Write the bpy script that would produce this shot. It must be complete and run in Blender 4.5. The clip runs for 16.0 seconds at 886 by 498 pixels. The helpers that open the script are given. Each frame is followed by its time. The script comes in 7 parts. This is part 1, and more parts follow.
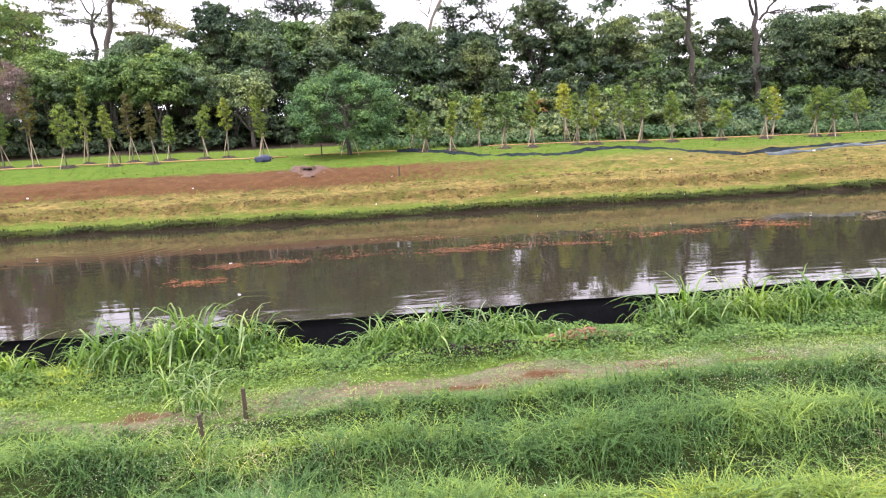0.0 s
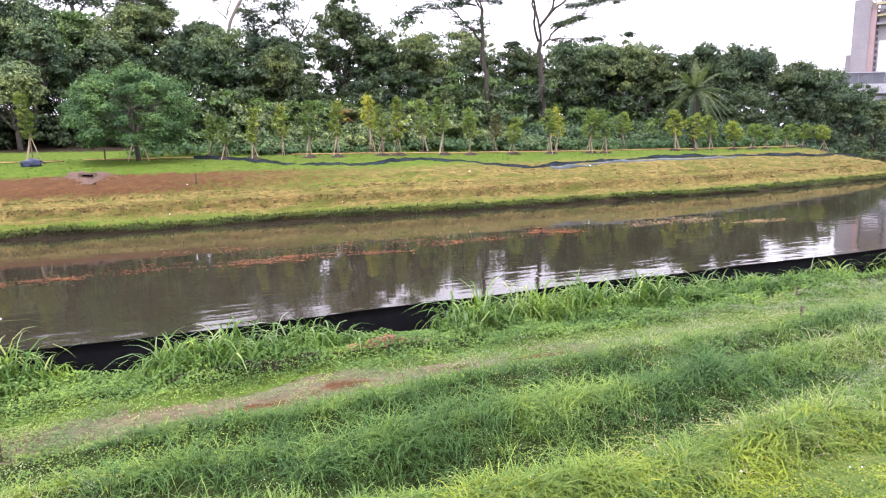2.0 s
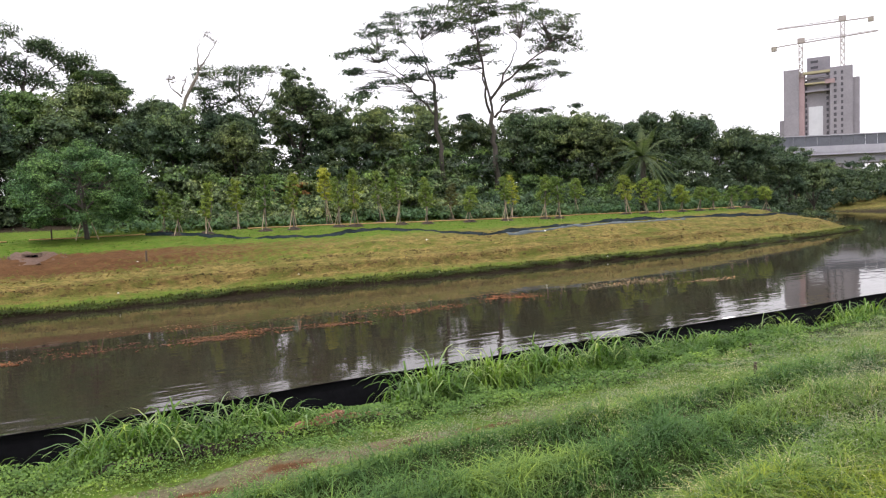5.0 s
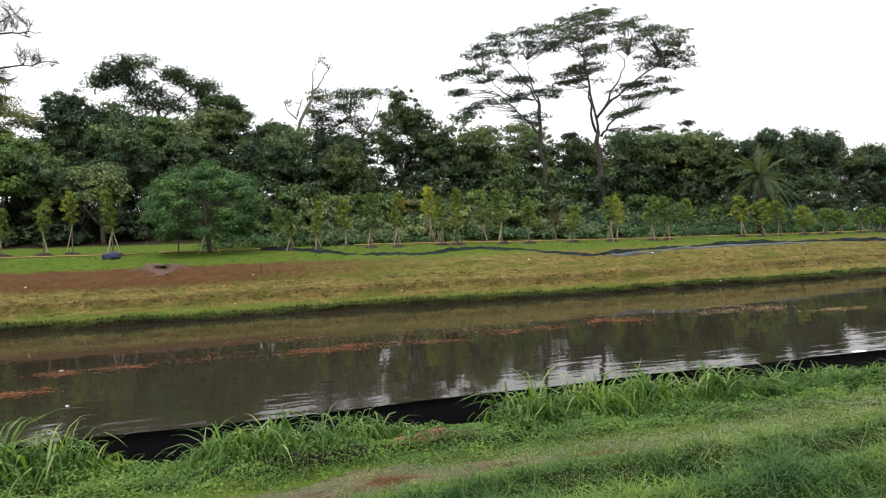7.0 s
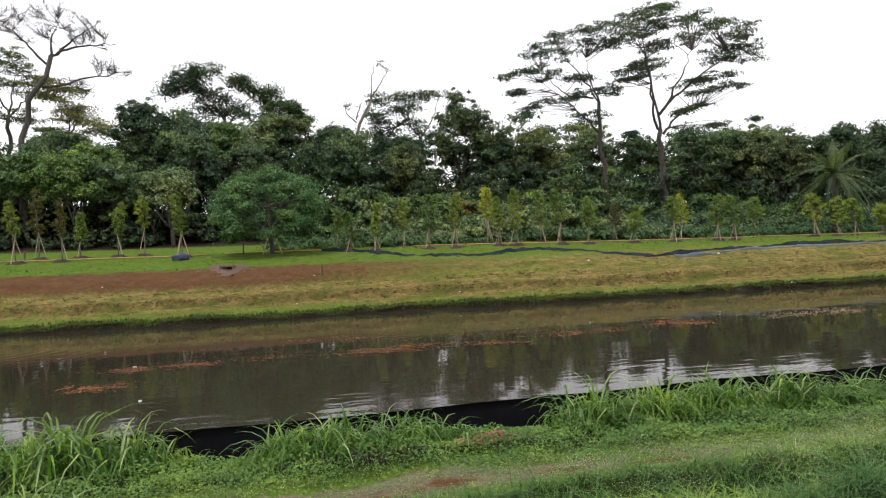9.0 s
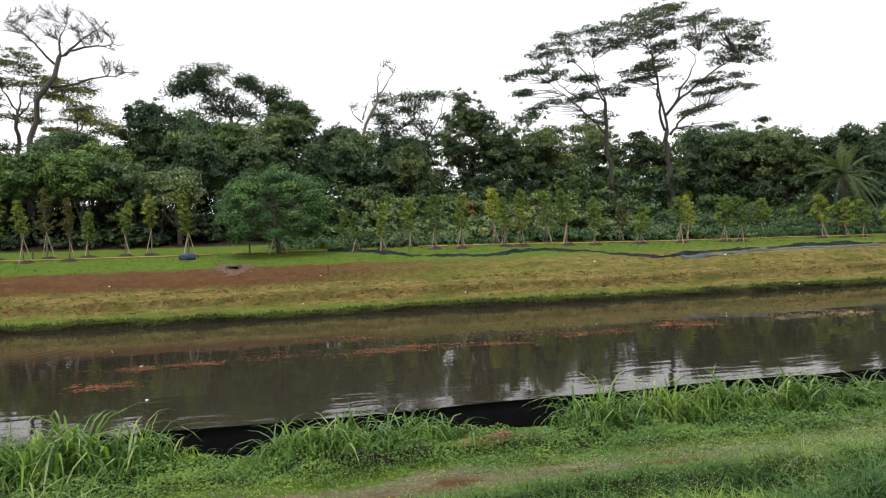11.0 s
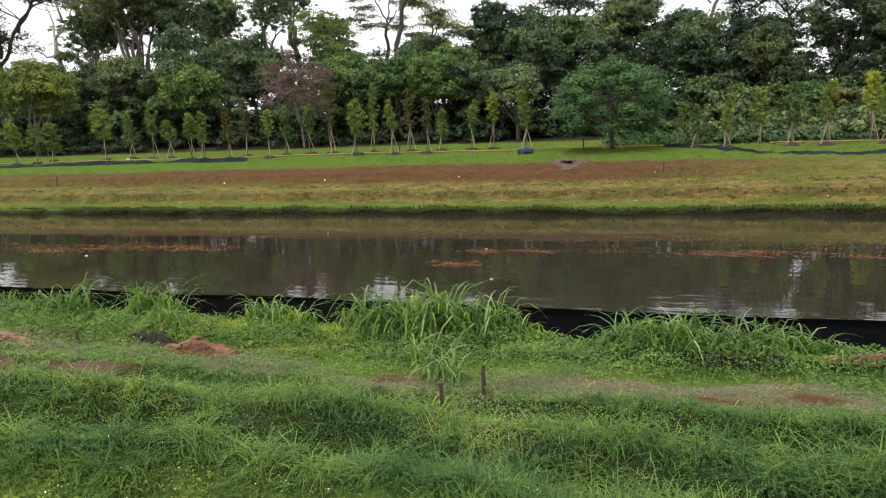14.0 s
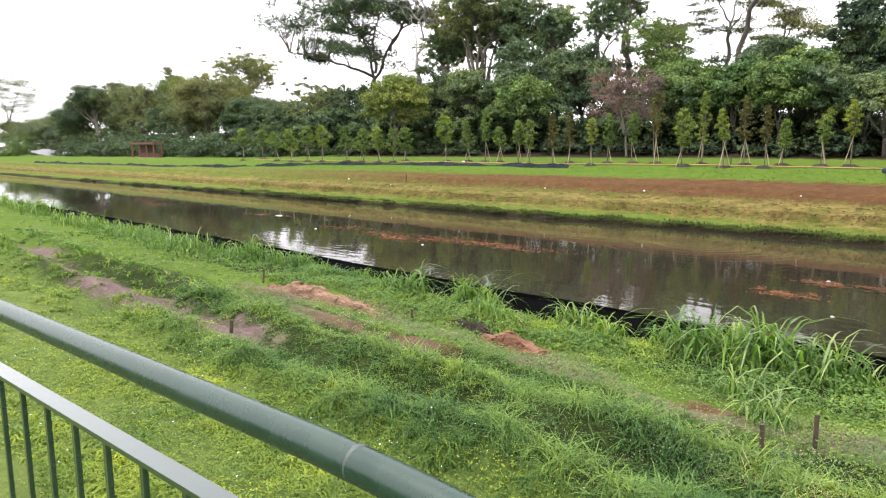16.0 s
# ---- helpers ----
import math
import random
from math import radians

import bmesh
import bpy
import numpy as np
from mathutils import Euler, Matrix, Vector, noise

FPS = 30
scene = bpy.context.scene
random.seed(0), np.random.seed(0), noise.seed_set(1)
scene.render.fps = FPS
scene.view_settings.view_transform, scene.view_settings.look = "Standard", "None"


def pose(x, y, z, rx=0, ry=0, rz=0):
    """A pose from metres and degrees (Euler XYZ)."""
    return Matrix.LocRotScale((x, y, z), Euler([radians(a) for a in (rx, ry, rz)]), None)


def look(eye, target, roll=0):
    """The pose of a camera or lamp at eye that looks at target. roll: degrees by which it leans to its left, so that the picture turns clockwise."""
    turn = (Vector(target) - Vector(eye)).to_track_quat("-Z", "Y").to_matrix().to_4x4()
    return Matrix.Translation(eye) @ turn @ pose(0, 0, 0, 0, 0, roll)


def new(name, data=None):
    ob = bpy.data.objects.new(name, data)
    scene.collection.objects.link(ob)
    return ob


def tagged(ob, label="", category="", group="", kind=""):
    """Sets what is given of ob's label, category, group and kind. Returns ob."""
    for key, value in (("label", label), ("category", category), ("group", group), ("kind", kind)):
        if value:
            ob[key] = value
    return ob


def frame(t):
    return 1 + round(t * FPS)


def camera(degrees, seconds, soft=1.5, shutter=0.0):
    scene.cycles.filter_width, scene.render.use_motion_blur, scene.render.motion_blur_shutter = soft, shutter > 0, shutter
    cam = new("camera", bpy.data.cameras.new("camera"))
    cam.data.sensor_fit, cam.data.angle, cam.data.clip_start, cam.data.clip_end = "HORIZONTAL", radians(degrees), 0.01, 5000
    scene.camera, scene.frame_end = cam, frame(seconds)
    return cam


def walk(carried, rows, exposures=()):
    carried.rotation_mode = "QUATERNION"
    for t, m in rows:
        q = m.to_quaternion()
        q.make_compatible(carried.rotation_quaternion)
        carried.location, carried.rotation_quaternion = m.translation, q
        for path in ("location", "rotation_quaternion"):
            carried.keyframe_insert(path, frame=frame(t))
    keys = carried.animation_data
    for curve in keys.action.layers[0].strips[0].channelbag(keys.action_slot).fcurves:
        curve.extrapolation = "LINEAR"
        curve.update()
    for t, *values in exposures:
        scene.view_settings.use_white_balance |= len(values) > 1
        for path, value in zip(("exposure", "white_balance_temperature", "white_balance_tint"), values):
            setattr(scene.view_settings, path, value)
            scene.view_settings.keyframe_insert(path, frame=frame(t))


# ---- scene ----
# the camera: hand-held behind the railing, turning on the spot
cam = camera(67.92, 16.0, 1.2)
PATH = [
    (0, -0.164, 0.006, 1.593, 79.88, 2.73, -5.57),
    (0.5, -0.122, 0.008, 1.594, 80.81, 2.30, -10.10),
    (1, -0.110, -0.014, 1.602, 80.84, 1.63, -15.45),
    (1.5, -0.093, -0.003, 1.598, 79.68, 0.68, -20.33),
    (2, -0.081, -0.021, 1.599, 80.17, 0.98, -22.03),
    (2.5, -0.060, -0.005, 1.604, 80.27, 1.74, -25.23),
    (3, -0.041, -0.011, 1.607, 80.33, 1.92, -27.27),
    (3.2, -0.048, -0.014, 1.597, 80.44, 1.90, -28.39),
    (5.3, 0.070, 0.058, 1.568, 86.67, 2.35, -24.30),
    (5.5, 0.075, 0.075, 1.568, 86.79, 2.27, -23.24),
    (6, 0.063, 0.055, 1.568, 86.83, 1.80, -21.58),
    (6.5, 0.020, 0.008, 1.588, 87.68, 1.74, -19.16),
    (7, 0.025, 0.020, 1.582, 88.03, 1.77, -16.78),
    (7.5, 0.017, 0.022, 1.597, 87.95, 1.62, -15.03),
    (8, 0.007, 0.046, 1.584, 88.32, 1.92, -12.73),
    (8.5, 0.027, 0.060, 1.571, 88.25, 1.90, -11.84),
    (9, 0.026, 0.054, 1.579, 88.28, 2.06, -11.76),
    (11.5, 0.011, 0.057, 1.574, 88.34, 1.87, -11.22),
    (12, 0.005, 0.050, 1.565, 88.28, 1.84, -11.34),
    (12.5, 0.013, 0.068, 1.564, 88.35, 1.74, -11.26),
    (13, -0.029, 0.029, 1.561, 86.88, 1.63, -9.19),
    (13.5, -0.083, 0.048, 1.540, 82.50, 1.31, 1.54),
    (14, -0.134, 0.079, 1.524, 80.35, 2.00, 16.78),
    (14.5, -0.167, 0.056, 1.535, 79.95, 1.29, 28.87),
    (15, -0.186, 0.065, 1.518, 80.20, -0.31, 36.94),
    (15.5, -0.186, 0.052, 1.525, 80.69, -0.31, 41.66),
    (16, -0.183, 0.044, 1.531, 81.58, 0.18, 43.90),
]
EXPOSURE = [(0, 1.18, 6250, 24), (3.0, 1.06, 6050, 26), (5.5, 0.2, 6500, 13), (7.0, 0.06, 6500, 11), (12.5, 0.0, 6500, 10), (13.5, -0.1, 6500, 9), (14.5, 0.55, 6500, 11), (16.0, 0.86, 6500, 13)]
walk(cam, [(t, pose(*p)) for t, *p in PATH], EXPOSURE)

# ---- light: bright overcast sky with a broad soft sun ----
world = bpy.data.worlds.new("overcast_sky")
scene.world = world
world.use_nodes = True
wn, wl = world.node_tree.nodes, world.node_tree.links
sky = wn.new("ShaderNodeTexSky")
sky.sky_type = 'NISHITA'
sky.sun_disc = False
sky.sun_elevation, sky.sun_rotation = radians(72), radians(235)
sky.air_density, sky.dust_density, sky.ozone_density = 1.0, 6.0, 1.0
veil = wn.new("ShaderNodeHueSaturation")          # the cloud layer takes the blue out
veil.inputs["Saturation"].default_value = 0.12
cloud = wn.new("ShaderNodeMix")
cloud.data_type = 'RGBA'
cloud.inputs[0].default_value = 0.5
cloud.inputs[7].default_value = (11.0, 11.0, 11.4, 1)
wl.new(sky.outputs[0], veil.inputs["Color"])
wl.new(veil.outputs[0], cloud.inputs[6])
wl.new(cloud.outputs[2], wn["Background"].inputs[0])
wn["Background"].inputs[1].default_value = 0.18

sun = new("sun", bpy.data.lights.new("sun", 'SUN'))
sun.data.energy, sun.data.angle, sun.data.color = 1.3, radians(25), (1.0, 0.96, 0.9)
sun.matrix_world = look((-13, -9, 50), (0, 0, 0))

# ---- materials ----
def material(name, build):
    m = bpy.data.materials.new(name)
    m.use_nodes = True
    build(m.node_tree.nodes, m.node_tree.links, m.node_tree.nodes["Principled BSDF"], m)
    return m


def ramp(n, l, src, stops):
    r = n.new("ShaderNodeValToRGB")
    while len(r.color_ramp.elements) < len(stops):
        r.color_ramp.elements.new(0.5)
    for e, (p, c) in zip(r.color_ramp.elements, stops):
        e.position, e.color = p, (*c, 1)
    l.new(src, r.inputs[0])
    return r.outputs[0]


def noise_tex(n, l, scale, detail=4, rough=0.55, stretch=(1, 1, 1), obj=False):
    t = n.new("ShaderNodeTexNoise")
    t.inputs["Scale"].default_value, t.inputs["Detail"].default_value, t.inputs["Roughness"].default_value = scale, detail, rough
    if obj:
        c = n.new("ShaderNodeTexCoord").outputs["Object"]
    else:
        c = n.new("ShaderNodeNewGeometry").outputs["Position"]
    mp = n.new("ShaderNodeMapping")
    mp.inputs["Scale"].default_value = stretch
    l.new(c, mp.inputs[0])
    l.new(mp.outputs[0], t.inputs["Vector"])
    return t.outputs["Fac"]


def mixc(n, l, fac, a, b, kind='MIX'):
    m = n.new("ShaderNodeMix")
    m.data_type, m.blend_type = 'RGBA', kind
    for v, s in ((fac, 0), (a, 6), (b, 7)):
        if isinstance(v, (int, float)):
            m.inputs[s].default_value = v
        elif isinstance(v, tuple):
            m.inputs[s].default_value = (*v, 1)
        else:
            l.new(v, m.inputs[s])
    return m.outputs[2]


def bump(n, l, bsdf, src, strength, dist):
    b = n.new("ShaderNodeBump")
    b.inputs["Strength"].default_value, b.inputs["Distance"].default_value = strength, dist
    l.new(src, b.inputs["Height"])
    l.new(b.outputs[0], bsdf.inputs["Normal"])


def plain(name, a, b, rough=0.7, scale=8.0, metal=0.0, relief=0.2, dist=0.01, stretch=(1, 1, 1), spec=0.5):
    """Two-tone surface: coarse stains and fine grain between the colours a and b."""
    def build(n, l, s, m):
        big, fine = noise_tex(n, l, scale, 5, 0.6, stretch), noise_tex(n, l, scale * 9, 3, 0.6, stretch)
        f = mixc(n, l, 0.4, ramp(n, l, big, [(0.3, a), (0.7, b)]), ramp(n, l, fine, [(0.3, a), (0.7, b)]))
        l.new(f, s.inputs["Base Color"])
        s.inputs["Roughness"].default_value, s.inputs["Metallic"].default_value = rough, metal
        s.inputs["Specular IOR Level"].default_value = spec
        bump(n, l, s, fine, relief, dist)
    return material(name, build)


LEAF_ALBEDO = 0.76


def leafy(name, col, spread=0.35, through_light=0.38, patch=0.35, rough=0.55, grain=0.0, gloss=0.06):
    """Foliage: every leaf a little different, with patches, and light that shines through; grain makes a face a spray of small leaves."""
    def build(n, l, s, m):
        base = tuple(c * LEAF_ALBEDO for c in col)
        dark = tuple(c * (1 - spread) for c in base)
        pale = (base[0] * (1 + spread * 1.3), base[1] * (1 + spread), base[2] * (1 + spread * 0.6))
        isl = n.new("ShaderNodeNewGeometry").outputs["Random Per Island"]
        c = ramp(n, l, isl, [(0.0, dark), (0.5, base), (1.0, pale)])
        c = mixc(n, l, 1.0, c, ramp(n, l, noise_tex(n, l, patch, 4, 0.6), [(0.32, (0.66, 0.74, 0.8)), (0.5, (1.0, 1.0, 0.95)), (0.68, (1.5, 1.34, 0.95))]), 'MULTIPLY')
        ob = n.new("ShaderNodeObjectInfo").outputs["Random"]
        c = mixc(n, l, 1.0, c, ramp(n, l, ob, [(0.0, (0.72, 0.8, 0.84)), (0.5, (1.0, 1.0, 0.98)), (1.0, (1.26, 1.16, 1.0))]), 'MULTIPLY')
        if grain:
            fine = noise_tex(n, l, grain, 2, 0.6)
            c = mixc(n, l, 1.0, c, ramp(n, l, fine, [(0.4, (0.42, 0.42, 0.48)), (0.62, (1.6, 1.6, 1.45))]), 'MULTIPLY')
        l.new(c, s.inputs["Base Color"])
        s.inputs["Roughness"].default_value = rough
        s.inputs["Specular IOR Level"].default_value = gloss
        tr = n.new("ShaderNodeBsdfTranslucent")
        l.new(mixc(n, l, 1.0, c, (1.2, 1.3, 0.6), 'MULTIPLY'), tr.inputs[0])
        mx = n.new("ShaderNodeMixShader")
        mx.inputs[0].default_value = through_light
        l.new(s.outputs[0], mx.inputs[1])
        l.new(tr.outputs[0], mx.inputs[2])
        out = mx.outputs[0]
        if grain:
            gap = n.new("ShaderNodeMixShader")
            l.new(ramp(n, l, noise_tex(n, l, grain * 0.8, 2, 0.7), [(0.44, (0, 0, 0)), (0.46, (1, 1, 1))]), gap.inputs[0])
            l.new(n.new("ShaderNodeBsdfTransparent").outputs[0], gap.inputs[1])
            l.new(out, gap.inputs[2])
            out = gap.outputs[0]
        l.new(out, n["Material Output"].inputs[0])
    return material(name, build)


LEAF = {
    "dark": leafy("dark_foliage", (0.090, 0.135, 0.088), 0.46, 0.25, grain=9.0),
    # near-black green: shade at the foot of the woods is put into the leaf colour
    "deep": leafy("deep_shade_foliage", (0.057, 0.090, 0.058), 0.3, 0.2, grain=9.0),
    "mid": leafy("green_foliage", (0.140, 0.205, 0.127), 0.46, 0.25, grain=9.0),
    "fresh": leafy("fresh_foliage", (0.156, 0.245, 0.098), 0.46, 0.25, grain=9.0),
    "olive": leafy("olive_foliage", (0.180, 0.210, 0.132), 0.46, 0.42, grain=9.0),
    "yellow": leafy("yellow_green_foliage", (0.23, 0.28, 0.085), 0.25, 0.25, grain=9.0),
    "pink": leafy("pinkish_twigs", (0.24, 0.165, 0.155), 0.3, 0.05),
    "rust": leafy("rusty_foliage", (0.125, 0.125, 0.055)),
    "lime": leafy("pale_young_foliage", (0.25, 0.31, 0.075)),
    "young": leafy("young_foliage", (0.17, 0.25, 0.075)),
    # haze over the far trees is put into this paler, greyer leaf colour
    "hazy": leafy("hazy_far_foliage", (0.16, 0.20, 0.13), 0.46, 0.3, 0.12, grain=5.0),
    "teal": leafy("bluish_ground_cover", (0.105, 0.185, 0.095), 0.25, 0.3, 0.6),
    "round": leafy("bluish_green_foliage", (0.088, 0.180, 0.088), 0.40, 0.14, 0.8, grain=13.0),
    "palm": leafy("palm_fronds", (0.10, 0.14, 0.085), 0.25),
    "orange": leafy("withered_orange_foliage", (0.26, 0.15, 0.08)),
}
BARK = plain("grey_bark", (0.09, 0.075, 0.06), (0.22, 0.19, 0.15), 0.9, 3.0, 0, 0.6, 0.03, (1, 1, 0.2))
PALE_BARK = plain("pale_bark", (0.2, 0.185, 0.16), (0.36, 0.34, 0.31), 0.9, 2.0, 0, 0.5, 0.03, (1, 1, 0.2))
DARK_BARK = plain("dark_bark", (0.035, 0.03, 0.025), (0.09, 0.075, 0.06), 0.9, 3.0, 0, 0.6, 0.03, (1, 1, 0.2))
POLE = plain("raw_timber", (0.26, 0.20, 0.13), (0.42, 0.34, 0.23), 0.8, 6.0, 0, 0.3, 0.005, (1, 1, 0.15))
STAKE = plain("wet_stake_timber", (0.035, 0.025, 0.018), (0.10, 0.07, 0.045), 0.85, 20.0)
CLOD = plain("dark_clods", (0.014, 0.011, 0.008), (0.055, 0.036, 0.022), 0.95, 9.0, 0, 0.8, 0.05)
RED_SOIL = plain("red_laterite_soil", (0.13, 0.06, 0.033), (0.25, 0.13, 0.075), 0.95, 5.0, 0, 0.7, 0.03)
BLACK_CLOTH = plain("black_geotextile", (0.006, 0.006, 0.007), (0.012, 0.012, 0.014), 0.95, 12.0, 0, 0.3, 0.01, (1, 1, 1), 0.03)
BLUE_CLOTH = plain("blue_black_sheet", (0.006, 0.010, 0.013), (0.022, 0.036, 0.044), 0.7, 4.0, 0, 0.5, 0.02, (1, 1, 1), 0.15)
CONCRETE = plain("stained_concrete", (0.20, 0.175, 0.15), (0.36, 0.33, 0.29), 0.9, 3.0, 0, 0.4, 0.02)
LITTER = plain("white_litter", (0.62, 0.62, 0.60), (0.82, 0.82, 0.80), 0.5, 12.0)
ROPE = plain("orange_rope", (0.30, 0.17, 0.06), (0.42, 0.27, 0.12), 0.8, 3.0)
FLOTSAM = leafy("reddish_brown_flotsam", (0.19, 0.085, 0.04), 0.5, 0.0, 2.0)
PALE_FLOTSAM = leafy("pale_brown_flotsam", (0.30, 0.22, 0.13), 0.45, 0.0, 2.0)
BLADE = leafy("soft_grass_blades", (0.16, 0.26, 0.07), 0.34, 0.2, 4.0)
# deep green that also carries the shade on ridge flanks and in hollows
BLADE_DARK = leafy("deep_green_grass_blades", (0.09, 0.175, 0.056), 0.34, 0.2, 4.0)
LAWN = leafy("yellow_green_lawn", (0.225, 0.315, 0.065), 0.28, 0.36, 3.0)
WEED = leafy("small_round_weed_leaves", (0.122, 0.215, 0.058), 0.36, 0.1, 3.5)
PALE_WEED = leafy("pale_ground_weed", (0.17, 0.235, 0.11), 0.25, 0.15, 3.0)
TALL = leafy("tall_reed_grass", (0.122, 0.232, 0.047), 0.3, 0.4, 3.0, 0.45, gloss=0.16)
# paler colour carries part of the sky's sheen on the arching blades
TALL_PALE = leafy("pale_arching_blades", (0.25, 0.36, 0.15), 0.25, 0.4, 3.0, 0.4, gloss=0.3)
SEEDHEAD = leafy("straw_seed_heads", (0.40, 0.42, 0.34), 0.25, 0.3, 2.0)
PETAL = plain("white_petals", (0.75, 0.75, 0.7), (0.85, 0.85, 0.82), 0.6, 30)
BANK_GRASS = leafy("mown_bank_grass", (0.21, 0.19, 0.065), 0.25, 0.2, 0.5)
CLODDY = leafy("withered_brown_tufts", (0.13, 0.095, 0.045), 0.4, 0.2, 0.6)
EDGE_GREEN = leafy("bank_green_grass", (0.098, 0.15, 0.034), 0.3, 0.35, 0.6)
TERRACE = leafy("terrace_green_grass", (0.094, 0.18, 0.028), 0.25, 0.35, 0.5)
EDGE_GRASS = leafy("waterside_grass", (0.075, 0.092, 0.03), 0.35, 0.2, 0.6)


def _paint(n, l, s, m):
    st = noise_tex(n, l, 14, 5)
    c = ramp(n, l, st, [(0.35, (0.014, 0.034, 0.024)), (0.65, (0.021, 0.046, 0.032))])
    c = mixc(n, l, ramp(n, l, noise_tex(n, l, 5, 6, 0.7), [(0.68, (0, 0, 0)), (0.74, (1, 1, 1))]), c, (0.10, 0.10, 0.085))
    l.new(c, s.inputs["Base Color"])
    l.new(ramp(n, l, st, [(0.3, (0.14,) * 3), (0.7, (0.27,) * 3)]), s.inputs["Roughness"])
    s.inputs["Specular IOR Level"].default_value = 0.75
    s.inputs["Coat Weight"].default_value = 0.6
    s.inputs["Coat Roughness"].default_value = 0.12
    bump(n, l, s, noise_tex(n, l, 220, 2), 0.08, 0.002)


GREEN_PAINT = material("dark_green_gloss_paint", _paint)


def _rail_paint(n, l, s, m):
    st = noise_tex(n, l, 9, 6, 0.7)
    c = ramp(n, l, st, [(0.35, (0.009, 0.030, 0.020)), (0.65, (0.017, 0.042, 0.029))])
    c = mixc(n, l, ramp(n, l, noise_tex(n, l, 4, 7, 0.75), [(0.66, (0, 0, 0)), (0.72, (1, 1, 1))]), c, (0.075, 0.085, 0.085))
    l.new(c, s.inputs["Base Color"])
    l.new(ramp(n, l, st, [(0.3, (0.2,) * 3), (0.7, (0.34,) * 3)]), s.inputs["Roughness"])
    bump(n, l, s, noise_tex(n, l, 180, 2), 0.08, 0.002)


RAIL_PAINT = material("weathered_green_rail_paint", _rail_paint)


def _water(n, l, s, m):
    l.new(ramp(n, l, noise_tex(n, l, 0.12, 4), [(0.3, (0.021, 0.0175, 0.012)), (0.7, (0.030, 0.025, 0.017))]), s.inputs["Base Color"])
    s.inputs["Roughness"].default_value = 0.03
    s.inputs["IOR"].default_value = 1.33

    def math_node(kind, a, b, c=None):
        o = n.new("ShaderNodeMath")
        o.operation = kind
        for i, v in enumerate((a, b, c)):
            if isinstance(v, (int, float)):
                o.inputs[i].default_value = v
            elif v is not None:
                l.new(v, o.inputs[i])
        return o.outputs[0]
    small = noise_tex(n, l, 2.6, 2, 0.45, (0.42, 1.6, 1))
    swell = noise_tex(n, l, 0.4, 2, 0.5, (0.6, 1.5, 1))
    gust = ramp(n, l, noise_tex(n, l, 0.16, 3), [(0.38, (0.35,) * 3), (0.62, (1,) * 3)])
    part_y = n.new("ShaderNodeSeparateXYZ")
    l.new(n.new("ShaderNodeNewGeometry").outputs["Position"], part_y.inputs[0])
    lee = n.new("ShaderNodeMapRange")
    lee.inputs[1].default_value, lee.inputs[2].default_value = 8.0, 16.0
    lee.inputs[3].default_value, lee.inputs[4].default_value = 1.7, 0.7
    l.new(part_y.outputs[1], lee.inputs[0])
    small = math_node('MULTIPLY', small, lee.outputs[0])
    h = math_node('MULTIPLY_ADD', swell, 1.1, math_node('MULTIPLY', small, gust))
    # rings that spread from where something broke the surface
    pos = n.new("ShaderNodeNewGeometry").outputs["Position"]
    far = n.new("ShaderNodeVectorMath")
    far.operation = 'DISTANCE'
    far.inputs[1].default_value = (RINGS[0], RINGS[1], WATER_Z)
    l.new(pos, far.inputs[0])
    d = far.outputs["Value"]
    wave = math_node('SINE', math_node('MULTIPLY', d, 15.0), 0.0)
    fade = n.new("ShaderNodeMapRange")
    fade.inputs[1].default_value, fade.inputs[2].default_value = 1.0, 6.5
    fade.inputs[3].default_value, fade.inputs[4].default_value = 0.16, 0.0
    l.new(d, fade.inputs[0])
    h = math_node('MULTIPLY_ADD', wave, fade.outputs[0], h)
    bump(n, l, s, h, 0.085, 0.05)


WATER_Z = -1.3
RINGS = (-8.5, 20.0)
WATER = material("muddy_river_water", _water)


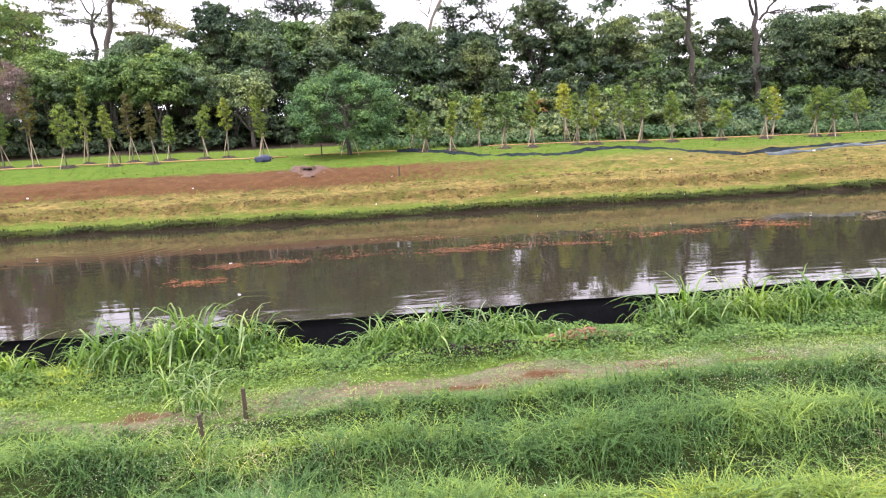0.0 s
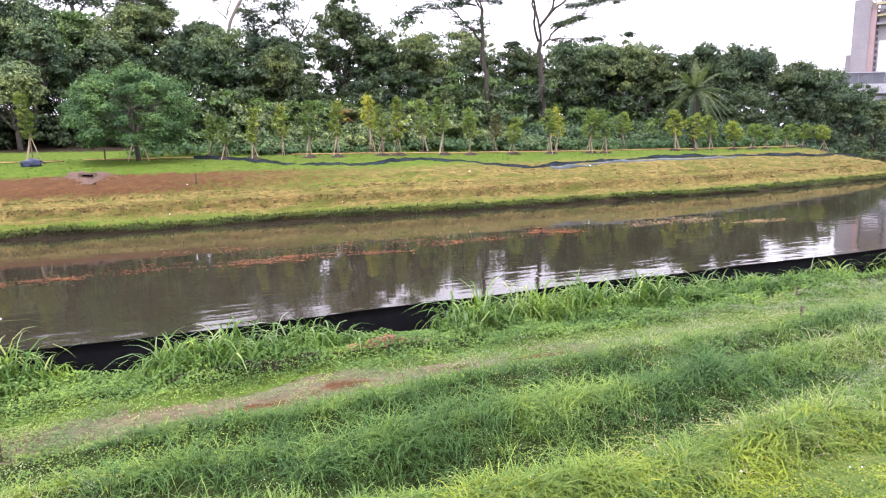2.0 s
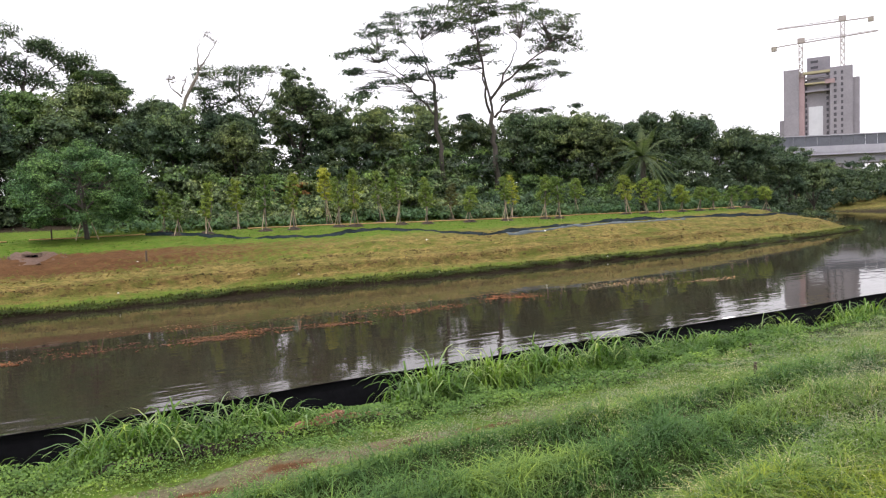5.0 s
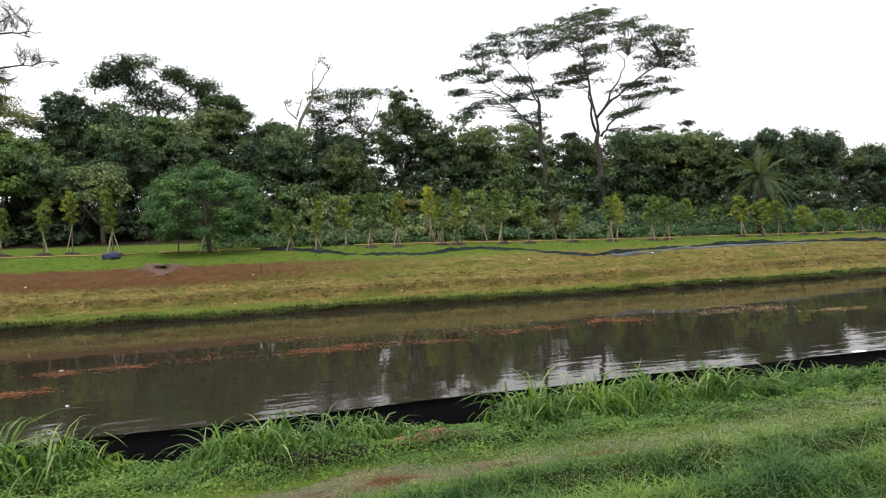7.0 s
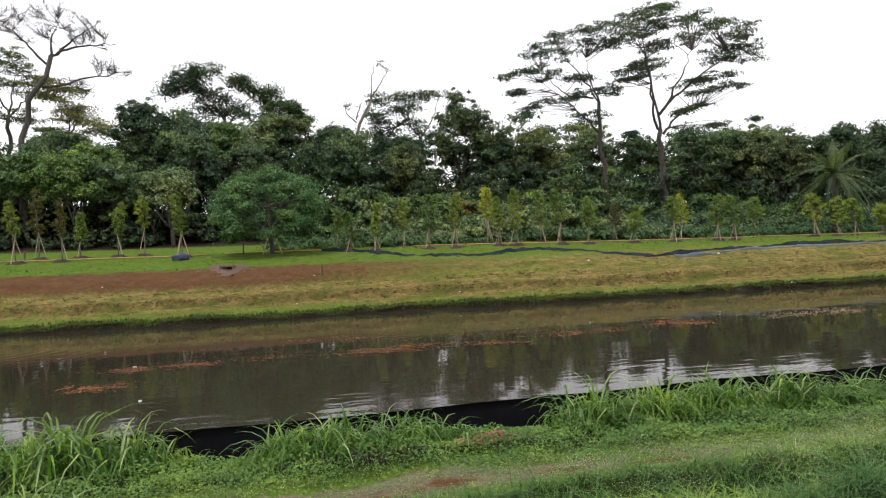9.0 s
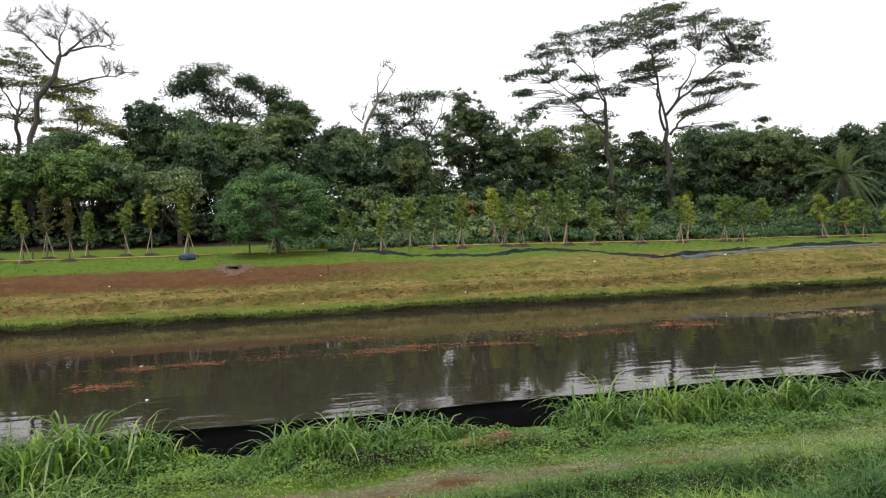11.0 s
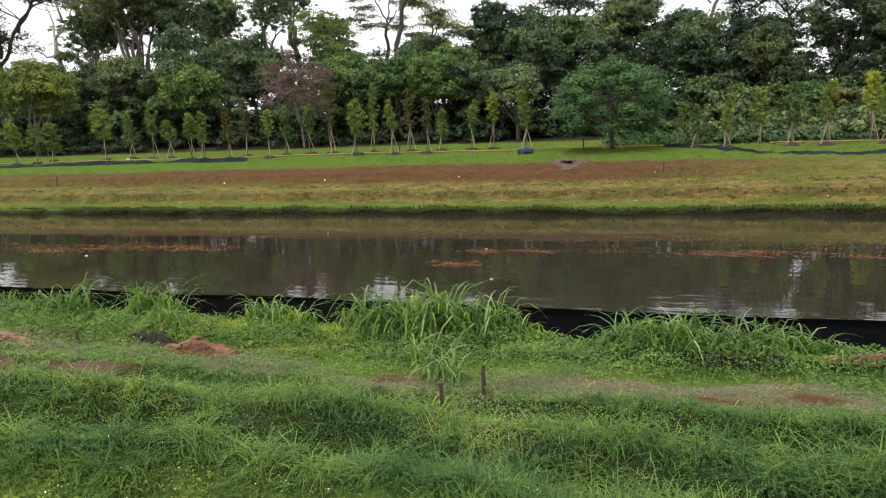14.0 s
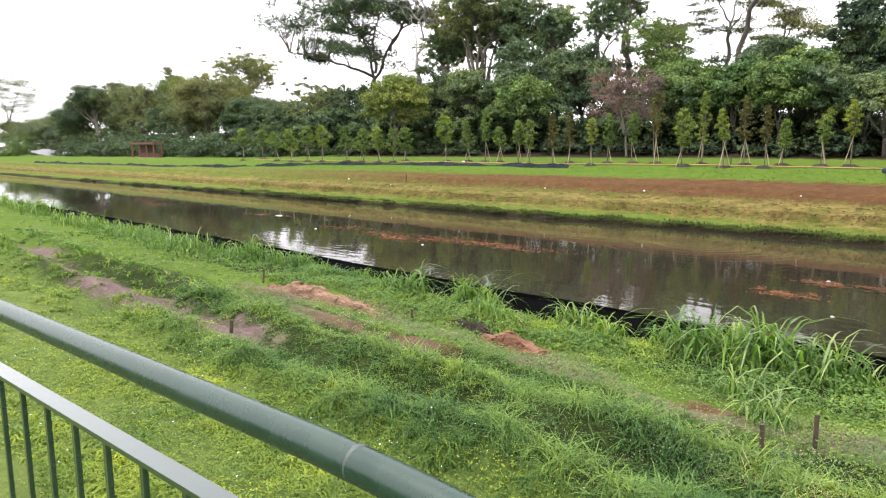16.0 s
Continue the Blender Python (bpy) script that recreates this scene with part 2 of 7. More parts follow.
def _ground(n, l, s, m):
    """One ground sheet: grass, with bare red soil, straw and worn ground where the attributes say so."""
    def att(name):
        a = n.new("ShaderNodeAttribute")
        a.attribute_name = name
        return a.outputs["Fac"]
    fine, mid = noise_tex(n, l, 26, 5, 0.65), noise_tex(n, l, 2.2, 5, 0.65)
    fib = noise_tex(n, l, 7, 5, 0.7, (0.5, 2.2, 1))
    green = mixc(n, l, 0.5, ramp(n, l, fine, [(0.3, (0.055, 0.115, 0.016)), (0.7, (0.13, 0.215, 0.03))]), ramp(n, l, mid, [(0.3, (0.07, 0.13, 0.018)), (0.7, (0.13, 0.195, 0.026))]))
    dry = mixc(n, l, 0.5, ramp(n, l, fib, [(0.35, (0.075, 0.052, 0.02)), (0.65, (0.37, 0.285, 0.105))]), ramp(n, l, mid, [(0.38, (0.10, 0.11, 0.03)), (0.62, (0.32, 0.235, 0.085))]))
    soil = mixc(n, l, 0.5, ramp(n, l, fine, [(0.3, (0.06, 0.032, 0.018)), (0.7, (0.17, 0.09, 0.05))]), ramp(n, l, mid, [(0.3, (0.085, 0.042, 0.018)), (0.7, (0.165, 0.085, 0.037))]))
    worn = mixc(n, l, 0.5, ramp(n, l, fine, [(0.3, (0.08, 0.07, 0.05)), (0.7, (0.29, 0.25, 0.185))]), ramp(n, l, mid, [(0.35, (0.19, 0.125, 0.08)), (0.65, (0.16, 0.18, 0.095))]))

    def mask(name, low=0.42, high=0.58):
        t = n.new("ShaderNodeMath")
        t.operation = 'MULTIPLY_ADD'
        t.inputs[1].default_value = 1.5
        l.new(noise_tex(n, l, 5.0, 7, 0.75), t.inputs[0])
        a = n.new("ShaderNodeMath")
        a.operation = 'ADD'
        l.new(att(name), t.inputs[2])
        a.inputs[1].default_value = -0.75
        l.new(t.outputs[0], a.inputs[0])
        return ramp(n, l, a.outputs[0], [(low, (0, 0, 0)), (high, (1, 1, 1))])
    streak = noise_tex(n, l, 1.6, 7, 0.75, (0.3, 1.5, 1))
    mott = noise_tex(n, l, 4.5, 6, 0.75, (0.6, 1.3, 1))
    dry = mixc(n, l, ramp(n, l, streak, [(0.4, (1, 1, 1)), (0.53, (0, 0, 0))]), dry, ramp(n, l, fine, [(0.3, (0.085, 0.105, 0.022)), (0.7, (0.15, 0.155, 0.04))]))
    dry = mixc(n, l, ramp(n, l, mott, [(0.54, (0, 0, 0)), (0.62, (1, 1, 1))]), dry, (0.06, 0.043, 0.02))
    green = mixc(n, l, att("lawn"), green, mixc(n, l, 0.5, ramp(n, l, fine, [(0.3, (0.06, 0.095, 0.025)), (0.7, (0.19, 0.25, 0.065))]), ramp(n, l, mid, [(0.3, (0.10, 0.145, 0.04)), (0.7, (0.19, 0.235, 0.065))])))
    mud = mixc(n, l, 0.5, ramp(n, l, fine, [(0.3, (0.09, 0.06, 0.062)), (0.7, (0.27, 0.20, 0.205))]), ramp(n, l, fib, [(0.35, (0.12, 0.08, 0.085)), (0.65, (0.30, 0.215, 0.21))]))
    soil = mixc(n, l, att("mud"), soil, mud)
    c = mixc(n, l, mask("dry", 0.25, 0.75), green, dry)
    # dark thatch, its colour deepened for the shade between the grass blades
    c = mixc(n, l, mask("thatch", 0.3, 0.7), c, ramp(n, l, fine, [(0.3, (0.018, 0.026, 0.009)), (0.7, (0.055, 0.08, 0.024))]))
    c = mixc(n, l, mask("worn"), c, worn)
    c = mixc(n, l, mask("soil", 0.3, 0.7), c, soil)
    c = mixc(n, l, 1.0, c, ramp(n, l, mott, [(0.3, (0.72, 0.74, 0.72)), (0.7, (1.22, 1.2, 1.15))]), 'MULTIPLY')
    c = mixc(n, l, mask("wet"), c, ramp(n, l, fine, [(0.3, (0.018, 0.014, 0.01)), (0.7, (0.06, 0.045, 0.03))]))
    c = mixc(n, l, 1.0, c, (0.74, 0.74, 0.72), 'MULTIPLY')
    l.new(c, s.inputs["Base Color"])
    s.inputs["Roughness"].default_value = 0.95
    s.inputs["Specular IOR Level"].default_value = 0.05
    bump(n, l, s, mixc(n, l, 0.5, fine, fib), 0.9, 0.06)


GROUND = material("grass_and_soil", _ground)

# ---- building helpers ----
class Geo:
    """Collects vertices and faces of one mesh."""
    def __init__(self):
        self.v, self.f = [], []

    def add(self, verts, faces):
        k = len(self.v)
        self.v += [tuple(p) for p in verts]
        self.f += [tuple(i + k for i in q) for q in faces]

    def tube(self, pts, radii, sides=6, caps=True):
        rings = []
        pts = [Vector(p) for p in pts]
        side = None
        k = len(self.v)
        for i, p in enumerate(pts):
            d = (pts[min(i + 1, len(pts) - 1)] - pts[max(i - 1, 0)]).normalized()
            if side is None:
                side = d.orthogonal().normalized()
            side = (side - d * side.dot(d)).normalized()
            up = d.cross(side)
            for j in range(sides):
                a = 2 * math.pi * j / sides
                self.v.append(tuple(p + (side * math.cos(a) + up * math.sin(a)) * radii[i]))
        for i in range(len(pts) - 1):
            for j in range(sides):
                a, b = k + i * sides + j, k + i * sides + (j + 1) % sides
                self.f.append((a, b, b + sides, a + sides))
        if caps:
            self.f.append(tuple(range(k + sides - 1, k - 1, -1)))
            e = k + (len(pts) - 1) * sides
            self.f.append(tuple(range(e, e + sides)))

    def box(self, x0, y0, z0, x1, y1, z1, chamfer=0.0):
        c = min(chamfer, (x1 - x0) / 3, (y1 - y0) / 3)
        if c <= 0:
            p = [(x0, y0), (x1, y0), (x1, y1), (x0, y1)]
        else:
            p = [(x0 + c, y0), (x1 - c, y0), (x1, y0 + c), (x1, y1 - c), (x1 - c, y1), (x0 + c, y1), (x0, y1 - c), (x0, y0 + c)]
        m = len(p)
        self.add([(*q, z0) for q in p] + [(*q, z1) for q in p],
                 [tuple(range(m - 1, -1, -1)), tuple(range(m, 2 * m))] + [(i, (i + 1) % m, m + (i + 1) % m, m + i) for i in range(m)])

    def mesh(self, name, mat, smooth=False):
        me = bpy.data.meshes.new(name)
        me.from_pydata(self.v, [], self.f)
        me.materials.append(mat)
        if smooth:
            me.polygons.foreach_set("use_smooth", [True] * len(me.polygons))
        me.update()
        return me


def polys(name, verts, k, mat):
    """A mesh of separate k-cornered faces from an array of corners."""
    verts = np.asarray(verts, np.float32).reshape(-1, 3)
    n = len(verts)
    me = bpy.data.meshes.new(name)
    me.vertices.add(n)
    me.vertices.foreach_set("co", verts.ravel())
    me.loops.add(n)
    me.loops.foreach_set("vertex_index", np.arange(n, dtype=np.int32))
    me.polygons.add(n // k)
    me.polygons.foreach_set("loop_start", np.arange(0, n, k, dtype=np.int32))
    me.materials.append(mat)
    me.update(calc_edges=True)
    return me


def thing(name, label, category, x=0, y=0, z=0, group="", kind=""):
    e = new(name)
    e.location = (x, y, z)
    return tagged(e, label, category, group, kind)


def part(name, me, parent, label=""):
    o = new(name, me)
    o.parent = parent
    return tagged(o, label)


def unit(v):
    return v / (np.linalg.norm(v, axis=-1, keepdims=True) + 1e-9)


# ---- the lie of the land ----


def shore(x):
    """The far waterline."""
    x = np.asarray(x, float)
    wob = 0.10 * np.sin(x * 1.7) + 0.07 * np.sin(x * 4.1 + 1) + 0.12 * np.sin(x * 0.43)
    return 23.3 + wob + np.where(x < 44, 0.006 * np.clip(x - 18, 0, 26) ** 2, 4.06 + 3 * (x - 44))


def terrace_z(x):
    return np.interp(x, [-15, 10, 25], [0.68, 0.54, 0.30])


def rough(x, y, s):
    return (np.sin(x * s + 1.3 * np.sin(y * s * 0.8 + 2)) * np.sin(y * s * 1.2 + 1.7 * np.sin(x * s * 0.6)) +
            0.5 * np.sin(x * s * 2.3 + 4 + np.sin(y * s * 2.9)) * np.sin(y * s * 2.6 + 1))


def ridge_phase(x, y):
    """Turns of the long low ridges that the old mowing left along the near bank."""
    return (y - 3.35 + 0.12 * np.sin(x * 0.9) + 0.03 * x) / 0.82


def mound(x, y):
    return np.cos(2 * np.pi * ridge_phase(x, y)) + 0.5 * rough(x * 0.9, y, 2.4)


def height(x, y):
    x, y = np.asarray(x, float), np.asarray(y, float)
    near = np.where(y < 6.25, -0.05 * np.clip(y - 0.5, 0, 9), np.interp(y, [6.25, 6.7, 7.6, 8.6], [-0.2875, -0.5, -1.3, -1.85])) - np.interp(y, [5.55, 5.9, 6.2], [0, 0.10, 0.12]) * np.interp(x, [-7, -4.5], [0.2, 1])
    near = near + 0.10 * np.clip(1.2 - np.hypot((x + 6.6) / 1.1, (y - 4.85) / 0.3), 0, 1) + 0.08 * np.clip(1.2 - np.hypot((x + 3.65) / 0.4, (y - 4.95) / 0.14), 0, 1)
    near = near + 0.07 * np.clip(1.2 - np.hypot((x + 4.35) / 0.35, (y - 5.0) / 0.14), 0, 1) + np.interp(y, [4.95, 5.08, 5.5, 6.1], [0, 0.06, 0.04, 0]) * np.interp(x, [-0.6, -0.2, 1.8, 2.3], [0, 1, 1, 0])
    near = near + 0.07 * mound(x, y) * np.interp(y, [2.0, 2.4, 3.9, 4.2], [0, 1, 1, 0])
    near = near + 0.03 * rough(x, y, 2.1) * np.clip((y - 0.9) / 1.5, 0, 1) * (y < 6.2)
    d, z = y - shore(x), terrace_z(x)
    rise = np.interp(x, [-75, -50], [0.12, 1])
    far = np.select([d < 0, d < 0.14, d < 3.2, d < 7.7, d < 11.7, d < 15, d < 23],
                    [np.interp(d, [-2.5, -0.3, 0], [-1.95, -1.42, -1.34]), np.interp(d, [0, 0.14], [-1.34, -1.13]),
                     np.interp(d, [0.14, 1.68, 1.82, 3.2], [-1.13, -0.9, -0.67, -0.46]), np.interp(d, [3.2, 4.2, 7.7], [-0.46, -0.38, 0.2]), 0.2 + (d - 7.7) / 4 * (z - 0.2),
                     z + 0.1 * (d - 11.7) / 3.3, z + 0.1 + rise * 1.4 * (d - 15) / 8], z + 0.1 + rise * (1.4 + 1.5 * np.clip((d - 23) / 12, 0, 1)))
    far = far + np.where((d > 0.1) & (d < 11), 0.045 * rough(x * 0.45, y * 1.5, 2.6) + 0.03 * rough(x * 1.3, y * 2.0, 3.7), 0)
    east = np.where((x > 60) & (y > 9), np.interp(x - 0.25 * (y - 42), [68, 72, 72.4, 88, 115], [-1.95, -1.4, -1.15, 0.9, 2.2]), -9)
    return np.where(y < 12, near, np.maximum(far, east))


def hgt(x, y):
    return float(height(x, y))


def spread(a, b, n, grow):
    s = np.cumsum(grow ** np.arange(n))
    return a + (b - a) * s / s[-1]


gx = np.concatenate([-spread(14, 1500, 46, 1.13)[::-1], np.linspace(-14, 14, 236), spread(14, 1500, 46, 1.13)])
gy = np.concatenate([-spread(0, 1200, 14, 1.6)[::-1], np.linspace(0, 6.4, 62), np.linspace(6.6, 9, 9), np.linspace(11, 21, 6),
                     np.linspace(22, 25.4, 34), np.linspace(25.7, 36, 40), spread(36, 1500, 36, 1.18)])
GX, GY = np.meshgrid(gx, gy, indexing="ij")
GZ = height(GX, GY)
nx, ny = GX.shape
idx = np.arange(nx * ny).reshape(nx, ny)
quads = np.stack([idx[:-1, :-1], idx[1:, :-1], idx[1:, 1:], idx[:-1, 1:]], -1).reshape(-1, 4)
me = bpy.data.meshes.new("ground")
me.vertices.add(nx * ny)
me.vertices.foreach_set("co", np.stack([GX, GY, GZ], -1).astype(np.float32).ravel())
me.loops.add(quads.size)
me.loops.foreach_set("vertex_index", quads.astype(np.int32).ravel())
me.polygons.add(len(quads))
me.polygons.foreach_set("loop_start", np.arange(0, quads.size, 4, dtype=np.int32))
me.polygons.foreach_set("use_smooth", np.ones(len(quads), bool))
me.update(calc_edges=True)
me.materials.append(GROUND)


def blob(x, y, cx, cy, rx, ry):
    return np.clip(1.08 - 0.6 * np.hypot((x - cx) / rx, (y - cy) / ry), 0, 1)


def soil_at(x, y):
    """Bare red soil on the near bank."""
    x, y = np.asarray(x, float), np.asarray(y, float)
    s = np.zeros(np.broadcast(x, y).shape)
    for c in ((-8.6, 2.95, 1.1, 0.3), (-7.4, 2.95, 1.3, 0.36), (-6.5, 2.95, 1.1, 0.3), (-5.9, 2.98, 0.6, 0.22), (-4.35, 4.02, 0.42, 0.14), (-5.5, 4.0, 0.7, 0.08), (-3.6, 4.6, 0.3, 0.1),
              (-7.4, 4.3, 0.9, 0.08), (-6.6, 4.55, 0.9, 0.12), (-13, 3.3, 1.4, 0.2), (-10.6, 3.05, 0.9, 0.14), (0.92, 4.5, 0.22, 0.08), (2.6, 4.4, 0.34, 0.08), (-0.2, 4.35, 0.3, 0.05),
              (-1.9, 4.35, 0.25, 0.07), (1.75, 4.5, 0.2, 0.05), (0.3, 4.42, 0.3, 0.05)):
        s = np.maximum(s, blob(x, y, *c))
    return s


def worn_at(x, y):
    """The trodden pale strip along the near bank."""
    x, y = np.asarray(x, float), np.asarray(y, float)
    mid = 4.45 + 0.12 * np.sin(x * 0.9)
    w = np.clip(1.2 - np.abs(y - mid) / 0.36, 0, 1) * np.clip(0.72 + 0.3 * rough(x * 0.8, y * 2, 2.3), 0.2, 1) * np.interp(x, [-9, -7, 3.2, 6.5], [0.5, 0.95, 0.95, 0.3])
    return np.maximum(w, np.maximum(blob(x, y, -5.4, 3.15, 0.5, 0.14) * 0.6, blob(x, y, -6.6, 4.05, 1.6, 0.22) * 0.8))


D = GY - shore(GX)
farside = GY > 12
far_soil = np.where(farside, np.interp(D, [2.6, 4.6, 7.2, 8.2], [0, 0.8, 0.95, 0]) * np.interp(GX, [-60, -25, -3, 5, 14], [0.3, 0.8, 1, 0.55, 0.05]) +
                    0.4 * np.interp(D, [1.4, 1.8, 2.3, 2.7], [0, 1, 1, 0]), 0)
fields = {
    "soil": np.where(farside, far_soil, soil_at(GX, GY)),
    # straw on the slope; beyond D 8 it dulls the terrace for the trees' shade
    "dry": np.where(farside, np.interp(D, [0.3, 0.9, 1.5, 2.6, 3.0, 3.7, 4.3, 4.9, 6.5, 8.0, 14], [0.35, 0.5, 0.9, 1.0, 1.0, 0.9, 0.4, 0.6, 0.6, 0.3, 0.34]) * np.interp(GX, [-14, 2], [0.78, 1]) + np.interp(GX, [6, 16], [0, 0.28]) * np.interp(D, [0.4, 1.2, 6.5, 7.8], [0, 1, 1, 0]) + 0.4 * (GX > 60), 0.1 * (GY < 6.2)),
    "lawn": np.where(farside, 0, np.interp(GY, [2.2, 3.0], [1, 0.2])),
    "mud": np.where(farside, 0, np.interp(GY, [3.6, 4.0], [0.9, 0.35]) * (GX < -4)),
    "worn": np.where(farside, 0, worn_at(GX, GY)),
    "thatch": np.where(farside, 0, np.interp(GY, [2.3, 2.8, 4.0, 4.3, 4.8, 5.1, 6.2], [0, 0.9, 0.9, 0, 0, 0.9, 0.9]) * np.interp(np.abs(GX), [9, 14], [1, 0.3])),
    # wet mud at the waterline; the same near-black covers the ground under the woods
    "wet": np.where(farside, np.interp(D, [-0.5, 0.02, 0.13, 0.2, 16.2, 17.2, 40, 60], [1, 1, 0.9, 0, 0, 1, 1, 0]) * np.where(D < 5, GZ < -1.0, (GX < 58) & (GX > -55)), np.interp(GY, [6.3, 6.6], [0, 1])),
}
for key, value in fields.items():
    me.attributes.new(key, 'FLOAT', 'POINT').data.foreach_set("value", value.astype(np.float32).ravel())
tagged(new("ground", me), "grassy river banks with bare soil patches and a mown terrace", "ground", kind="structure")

g = Geo()
g.add([(-600, 6.2, WATER_Z), (140, 6.2, WATER_Z), (140, 200, WATER_Z), (-600, 200, WATER_Z)], [(0, 1, 2, 3)])
tagged(new("water", g.mesh("water", WATER)), "still muddy brown river water with reflections", "river", kind="structure")

# ---- plants ----
def leaves(rng, centres, normals, size, aspect=0.55, simple=False):
    """Folded leaf-shaped faces, or simple pointed ones for leaves far off."""
    n = len(centres)
    normals = unit(normals)
    a = unit(np.cross(normals, unit(rng.normal(size=(n, 3)))))
    b = np.cross(normals, a)
    s = np.asarray(size).reshape(-1, 1) * rng.uniform(0.65, 1.35, (n, 1))
    w = s * aspect
    if simple:
        return np.stack([centres - a * s * 0.7 - b * w, centres - a * s * 0.7 + b * w, centres + a * s], 1)
    return np.stack([centres - a * s, centres + b * w + normals * w * 0.25, centres + a * s, centres - b * w + normals * w * 0.25], 1)


def clump_leaves(rng, centre, radii, n, size, up=0.45, fuzz=0.22):
    """Leaves over the outer shell of one clump, looser below."""
    d = unit(rng.normal(size=(n, 3)))
    d[:, 2] = np.where(d[:, 2] < -0.3, -d[:, 2] * 0.6, d[:, 2])
    d = unit(d)
    lobe = 1 + 0.28 * np.sin(d[:, :1] * 5 + rng.uniform(0, 6)) * np.sin(d[:, 1:2] * 5 + rng.uniform(0, 6))
    r = rng.uniform(0.5, 1.0, (n, 1)) ** 0.5 * lobe * (1 + fuzz * rng.normal(size=(n, 1)))
    size = np.full(n, size)
    inner = rng.random(n) < 0.16                    # larger sprays fill the heart of the clump
    r[inner] *= 0.55
    size[inner] *= 2.1
    p = np.asarray(centre) + d * r * np.asarray(radii)
    nrm = d * 1.0 + np.array([0, 0, up]) + rng.normal(size=(n, 3)) * 0.38
    return leaves(rng, p, nrm, size, 0.6, True)


def bent(a, b, rng, sag=0.12, n=5):
    a, b = np.asarray(a, float), np.asarray(b, float)
    L = np.linalg.norm(b - a)
    off = rng.normal(size=3) * L * sag
    return [a + (b - a) * t + off * math.sin(math.pi * t) for t in np.linspace(0, 1, n)]


def limbs(g, rng, fork, tips, r0, hubs):
    """Main limbs from the fork, each splitting to the tips round it."""
    tips = np.asarray(tips)
    fork = np.asarray(fork, float)
    pick = tips[rng.choice(len(tips), min(hubs, len(tips)), replace=False)]
    nodes = fork + (pick - fork) * rng.uniform(0.45, 0.65, (len(pick), 1)) + np.array([0, 0, 0.0])
    for h in nodes:
        pts = bent(fork, h, rng, 0.10, 6)
        g.tube(pts, np.linspace(r0 * 0.62, r0 * 0.34, 6), 6)
    for t in tips:
        h = nodes[np.argmin(np.linalg.norm(nodes - t, axis=1))]
        g.tube(bent(h, t, rng, 0.10, 5), np.linspace(r0 * 0.28, r0 * 0.05, 5), 4, False)
    return nodes


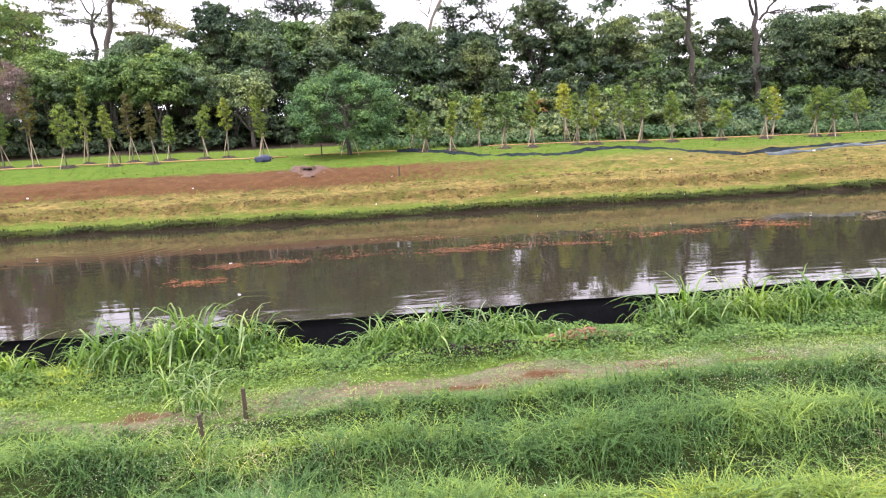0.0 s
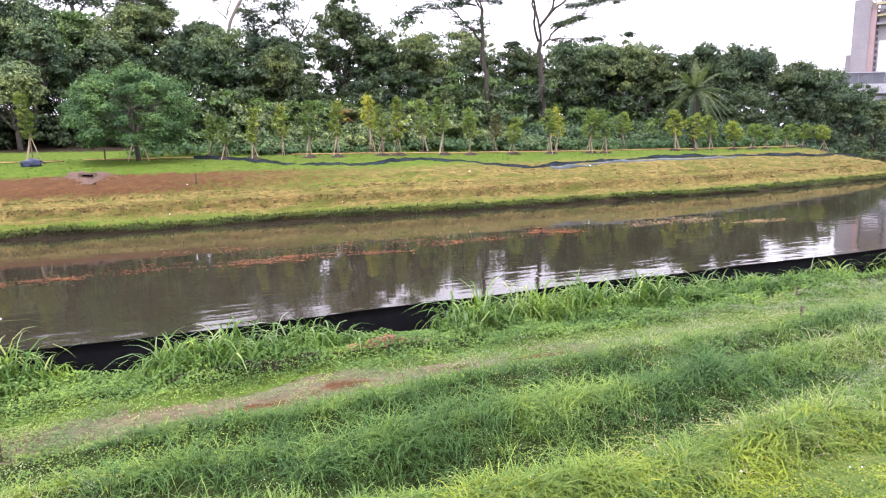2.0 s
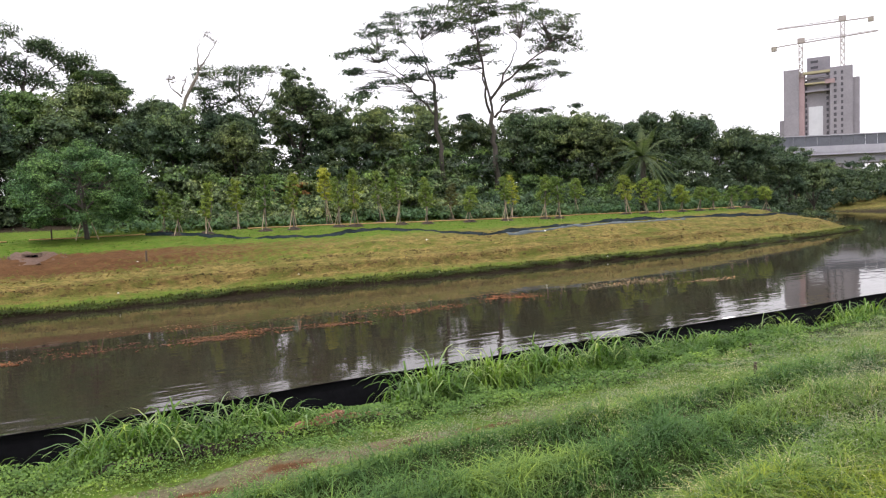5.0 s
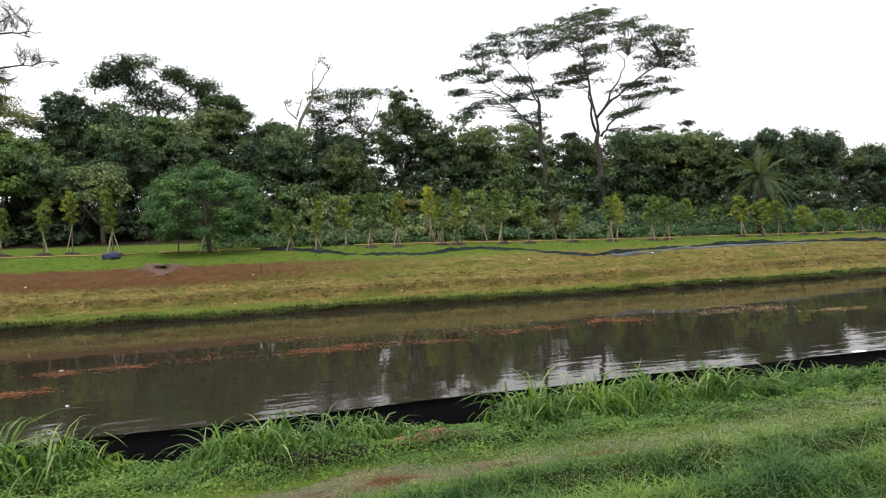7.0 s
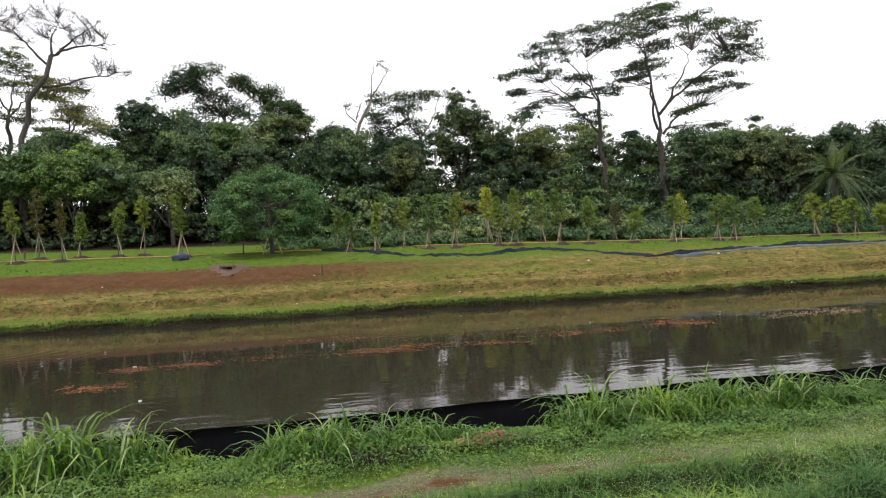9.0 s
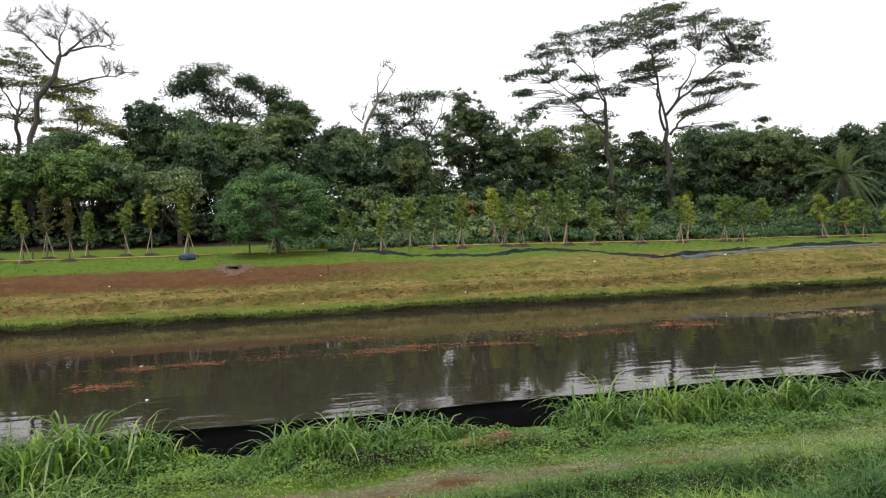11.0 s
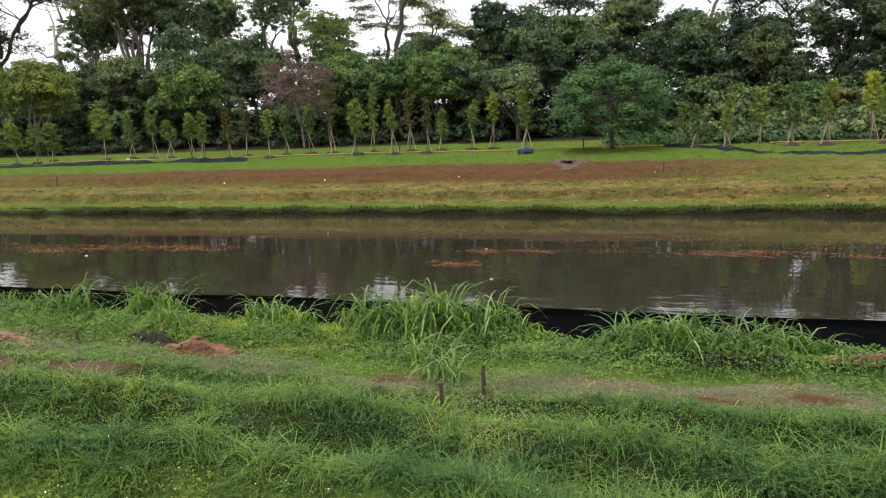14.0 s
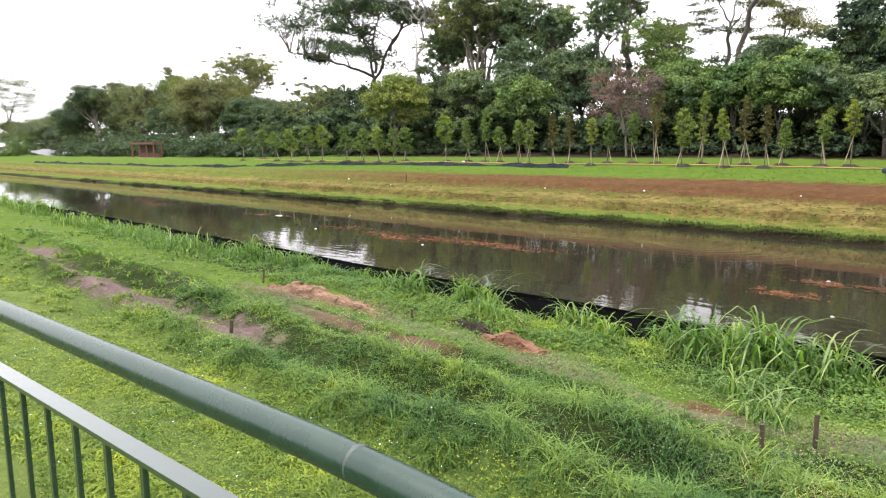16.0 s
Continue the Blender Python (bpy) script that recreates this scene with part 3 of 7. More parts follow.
def tree(bx, y, cx, hw, top, bottom, style, leaf, seed, label):
    """A tree standing at bx, y, whose crown is hw to each side of cx and reaches from bottom to top."""
    rng = np.random.default_rng(100 + seed)
    z0 = hgt(bx, y) - 0.1
    t = thing("tree", label, "tree", bx, y, z0, "trees of the woods")
    dx, H, B = cx - bx, top - z0, bottom - z0
    g, quads = Geo(), []
    far = math.hypot(bx, y)
    k = 1.0 if far < 75 else 0.6
    if style in ("umbrella", "layered"):
        fork = np.array([dx * 0.3, 0, max(B * 0.95, H * 0.4)])
        r0 = max(0.08, H * 0.0095)
        g.tube(bent((0, 0, -0.1), fork, rng, 0.025, 8), np.linspace(r0 * 1.5, r0, 8), 8)
        # a few stems rise from the fork; flat sprays hang along them and at their ends
        stems = []
        m = 4 if hw < 4 else 5
        for i in range(m):
            a = 2 * math.pi * (i + rng.uniform(-0.3, 0.3)) / m
            rr = rng.uniform(0.35, 0.72)
            end = np.array([dx + math.cos(a) * rr * hw, math.sin(a) * rr * hw, B + (H - B) * (0.92 - 0.45 * rr ** 2)])
            knee = fork + (end - fork) * 0.45 + np.array([0, 0, (H - B) * 0.10])
            pts = np.array([fork + (knee - fork) * u * 2 if u < 0.5 else knee + (end - knee) * (u * 2 - 1) for u in np.linspace(0, 1, 9)])
            pts[1:-1] += rng.normal(size=(7, 3)) * hw * 0.012
            g.tube(pts, np.linspace(r0 * 0.6, r0 * 0.16, 9), 6)
            stems.append(pts)
        nodes = np.concatenate([p[2:] for p in stems])
        for i in range(int(34 + hw * 7) if style == "umbrella" else int(60 + hw * 14)):
            a, rr = rng.uniform(0, 2 * math.pi), math.sqrt(rng.uniform(0.0, 1))
            if style == "umbrella":
                z = B + (H - B) * (1 - 0.5 * rr ** 2.2) * rng.choice([1.0, 0.86, 0.66, 0.4, 0.2], p=[0.5, 0.22, 0.14, 0.09, 0.05])
                rr = min(rr, 0.5) if z < B + 0.42 * (H - B) else rr
            else:
                z = B + (H - B) * (1 - 0.55 * rr ** 2) * rng.choice([1.0, 0.85, 0.68, 0.5, 0.3, 0.1], p=[0.26, 0.18, 0.16, 0.15, 0.13, 0.12])
            p = np.array([dx + math.cos(a) * rr * hw * 0.9, math.sin(a) * rr * hw * 0.9, z])
            cost = np.linalg.norm(nodes - p, axis=1) + 2.0 * np.clip(nodes[:, 2] - p[2] + 0.25, 0, 9)
            h = nodes[np.argmin(cost)]
            g.tube(bent(h, p - np.array([0, 0, 0.1]), rng, 0.06, 5), np.linspace(r0 * 0.26, r0 * 0.05, 5), 4, False)
            w = min(max(1.15, 0.18 * hw), hw * rng.uniform(0.13, 0.28))
            c_n = int((150 if style == "umbrella" else 240) * k * (w / 0.9) ** 1.3) + 25
            u = rng.uniform(0, 1, (c_n, 1)) ** 0.5
            an = rng.uniform(0, 2 * math.pi, c_n)
            c = p + np.stack([np.cos(an), np.sin(an) , 0 * an], 1) * u * w * np.array([1.25, 1.0, 0])
            c[:, 2] += rng.normal(size=c_n) * max(0.05, 0.04 * (hw - 4.5)) - 0.16 * (u[:, 0] ** 2) * w + 0.1 * np.sin(an * 3 + rng.uniform(0, 6)) * u[:, 0] * w
            quads.append(leaves(rng, c, rng.normal(size=(c_n, 3)) * 0.35 + np.array([0, 0, 1]), np.full(c_n, 0.11 if far < 60 else 0.16), 0.6, True))
        bark = DARK_BARK if leaf == "dark" else BARK
    else:
        fork = np.array([dx * 0.5, 0, max(B * 0.75, H * 0.22)])
        r0 = max(0.10, H * 0.018)
        g.tube(bent((0, 0, 0), fork, rng, 0.04, 7), np.linspace(r0 * 1.5, r0, 7), 8)
        airy = style == "airy"
        n = int((26 + hw * 7) * (1.1 if airy else 1)) if far < 75 else int(18 + hw * 4)
        tips = []
        B = B if airy else max(1.6, B - 0.4 * (H - B))
        mid, hh = (H + B) / 2, (H - B) / 2
        for i in range(n):
            d = unit(rng.normal(size=3))
            d[2] = d[2] if d[2] > -0.55 else -d[2]
            q = rng.uniform(0.35, 0.88)
            tips.append((dx + d[0] * hw * q, d[1] * hw * q, mid + d[2] * hh * q))
        limbs(g, rng, fork, tips, r0, 6)
        size = 0.115 if far < 60 else 0.15
        for p in tips:
            if airy:
                for j in range(7):
                    w = hw * rng.uniform(0.06, 0.13)
                    o = rng.normal(size=3) * hw * np.array([0.16, 0.16, 0.1])
                    quads.append(clump_leaves(rng, np.asarray(p) + o, (w, w, w * 0.6), int(26 * (w / 0.5) ** 1.4) + 7, size, 0.3, 0.42))
                continue
            w = hw * rng.uniform(0.17, 0.38)
            m = int(200 * (k if far < 75 else 0.85) * (w / 0.9) ** 1.6) + 35
            quads.append(clump_leaves(rng, p, (w, w, w * rng.uniform(0.65, 1.0)), m, size, 0.3))
        if not airy:
            # loose sprays between and around the clumps
            for j in range(int(n * 1.25)):
                d = unit(rng.normal(size=3))
                d[2] = d[2] if d[2] > -0.6 else -d[2]
                q = rng.uniform(0.6, 0.98)
                w = hw * rng.uniform(0.06, 0.16)
                quads.append(clump_leaves(rng, (dx + d[0] * hw * q, d[1] * hw * q, mid + d[2] * hh * q), (w, w, w * 0.7), int(26 * (w / 0.4) ** 1.3) + 10, size, 0.3, 0.5))
        # trunks within the woods take dark bark, their shade put into the colour
        bark = DARK_BARK if leaf in ("dark", "mid", "fresh") and not airy else BARK
    part("trunk", g.mesh("trunk", bark, True), t)
    part("crown", polys("crown", np.concatenate(quads), 3, LEAF[leaf]), t)
    return t


def tiered_tree(y, stems, tiers, r0, leaf, seed, label, category="tree", size=0.07, spray=0.55, flat=0.12, thick=1.0, bark=None):
    """A tree with given limbs (runs of x, z) whose foliage lies in thin tiers (x, z to x, z, depth); with no leaf, bare twigs."""
    rng = np.random.default_rng(700 + seed)
    bx = stems[0][0][0]
    z0 = hgt(bx, y) - 0.1
    t = thing("tree", label, category, bx, y, z0, "trees of the woods")
    g, tw, q, nodes = Geo(), Geo(), [], []
    for i, run in enumerate(stems):
        run = np.array(([(bx, z0)] if i == 0 else []) + list(run), float)
        along = np.r_[0, np.cumsum(np.hypot(*np.diff(run, axis=0).T))]
        u = np.linspace(0, along[-1], 12)
        x, z = np.interp(u, along, run[:, 0]), np.interp(u, along, run[:, 1])
        for k in range(2):
            x[1:-1], z[1:-1] = (x[:-2] + 2 * x[1:-1] + x[2:]) / 4, (z[:-2] + 2 * z[1:-1] + z[2:]) / 4
        dy = np.linspace(0, 1, 12) * (0 if i == 0 else rng.uniform(-0.4, 0.4) * along[-1])
        pts = np.stack([x - bx, dy, z - z0], 1)
        pts[1:-1] += rng.normal(size=(10, 3)) * 0.012 * along[-1]
        g.tube(pts, np.linspace(r0 * 1.2, r0 * 0.8, 12) if i == 0 else np.linspace(r0 * 0.5, r0 * 0.1, 12), 7)
        if i:
            nodes.append(pts[2:])
    nodes = np.concatenate(nodes)
    for x0, za, x1, zb, deep in tiers:
        L = math.hypot(x1 - x0, zb - za)
        wide = min(2.4, 0.3 * L + 0.5) * spray / 0.55
        for k in range(int(thick * L * 4.2 / (spray / 0.55)) + 3):
            u = rng.uniform(0.06, 0.94)
            bow = 0.12 * L * math.sin(math.pi * u)
            p = np.array([x0 + (x1 - x0) * u - bx, rng.normal() * wide * 0.6, za + (zb - za) * u + bow * 0.5 - z0 + rng.normal() * deep * 0.45])
            h = nodes[np.argmin(np.linalg.norm(nodes - p, axis=1) + 1.6 * np.clip(nodes[:, 2] - p[2] + 0.2, 0, 9))]
            arm = np.array(bent(h, p - np.array([0, 0, 0.06]), rng, 0.07, 5))
            g.tube(arm, np.linspace(r0 * (0.16 if leaf else 0.12), r0 * 0.04, 5), 4, False)
            if leaf is None:
                for j in range(13):
                    s = arm[1] + (arm[-1] - arm[1]) * rng.uniform(0.3, 1)
                    e = s + unit(unit(p - h) * 0.8 + rng.normal(size=3) * np.array([0.8, 0.5, 0.45]) + np.array([0, 0, 0.3])) * spray * rng.uniform(0.5, 1.7)
                    tw.tube(bent(s, e, rng, 0.12, 4), (0.014, 0.010, 0.008, 0.003), 3, False)
                continue
            w = spray * rng.uniform(0.3, 1.25)
            c_n = int(165 * (w / 0.55) ** 1.5 * (0.07 / size) ** 1.2) + 16
            a, r = rng.uniform(0, 2 * math.pi, c_n), np.sqrt(rng.uniform(0, 1, c_n))
            edge = 1 + 0.35 * np.sin(a * 3 + rng.uniform(0, 6)) + 0.2 * np.sin(a * 7 + rng.uniform(0, 6))
            c = p + np.stack([np.cos(a) * 1.2, np.sin(a), 0 * a], 1) * (r * edge * w)[:, None]
            c[:, 2] += rng.normal(size=c_n) * flat * w - 0.2 * r ** 2 * w
            q.append(leaves(rng, c, rng.normal(size=(c_n, 3)) * 0.6 + np.array([0, -0.15, 0.9]), np.full(c_n, size * 1.05), 0.65, True))
    part("trunk", g.mesh("trunk", bark or DARK_BARK, True), t)
    if leaf is None:
        part("twig", tw.mesh("twig", bark or DARK_BARK), t)["kind"] = "stuff"
    else:
        part("crown", polys("crown", np.concatenate(q), 3, LEAF[leaf]), t)
    return t


def bare_tree(bx, y, cx, hw, top, bottom, style, leaf, seed, label):
    """A leafless tree: a trunk that forks again and again into fine twigs."""
    rng = np.random.default_rng(300 + seed)
    z0 = hgt(bx, y) - 0.1
    t = thing("tree", label, "bare tree", bx, y, z0, "trees of the woods")
    dx, H, B = cx - bx, top - z0, bottom - z0
    g, tw = Geo(), Geo()
    r0 = max(0.06, H * 0.007)
    fork = np.array([dx * 0.6, 0, B * (0.6 if style == "pink" else 0.95)])
    g.tube(bent((0, 0, 0), fork, rng, 0.02, 7), np.linspace(r0 * 1.5, r0, 7), 8)
    n = {"bare": int(5 + hw * 4), "pink": 90}[style]
    tips = []
    for i in range(n):
        a, rr = rng.uniform(0, 2 * math.pi), math.sqrt(rng.uniform(0.02, 1))
        z = B + (H - B) * (rng.uniform(0.35, 1) * (1 - 0.35 * rr ** 2) if style != "pink" else rng.uniform(0.05, 1) * (1 - 0.4 * rr ** 2))
        tips.append((dx + math.cos(a) * rr * hw, math.sin(a) * rr * hw, z))
    nodes = limbs(g, rng, fork, tips, r0, 5 if style == "bare" else 8)
    for p in tips:
        p = np.array(p)
        h = nodes[np.argmin(np.linalg.norm(nodes - p, axis=1))]
        for j in range({"bare": 7, "pink": 10}[style]):
            s = h + (p - h) * rng.uniform(0.45, 1.0)
            e = s + unit((p - h) / (np.linalg.norm(p - h) + 1e-6) + rng.normal(size=3) * 0.85 + np.array([0, 0, 0.25])) * hw * rng.uniform(0.12, 0.28)
            tw.tube(bent(s, e, rng, 0.08, 3), (0.022, 0.014, 0.006), 3, False)
    pink = style == "pink"
    part("trunk", g.mesh("trunk", BARK, True), t)
    part("twig", tw.mesh("twig", LEAF["pink"] if pink else BARK), t)["kind"] = "stuff"
    if pink:
        q = [clump_leaves(rng, p, (0.5, 0.5, 0.4), 80, 0.05, 0.1) for p in tips]
        part("crown", polys("crown", np.concatenate(q), 3, LEAF["pink"]), t, "withered pinkish-brown leaves")
    return t


TINT = [("mid", "slim young green tree tied to slanting timber stakes"), ("yellow", "slim young yellow-green tree tied to timber stakes"),
        ("rust", "slim young tree with rusty brown-green leaves and stakes")]


def sapling(x, y, h, hw, tint, seed):
    rng = np.random.default_rng(500 + seed)
    z0 = hgt(x, y)
    hw = min(hw, 1.0) * 0.82
    t = thing("young_tree", TINT[tint][1], "young tree", x, y, z0, "young trees on the terrace")
    g = Geo()
    lean = rng.normal(size=2) * 0.12
    topp = np.array([lean[0], lean[1], h * 0.93])
    g.tube(bent((0, 0, -0.05), topp, rng, 0.02, 6), np.linspace(0.035, 0.012, 6), 5)
    q = []
    cb = h * rng.uniform(0.30, 0.48)
    belly, skew = rng.uniform(0.3, 0.75), rng.normal() * 0.25
    n = int(13 + 20 * hw + 3 * h)
    for i in range(n):
        u = (i + rng.uniform(0, 1)) / n
        out = math.sin(math.pi * min(1, max(0.12, u ** (0.7 / (0.4 + belly)) * 0.9 + 0.08))) ** 0.7
        rr = hw * out * math.sqrt(rng.uniform(0.05, 1.0)) * rng.choice([0.8, 1.0, 1.2])
        a = i * 2.399 + rng.uniform(-0.5, 0.5)
        z = cb + (h - cb) * u
        p = (lean[0] * u + skew * hw * u + math.cos(a) * rr, lean[1] * u + math.sin(a) * rr, z)
        g.tube([(lean[0] * u, lean[1] * u, z - rr * 0.8), p], (0.013, 0.004), 3, False)
        w = (0.10 + 0.16 * hw) * rng.uniform(0.6, 1.25)
        q.append(clump_leaves(rng, p, (w, w, w * 0.8), int(62 * (w / 0.18) ** 1.3) + 12, 0.045, 0.5, 0.3))
    part("trunk", g.mesh("trunk", BARK, True), t)
    leaf = ("young", "lime", "rust")[tint]
    part("crown", polys("crown", np.concatenate(q), 3, LEAF[leaf]), t)
    n = int(rng.integers(1, 3)) if x < -7 else int(rng.integers(2, 4))
    for i in range(n):
        a = rng.uniform(0, 2 * math.pi)
        s = Geo()
        r = rng.uniform(0.2, 0.42)
        s.tube([(math.cos(a) * r, math.sin(a) * r, -0.05), (-math.cos(a) * 0.08, -math.sin(a) * 0.08, h * rng.uniform(0.42, 0.55))], (0.023, 0.019), 5)
        part("stake", s.mesh("stake", POLE), t, "slanting raw timber stake")
    m = Geo()
    ring = [(0.52 * rng.uniform(0.8, 1.15) * math.cos(k * math.pi / 6), 0.4 * rng.uniform(0.8, 1.15) * math.sin(k * math.pi / 6)) for k in range(12)]
    m.add([(0, 0, 0.14)] + [(px * 0.55, py * 0.55, 0.10 + 0.03 * rng.normal()) for px, py in ring] + [(px, py, -0.04) for px, py in ring],
          [(0, 1 + k, 1 + (k + 1) % 12) for k in range(12)] + [(1 + k, 13 + k, 13 + (k + 1) % 12, 1 + (k + 1) % 12) for k in range(12)])
    part("soil_mound", m.mesh("soil_mound", CLOD), t, "dark mound of turned soil")
    return t


# the broad round tree standing out on the terrace
def round_tree():
    rng = np.random.default_rng(7)
    t = thing("round_tree", "broad low rounded tree with dense blue-green leaves", "tree", -1.7, 35.2, hgt(-1.7, 35.2) - 0.05)
    g, q = Geo(), []
    g.tube(bent((0, 0, 0), (-0.1, 0, 1.3), rng, 0.03, 6), np.linspace(0.12, 0.09, 6), 8)
    tips = []
    for i in range(54):
        up = 1 - 1.72 * (i + 0.5) / 54                 # domes spread evenly over the crown
        a = i * 2.399 + rng.uniform(-0.3, 0.3)
        r = max(0, 1 - abs(up) ** 2.6) ** 0.5 * (1 + 0.10 * math.sin(2 * a + 1) + 0.06 * rng.normal())
        z = 2.12 + (2.0 * up if up > 0 else 1.75 * up)
        tips.append((-0.1 + math.cos(a) * r * 2.1 * (1.0 + 0.05 * math.sin(5 * a)), math.sin(a) * r * 2.2, z + 0.12 * rng.normal()))
    limbs(g, rng, (-0.1, 0, 1.3), tips, 0.10, 8)
    for p in tips:
        w = rng.uniform(0.45, 0.85)
        q.append(clump_leaves(rng, p, (w, w, w * 0.78), 900, 0.055, 0.5, 0.1))
    for i in range(60):                                 # small sprays that break the outline
        p = np.array(tips[rng.integers(len(tips))])
        p = np.array([-0.1, 0, 2.1]) + (p - np.array([-0.1, 0, 2.1])) * rng.uniform(1.08, 1.24)
        q.append(clump_leaves(rng, p, (0.25, 0.25, 0.16), 70, 0.055, 0.7, 0.3))
    part("trunk", g.mesh("trunk", DARK_BARK, True), t)
    part("crown", polys("crown", np.concatenate(q), 3, LEAF["round"]), t)
    for k in (-1, 1):
        g = Geo()
        g.tube([(0.5 * k, -0.3, -0.05), (0.03 * k, -0.02, 1.5)], (0.03, 0.024), 5)
        part("stake", g.mesh("stake", POLE), t, "slanting raw timber stake")


round_tree()


def palm(x, y, z, r):
    """A feather palm whose fronds spring from the height z."""
    rng = np.random.default_rng(11)
    z0 = hgt(x, y) - 0.1
    t = thing("palm", "dark green feather palm with arching fronds", "palm tree", x, y, z0)
    g = Geo()
    top = z - z0
    g.tube([(0, 0, 0), (0.1, 0, top * 0.5), (0, 0, top)], (0.26, 0.2, 0.22), 8)
    part("trunk", g.mesh("trunk", DARK_BARK, True), t)
    for i in range(40):
        a = i * 2.399 + rng.uniform(-0.2, 0.2)
        up = rng.uniform(-0.6, 1.2)
        f = []
        pts = [np.array([math.cos(a) * r * s * math.cos(up), math.sin(a) * r * s * math.cos(up), top + r * (math.sin(up) * s - 0.6 * math.cos(up) * s ** 2.2)]) for s in np.linspace(0, 1, 12)]
        side = np.array([-math.sin(a), math.cos(a), 0])
        for j in range(11):
            e0, e1 = pts[j], pts[j + 1]
            f.append([e0 - side * 0.03, e0 + side * 0.03, e1 + side * 0.025, e1 - side * 0.025])
            for k in (-1, 1):
                for e in (0.0, 0.25, 0.5, 0.75):
                    p = e0 + (e1 - e0) * e
                    fw = unit(e1 - e0)
                    L = r * 0.11 * math.sin(math.pi * min(0.93, (j + e) / 12 + 0.16))
                    tip = p + unit(side * k * 0.8 + fw * 0.55 + np.array([0, 0, -0.35])) * L
                    f.append([p - fw * 0.02, p + fw * 0.025, tip + fw * 0.012, tip - fw * 0.012])
        fr = part("frond", polys("frond", np.array(f), 4, LEAF["palm"]), t)
        fr["kind"] = "stuff"
    return t


palm(35.5, 38.7, 4.5, 3.4)


def thicket(name, label, x0, x1, y0, y1, h0, h1, n, leaf, seed, size=0.15, per=95, low=0.25, big=1.0):
    """Tangled undergrowth: many leafy clumps heaped along a strip."""
    rng = np.random.default_rng(seed)
    q = []
    for i in range(n):
        x, y = rng.uniform(x0, x1), rng.uniform(y0, y1)
        u = (y - y0) / (y1 - y0)
        top = (h0 + (h1 - h0) * u) * (0.75 + 0.35 * math.sin(x * 0.37 + 2 * math.sin(x * 0.13)) * 0.6 + 0.25 * float(np.clip(rng.normal(), -2, 1.3)))
        z = hgt(x, y) + max(0.1, top) * rng.uniform(low, 1.0)
        w = rng.uniform(0.45, 1.0) * big
        q.append(clump_leaves(rng, (x, y, z), (w, w, w * 0.65), int(per * 1.55), size * 0.85))
    tagged(new(name, polys(name, np.concatenate(q), 3, LEAF[leaf])), label, "undergrowth", kind="stuff")


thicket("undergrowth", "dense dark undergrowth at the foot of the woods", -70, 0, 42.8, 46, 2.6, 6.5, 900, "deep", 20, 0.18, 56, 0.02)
thicket("undergrowth", "low ferns coloured dark for the shade of the woods", -70, 1, 40.8, 43.5, 0.5, 2.2, 420, "deep", 19, 0.13, 50, 0.05)
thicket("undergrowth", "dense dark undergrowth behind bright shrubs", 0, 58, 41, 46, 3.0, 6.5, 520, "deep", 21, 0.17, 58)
thicket("undergrowth", "tangled green shrubs along the wood's edge", 2, 22, 38.6, 42.5, 1.0, 3.0, 260, "mid", 22, 0.13, 60)
thicket("undergrowth", "tangled shrubs behind the young trees", 18, 52, 38.8, 42.5, 0.9, 2.6, 330, "mid", 32, 0.13, 60)
thicket("undergrowth", "dark shrubs at the bend of the river", 45, 64, 42, 62, 1.6, 4.0, 260, "dark", 33, 0.2, 50)
thicket("undergrowth", "bright creeper-covered shrubs on the slope", -2, 34, 40, 45, 2.0, 4.5, 280, "fresh", 23, 0.14, 60)
thicket("undergrowth", "mixed green creepers hanging below the trees", -72, 0, 41.5, 45, 5.0, 6.5, 280, "mid", 24, 0.16, 56, 0.4)
thicket("undergrowth", "dusty green shrubs along the far terrace", -150, -58, 41.5, 52, 2.0, 4.8, 560, "dark", 31, 0.22, 50, 0.02, 1.5)
thicket("undergrowth", "bright green shrubs beside the far footpath", -182, -163, 38, 43, 2.6, 4.2, 70, "fresh", 35, 0.2, 60, 0.05, 1.3)
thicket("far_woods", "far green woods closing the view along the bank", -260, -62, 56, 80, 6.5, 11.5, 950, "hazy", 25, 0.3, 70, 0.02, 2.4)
thicket("far_woods", "far dark green woods behind the nearer trees", -75, 58, 46.5, 56, 5.6, 7.6, 1200, "dark", 26, 0.28, 44, 0.05, 1.5)
thicket("far_woods", "far green woods beyond the river bend", 46, 140, 58, 85, 3.0, 7.0, 320, "dark", 27, 0.3, 56)
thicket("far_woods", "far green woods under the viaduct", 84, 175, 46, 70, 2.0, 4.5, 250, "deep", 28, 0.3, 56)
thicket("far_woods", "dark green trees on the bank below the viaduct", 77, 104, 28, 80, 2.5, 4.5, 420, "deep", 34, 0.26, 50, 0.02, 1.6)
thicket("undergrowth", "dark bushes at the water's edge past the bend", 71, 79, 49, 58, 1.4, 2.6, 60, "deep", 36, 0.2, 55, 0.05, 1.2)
thicket("ground_cover", "low leafy ground cover behind the young trees", -2, 52, 38.0, 40.2, 0.35, 0.9, 420, "teal", 29, 0.09, 42)
thicket("withered_bush", "withered orange-brown bush among green shrubs", 8.2, 10.2, 41, 42, 3.0, 3.4, 7, "orange", 30, 0.08, 80, 0.7, 0.7)

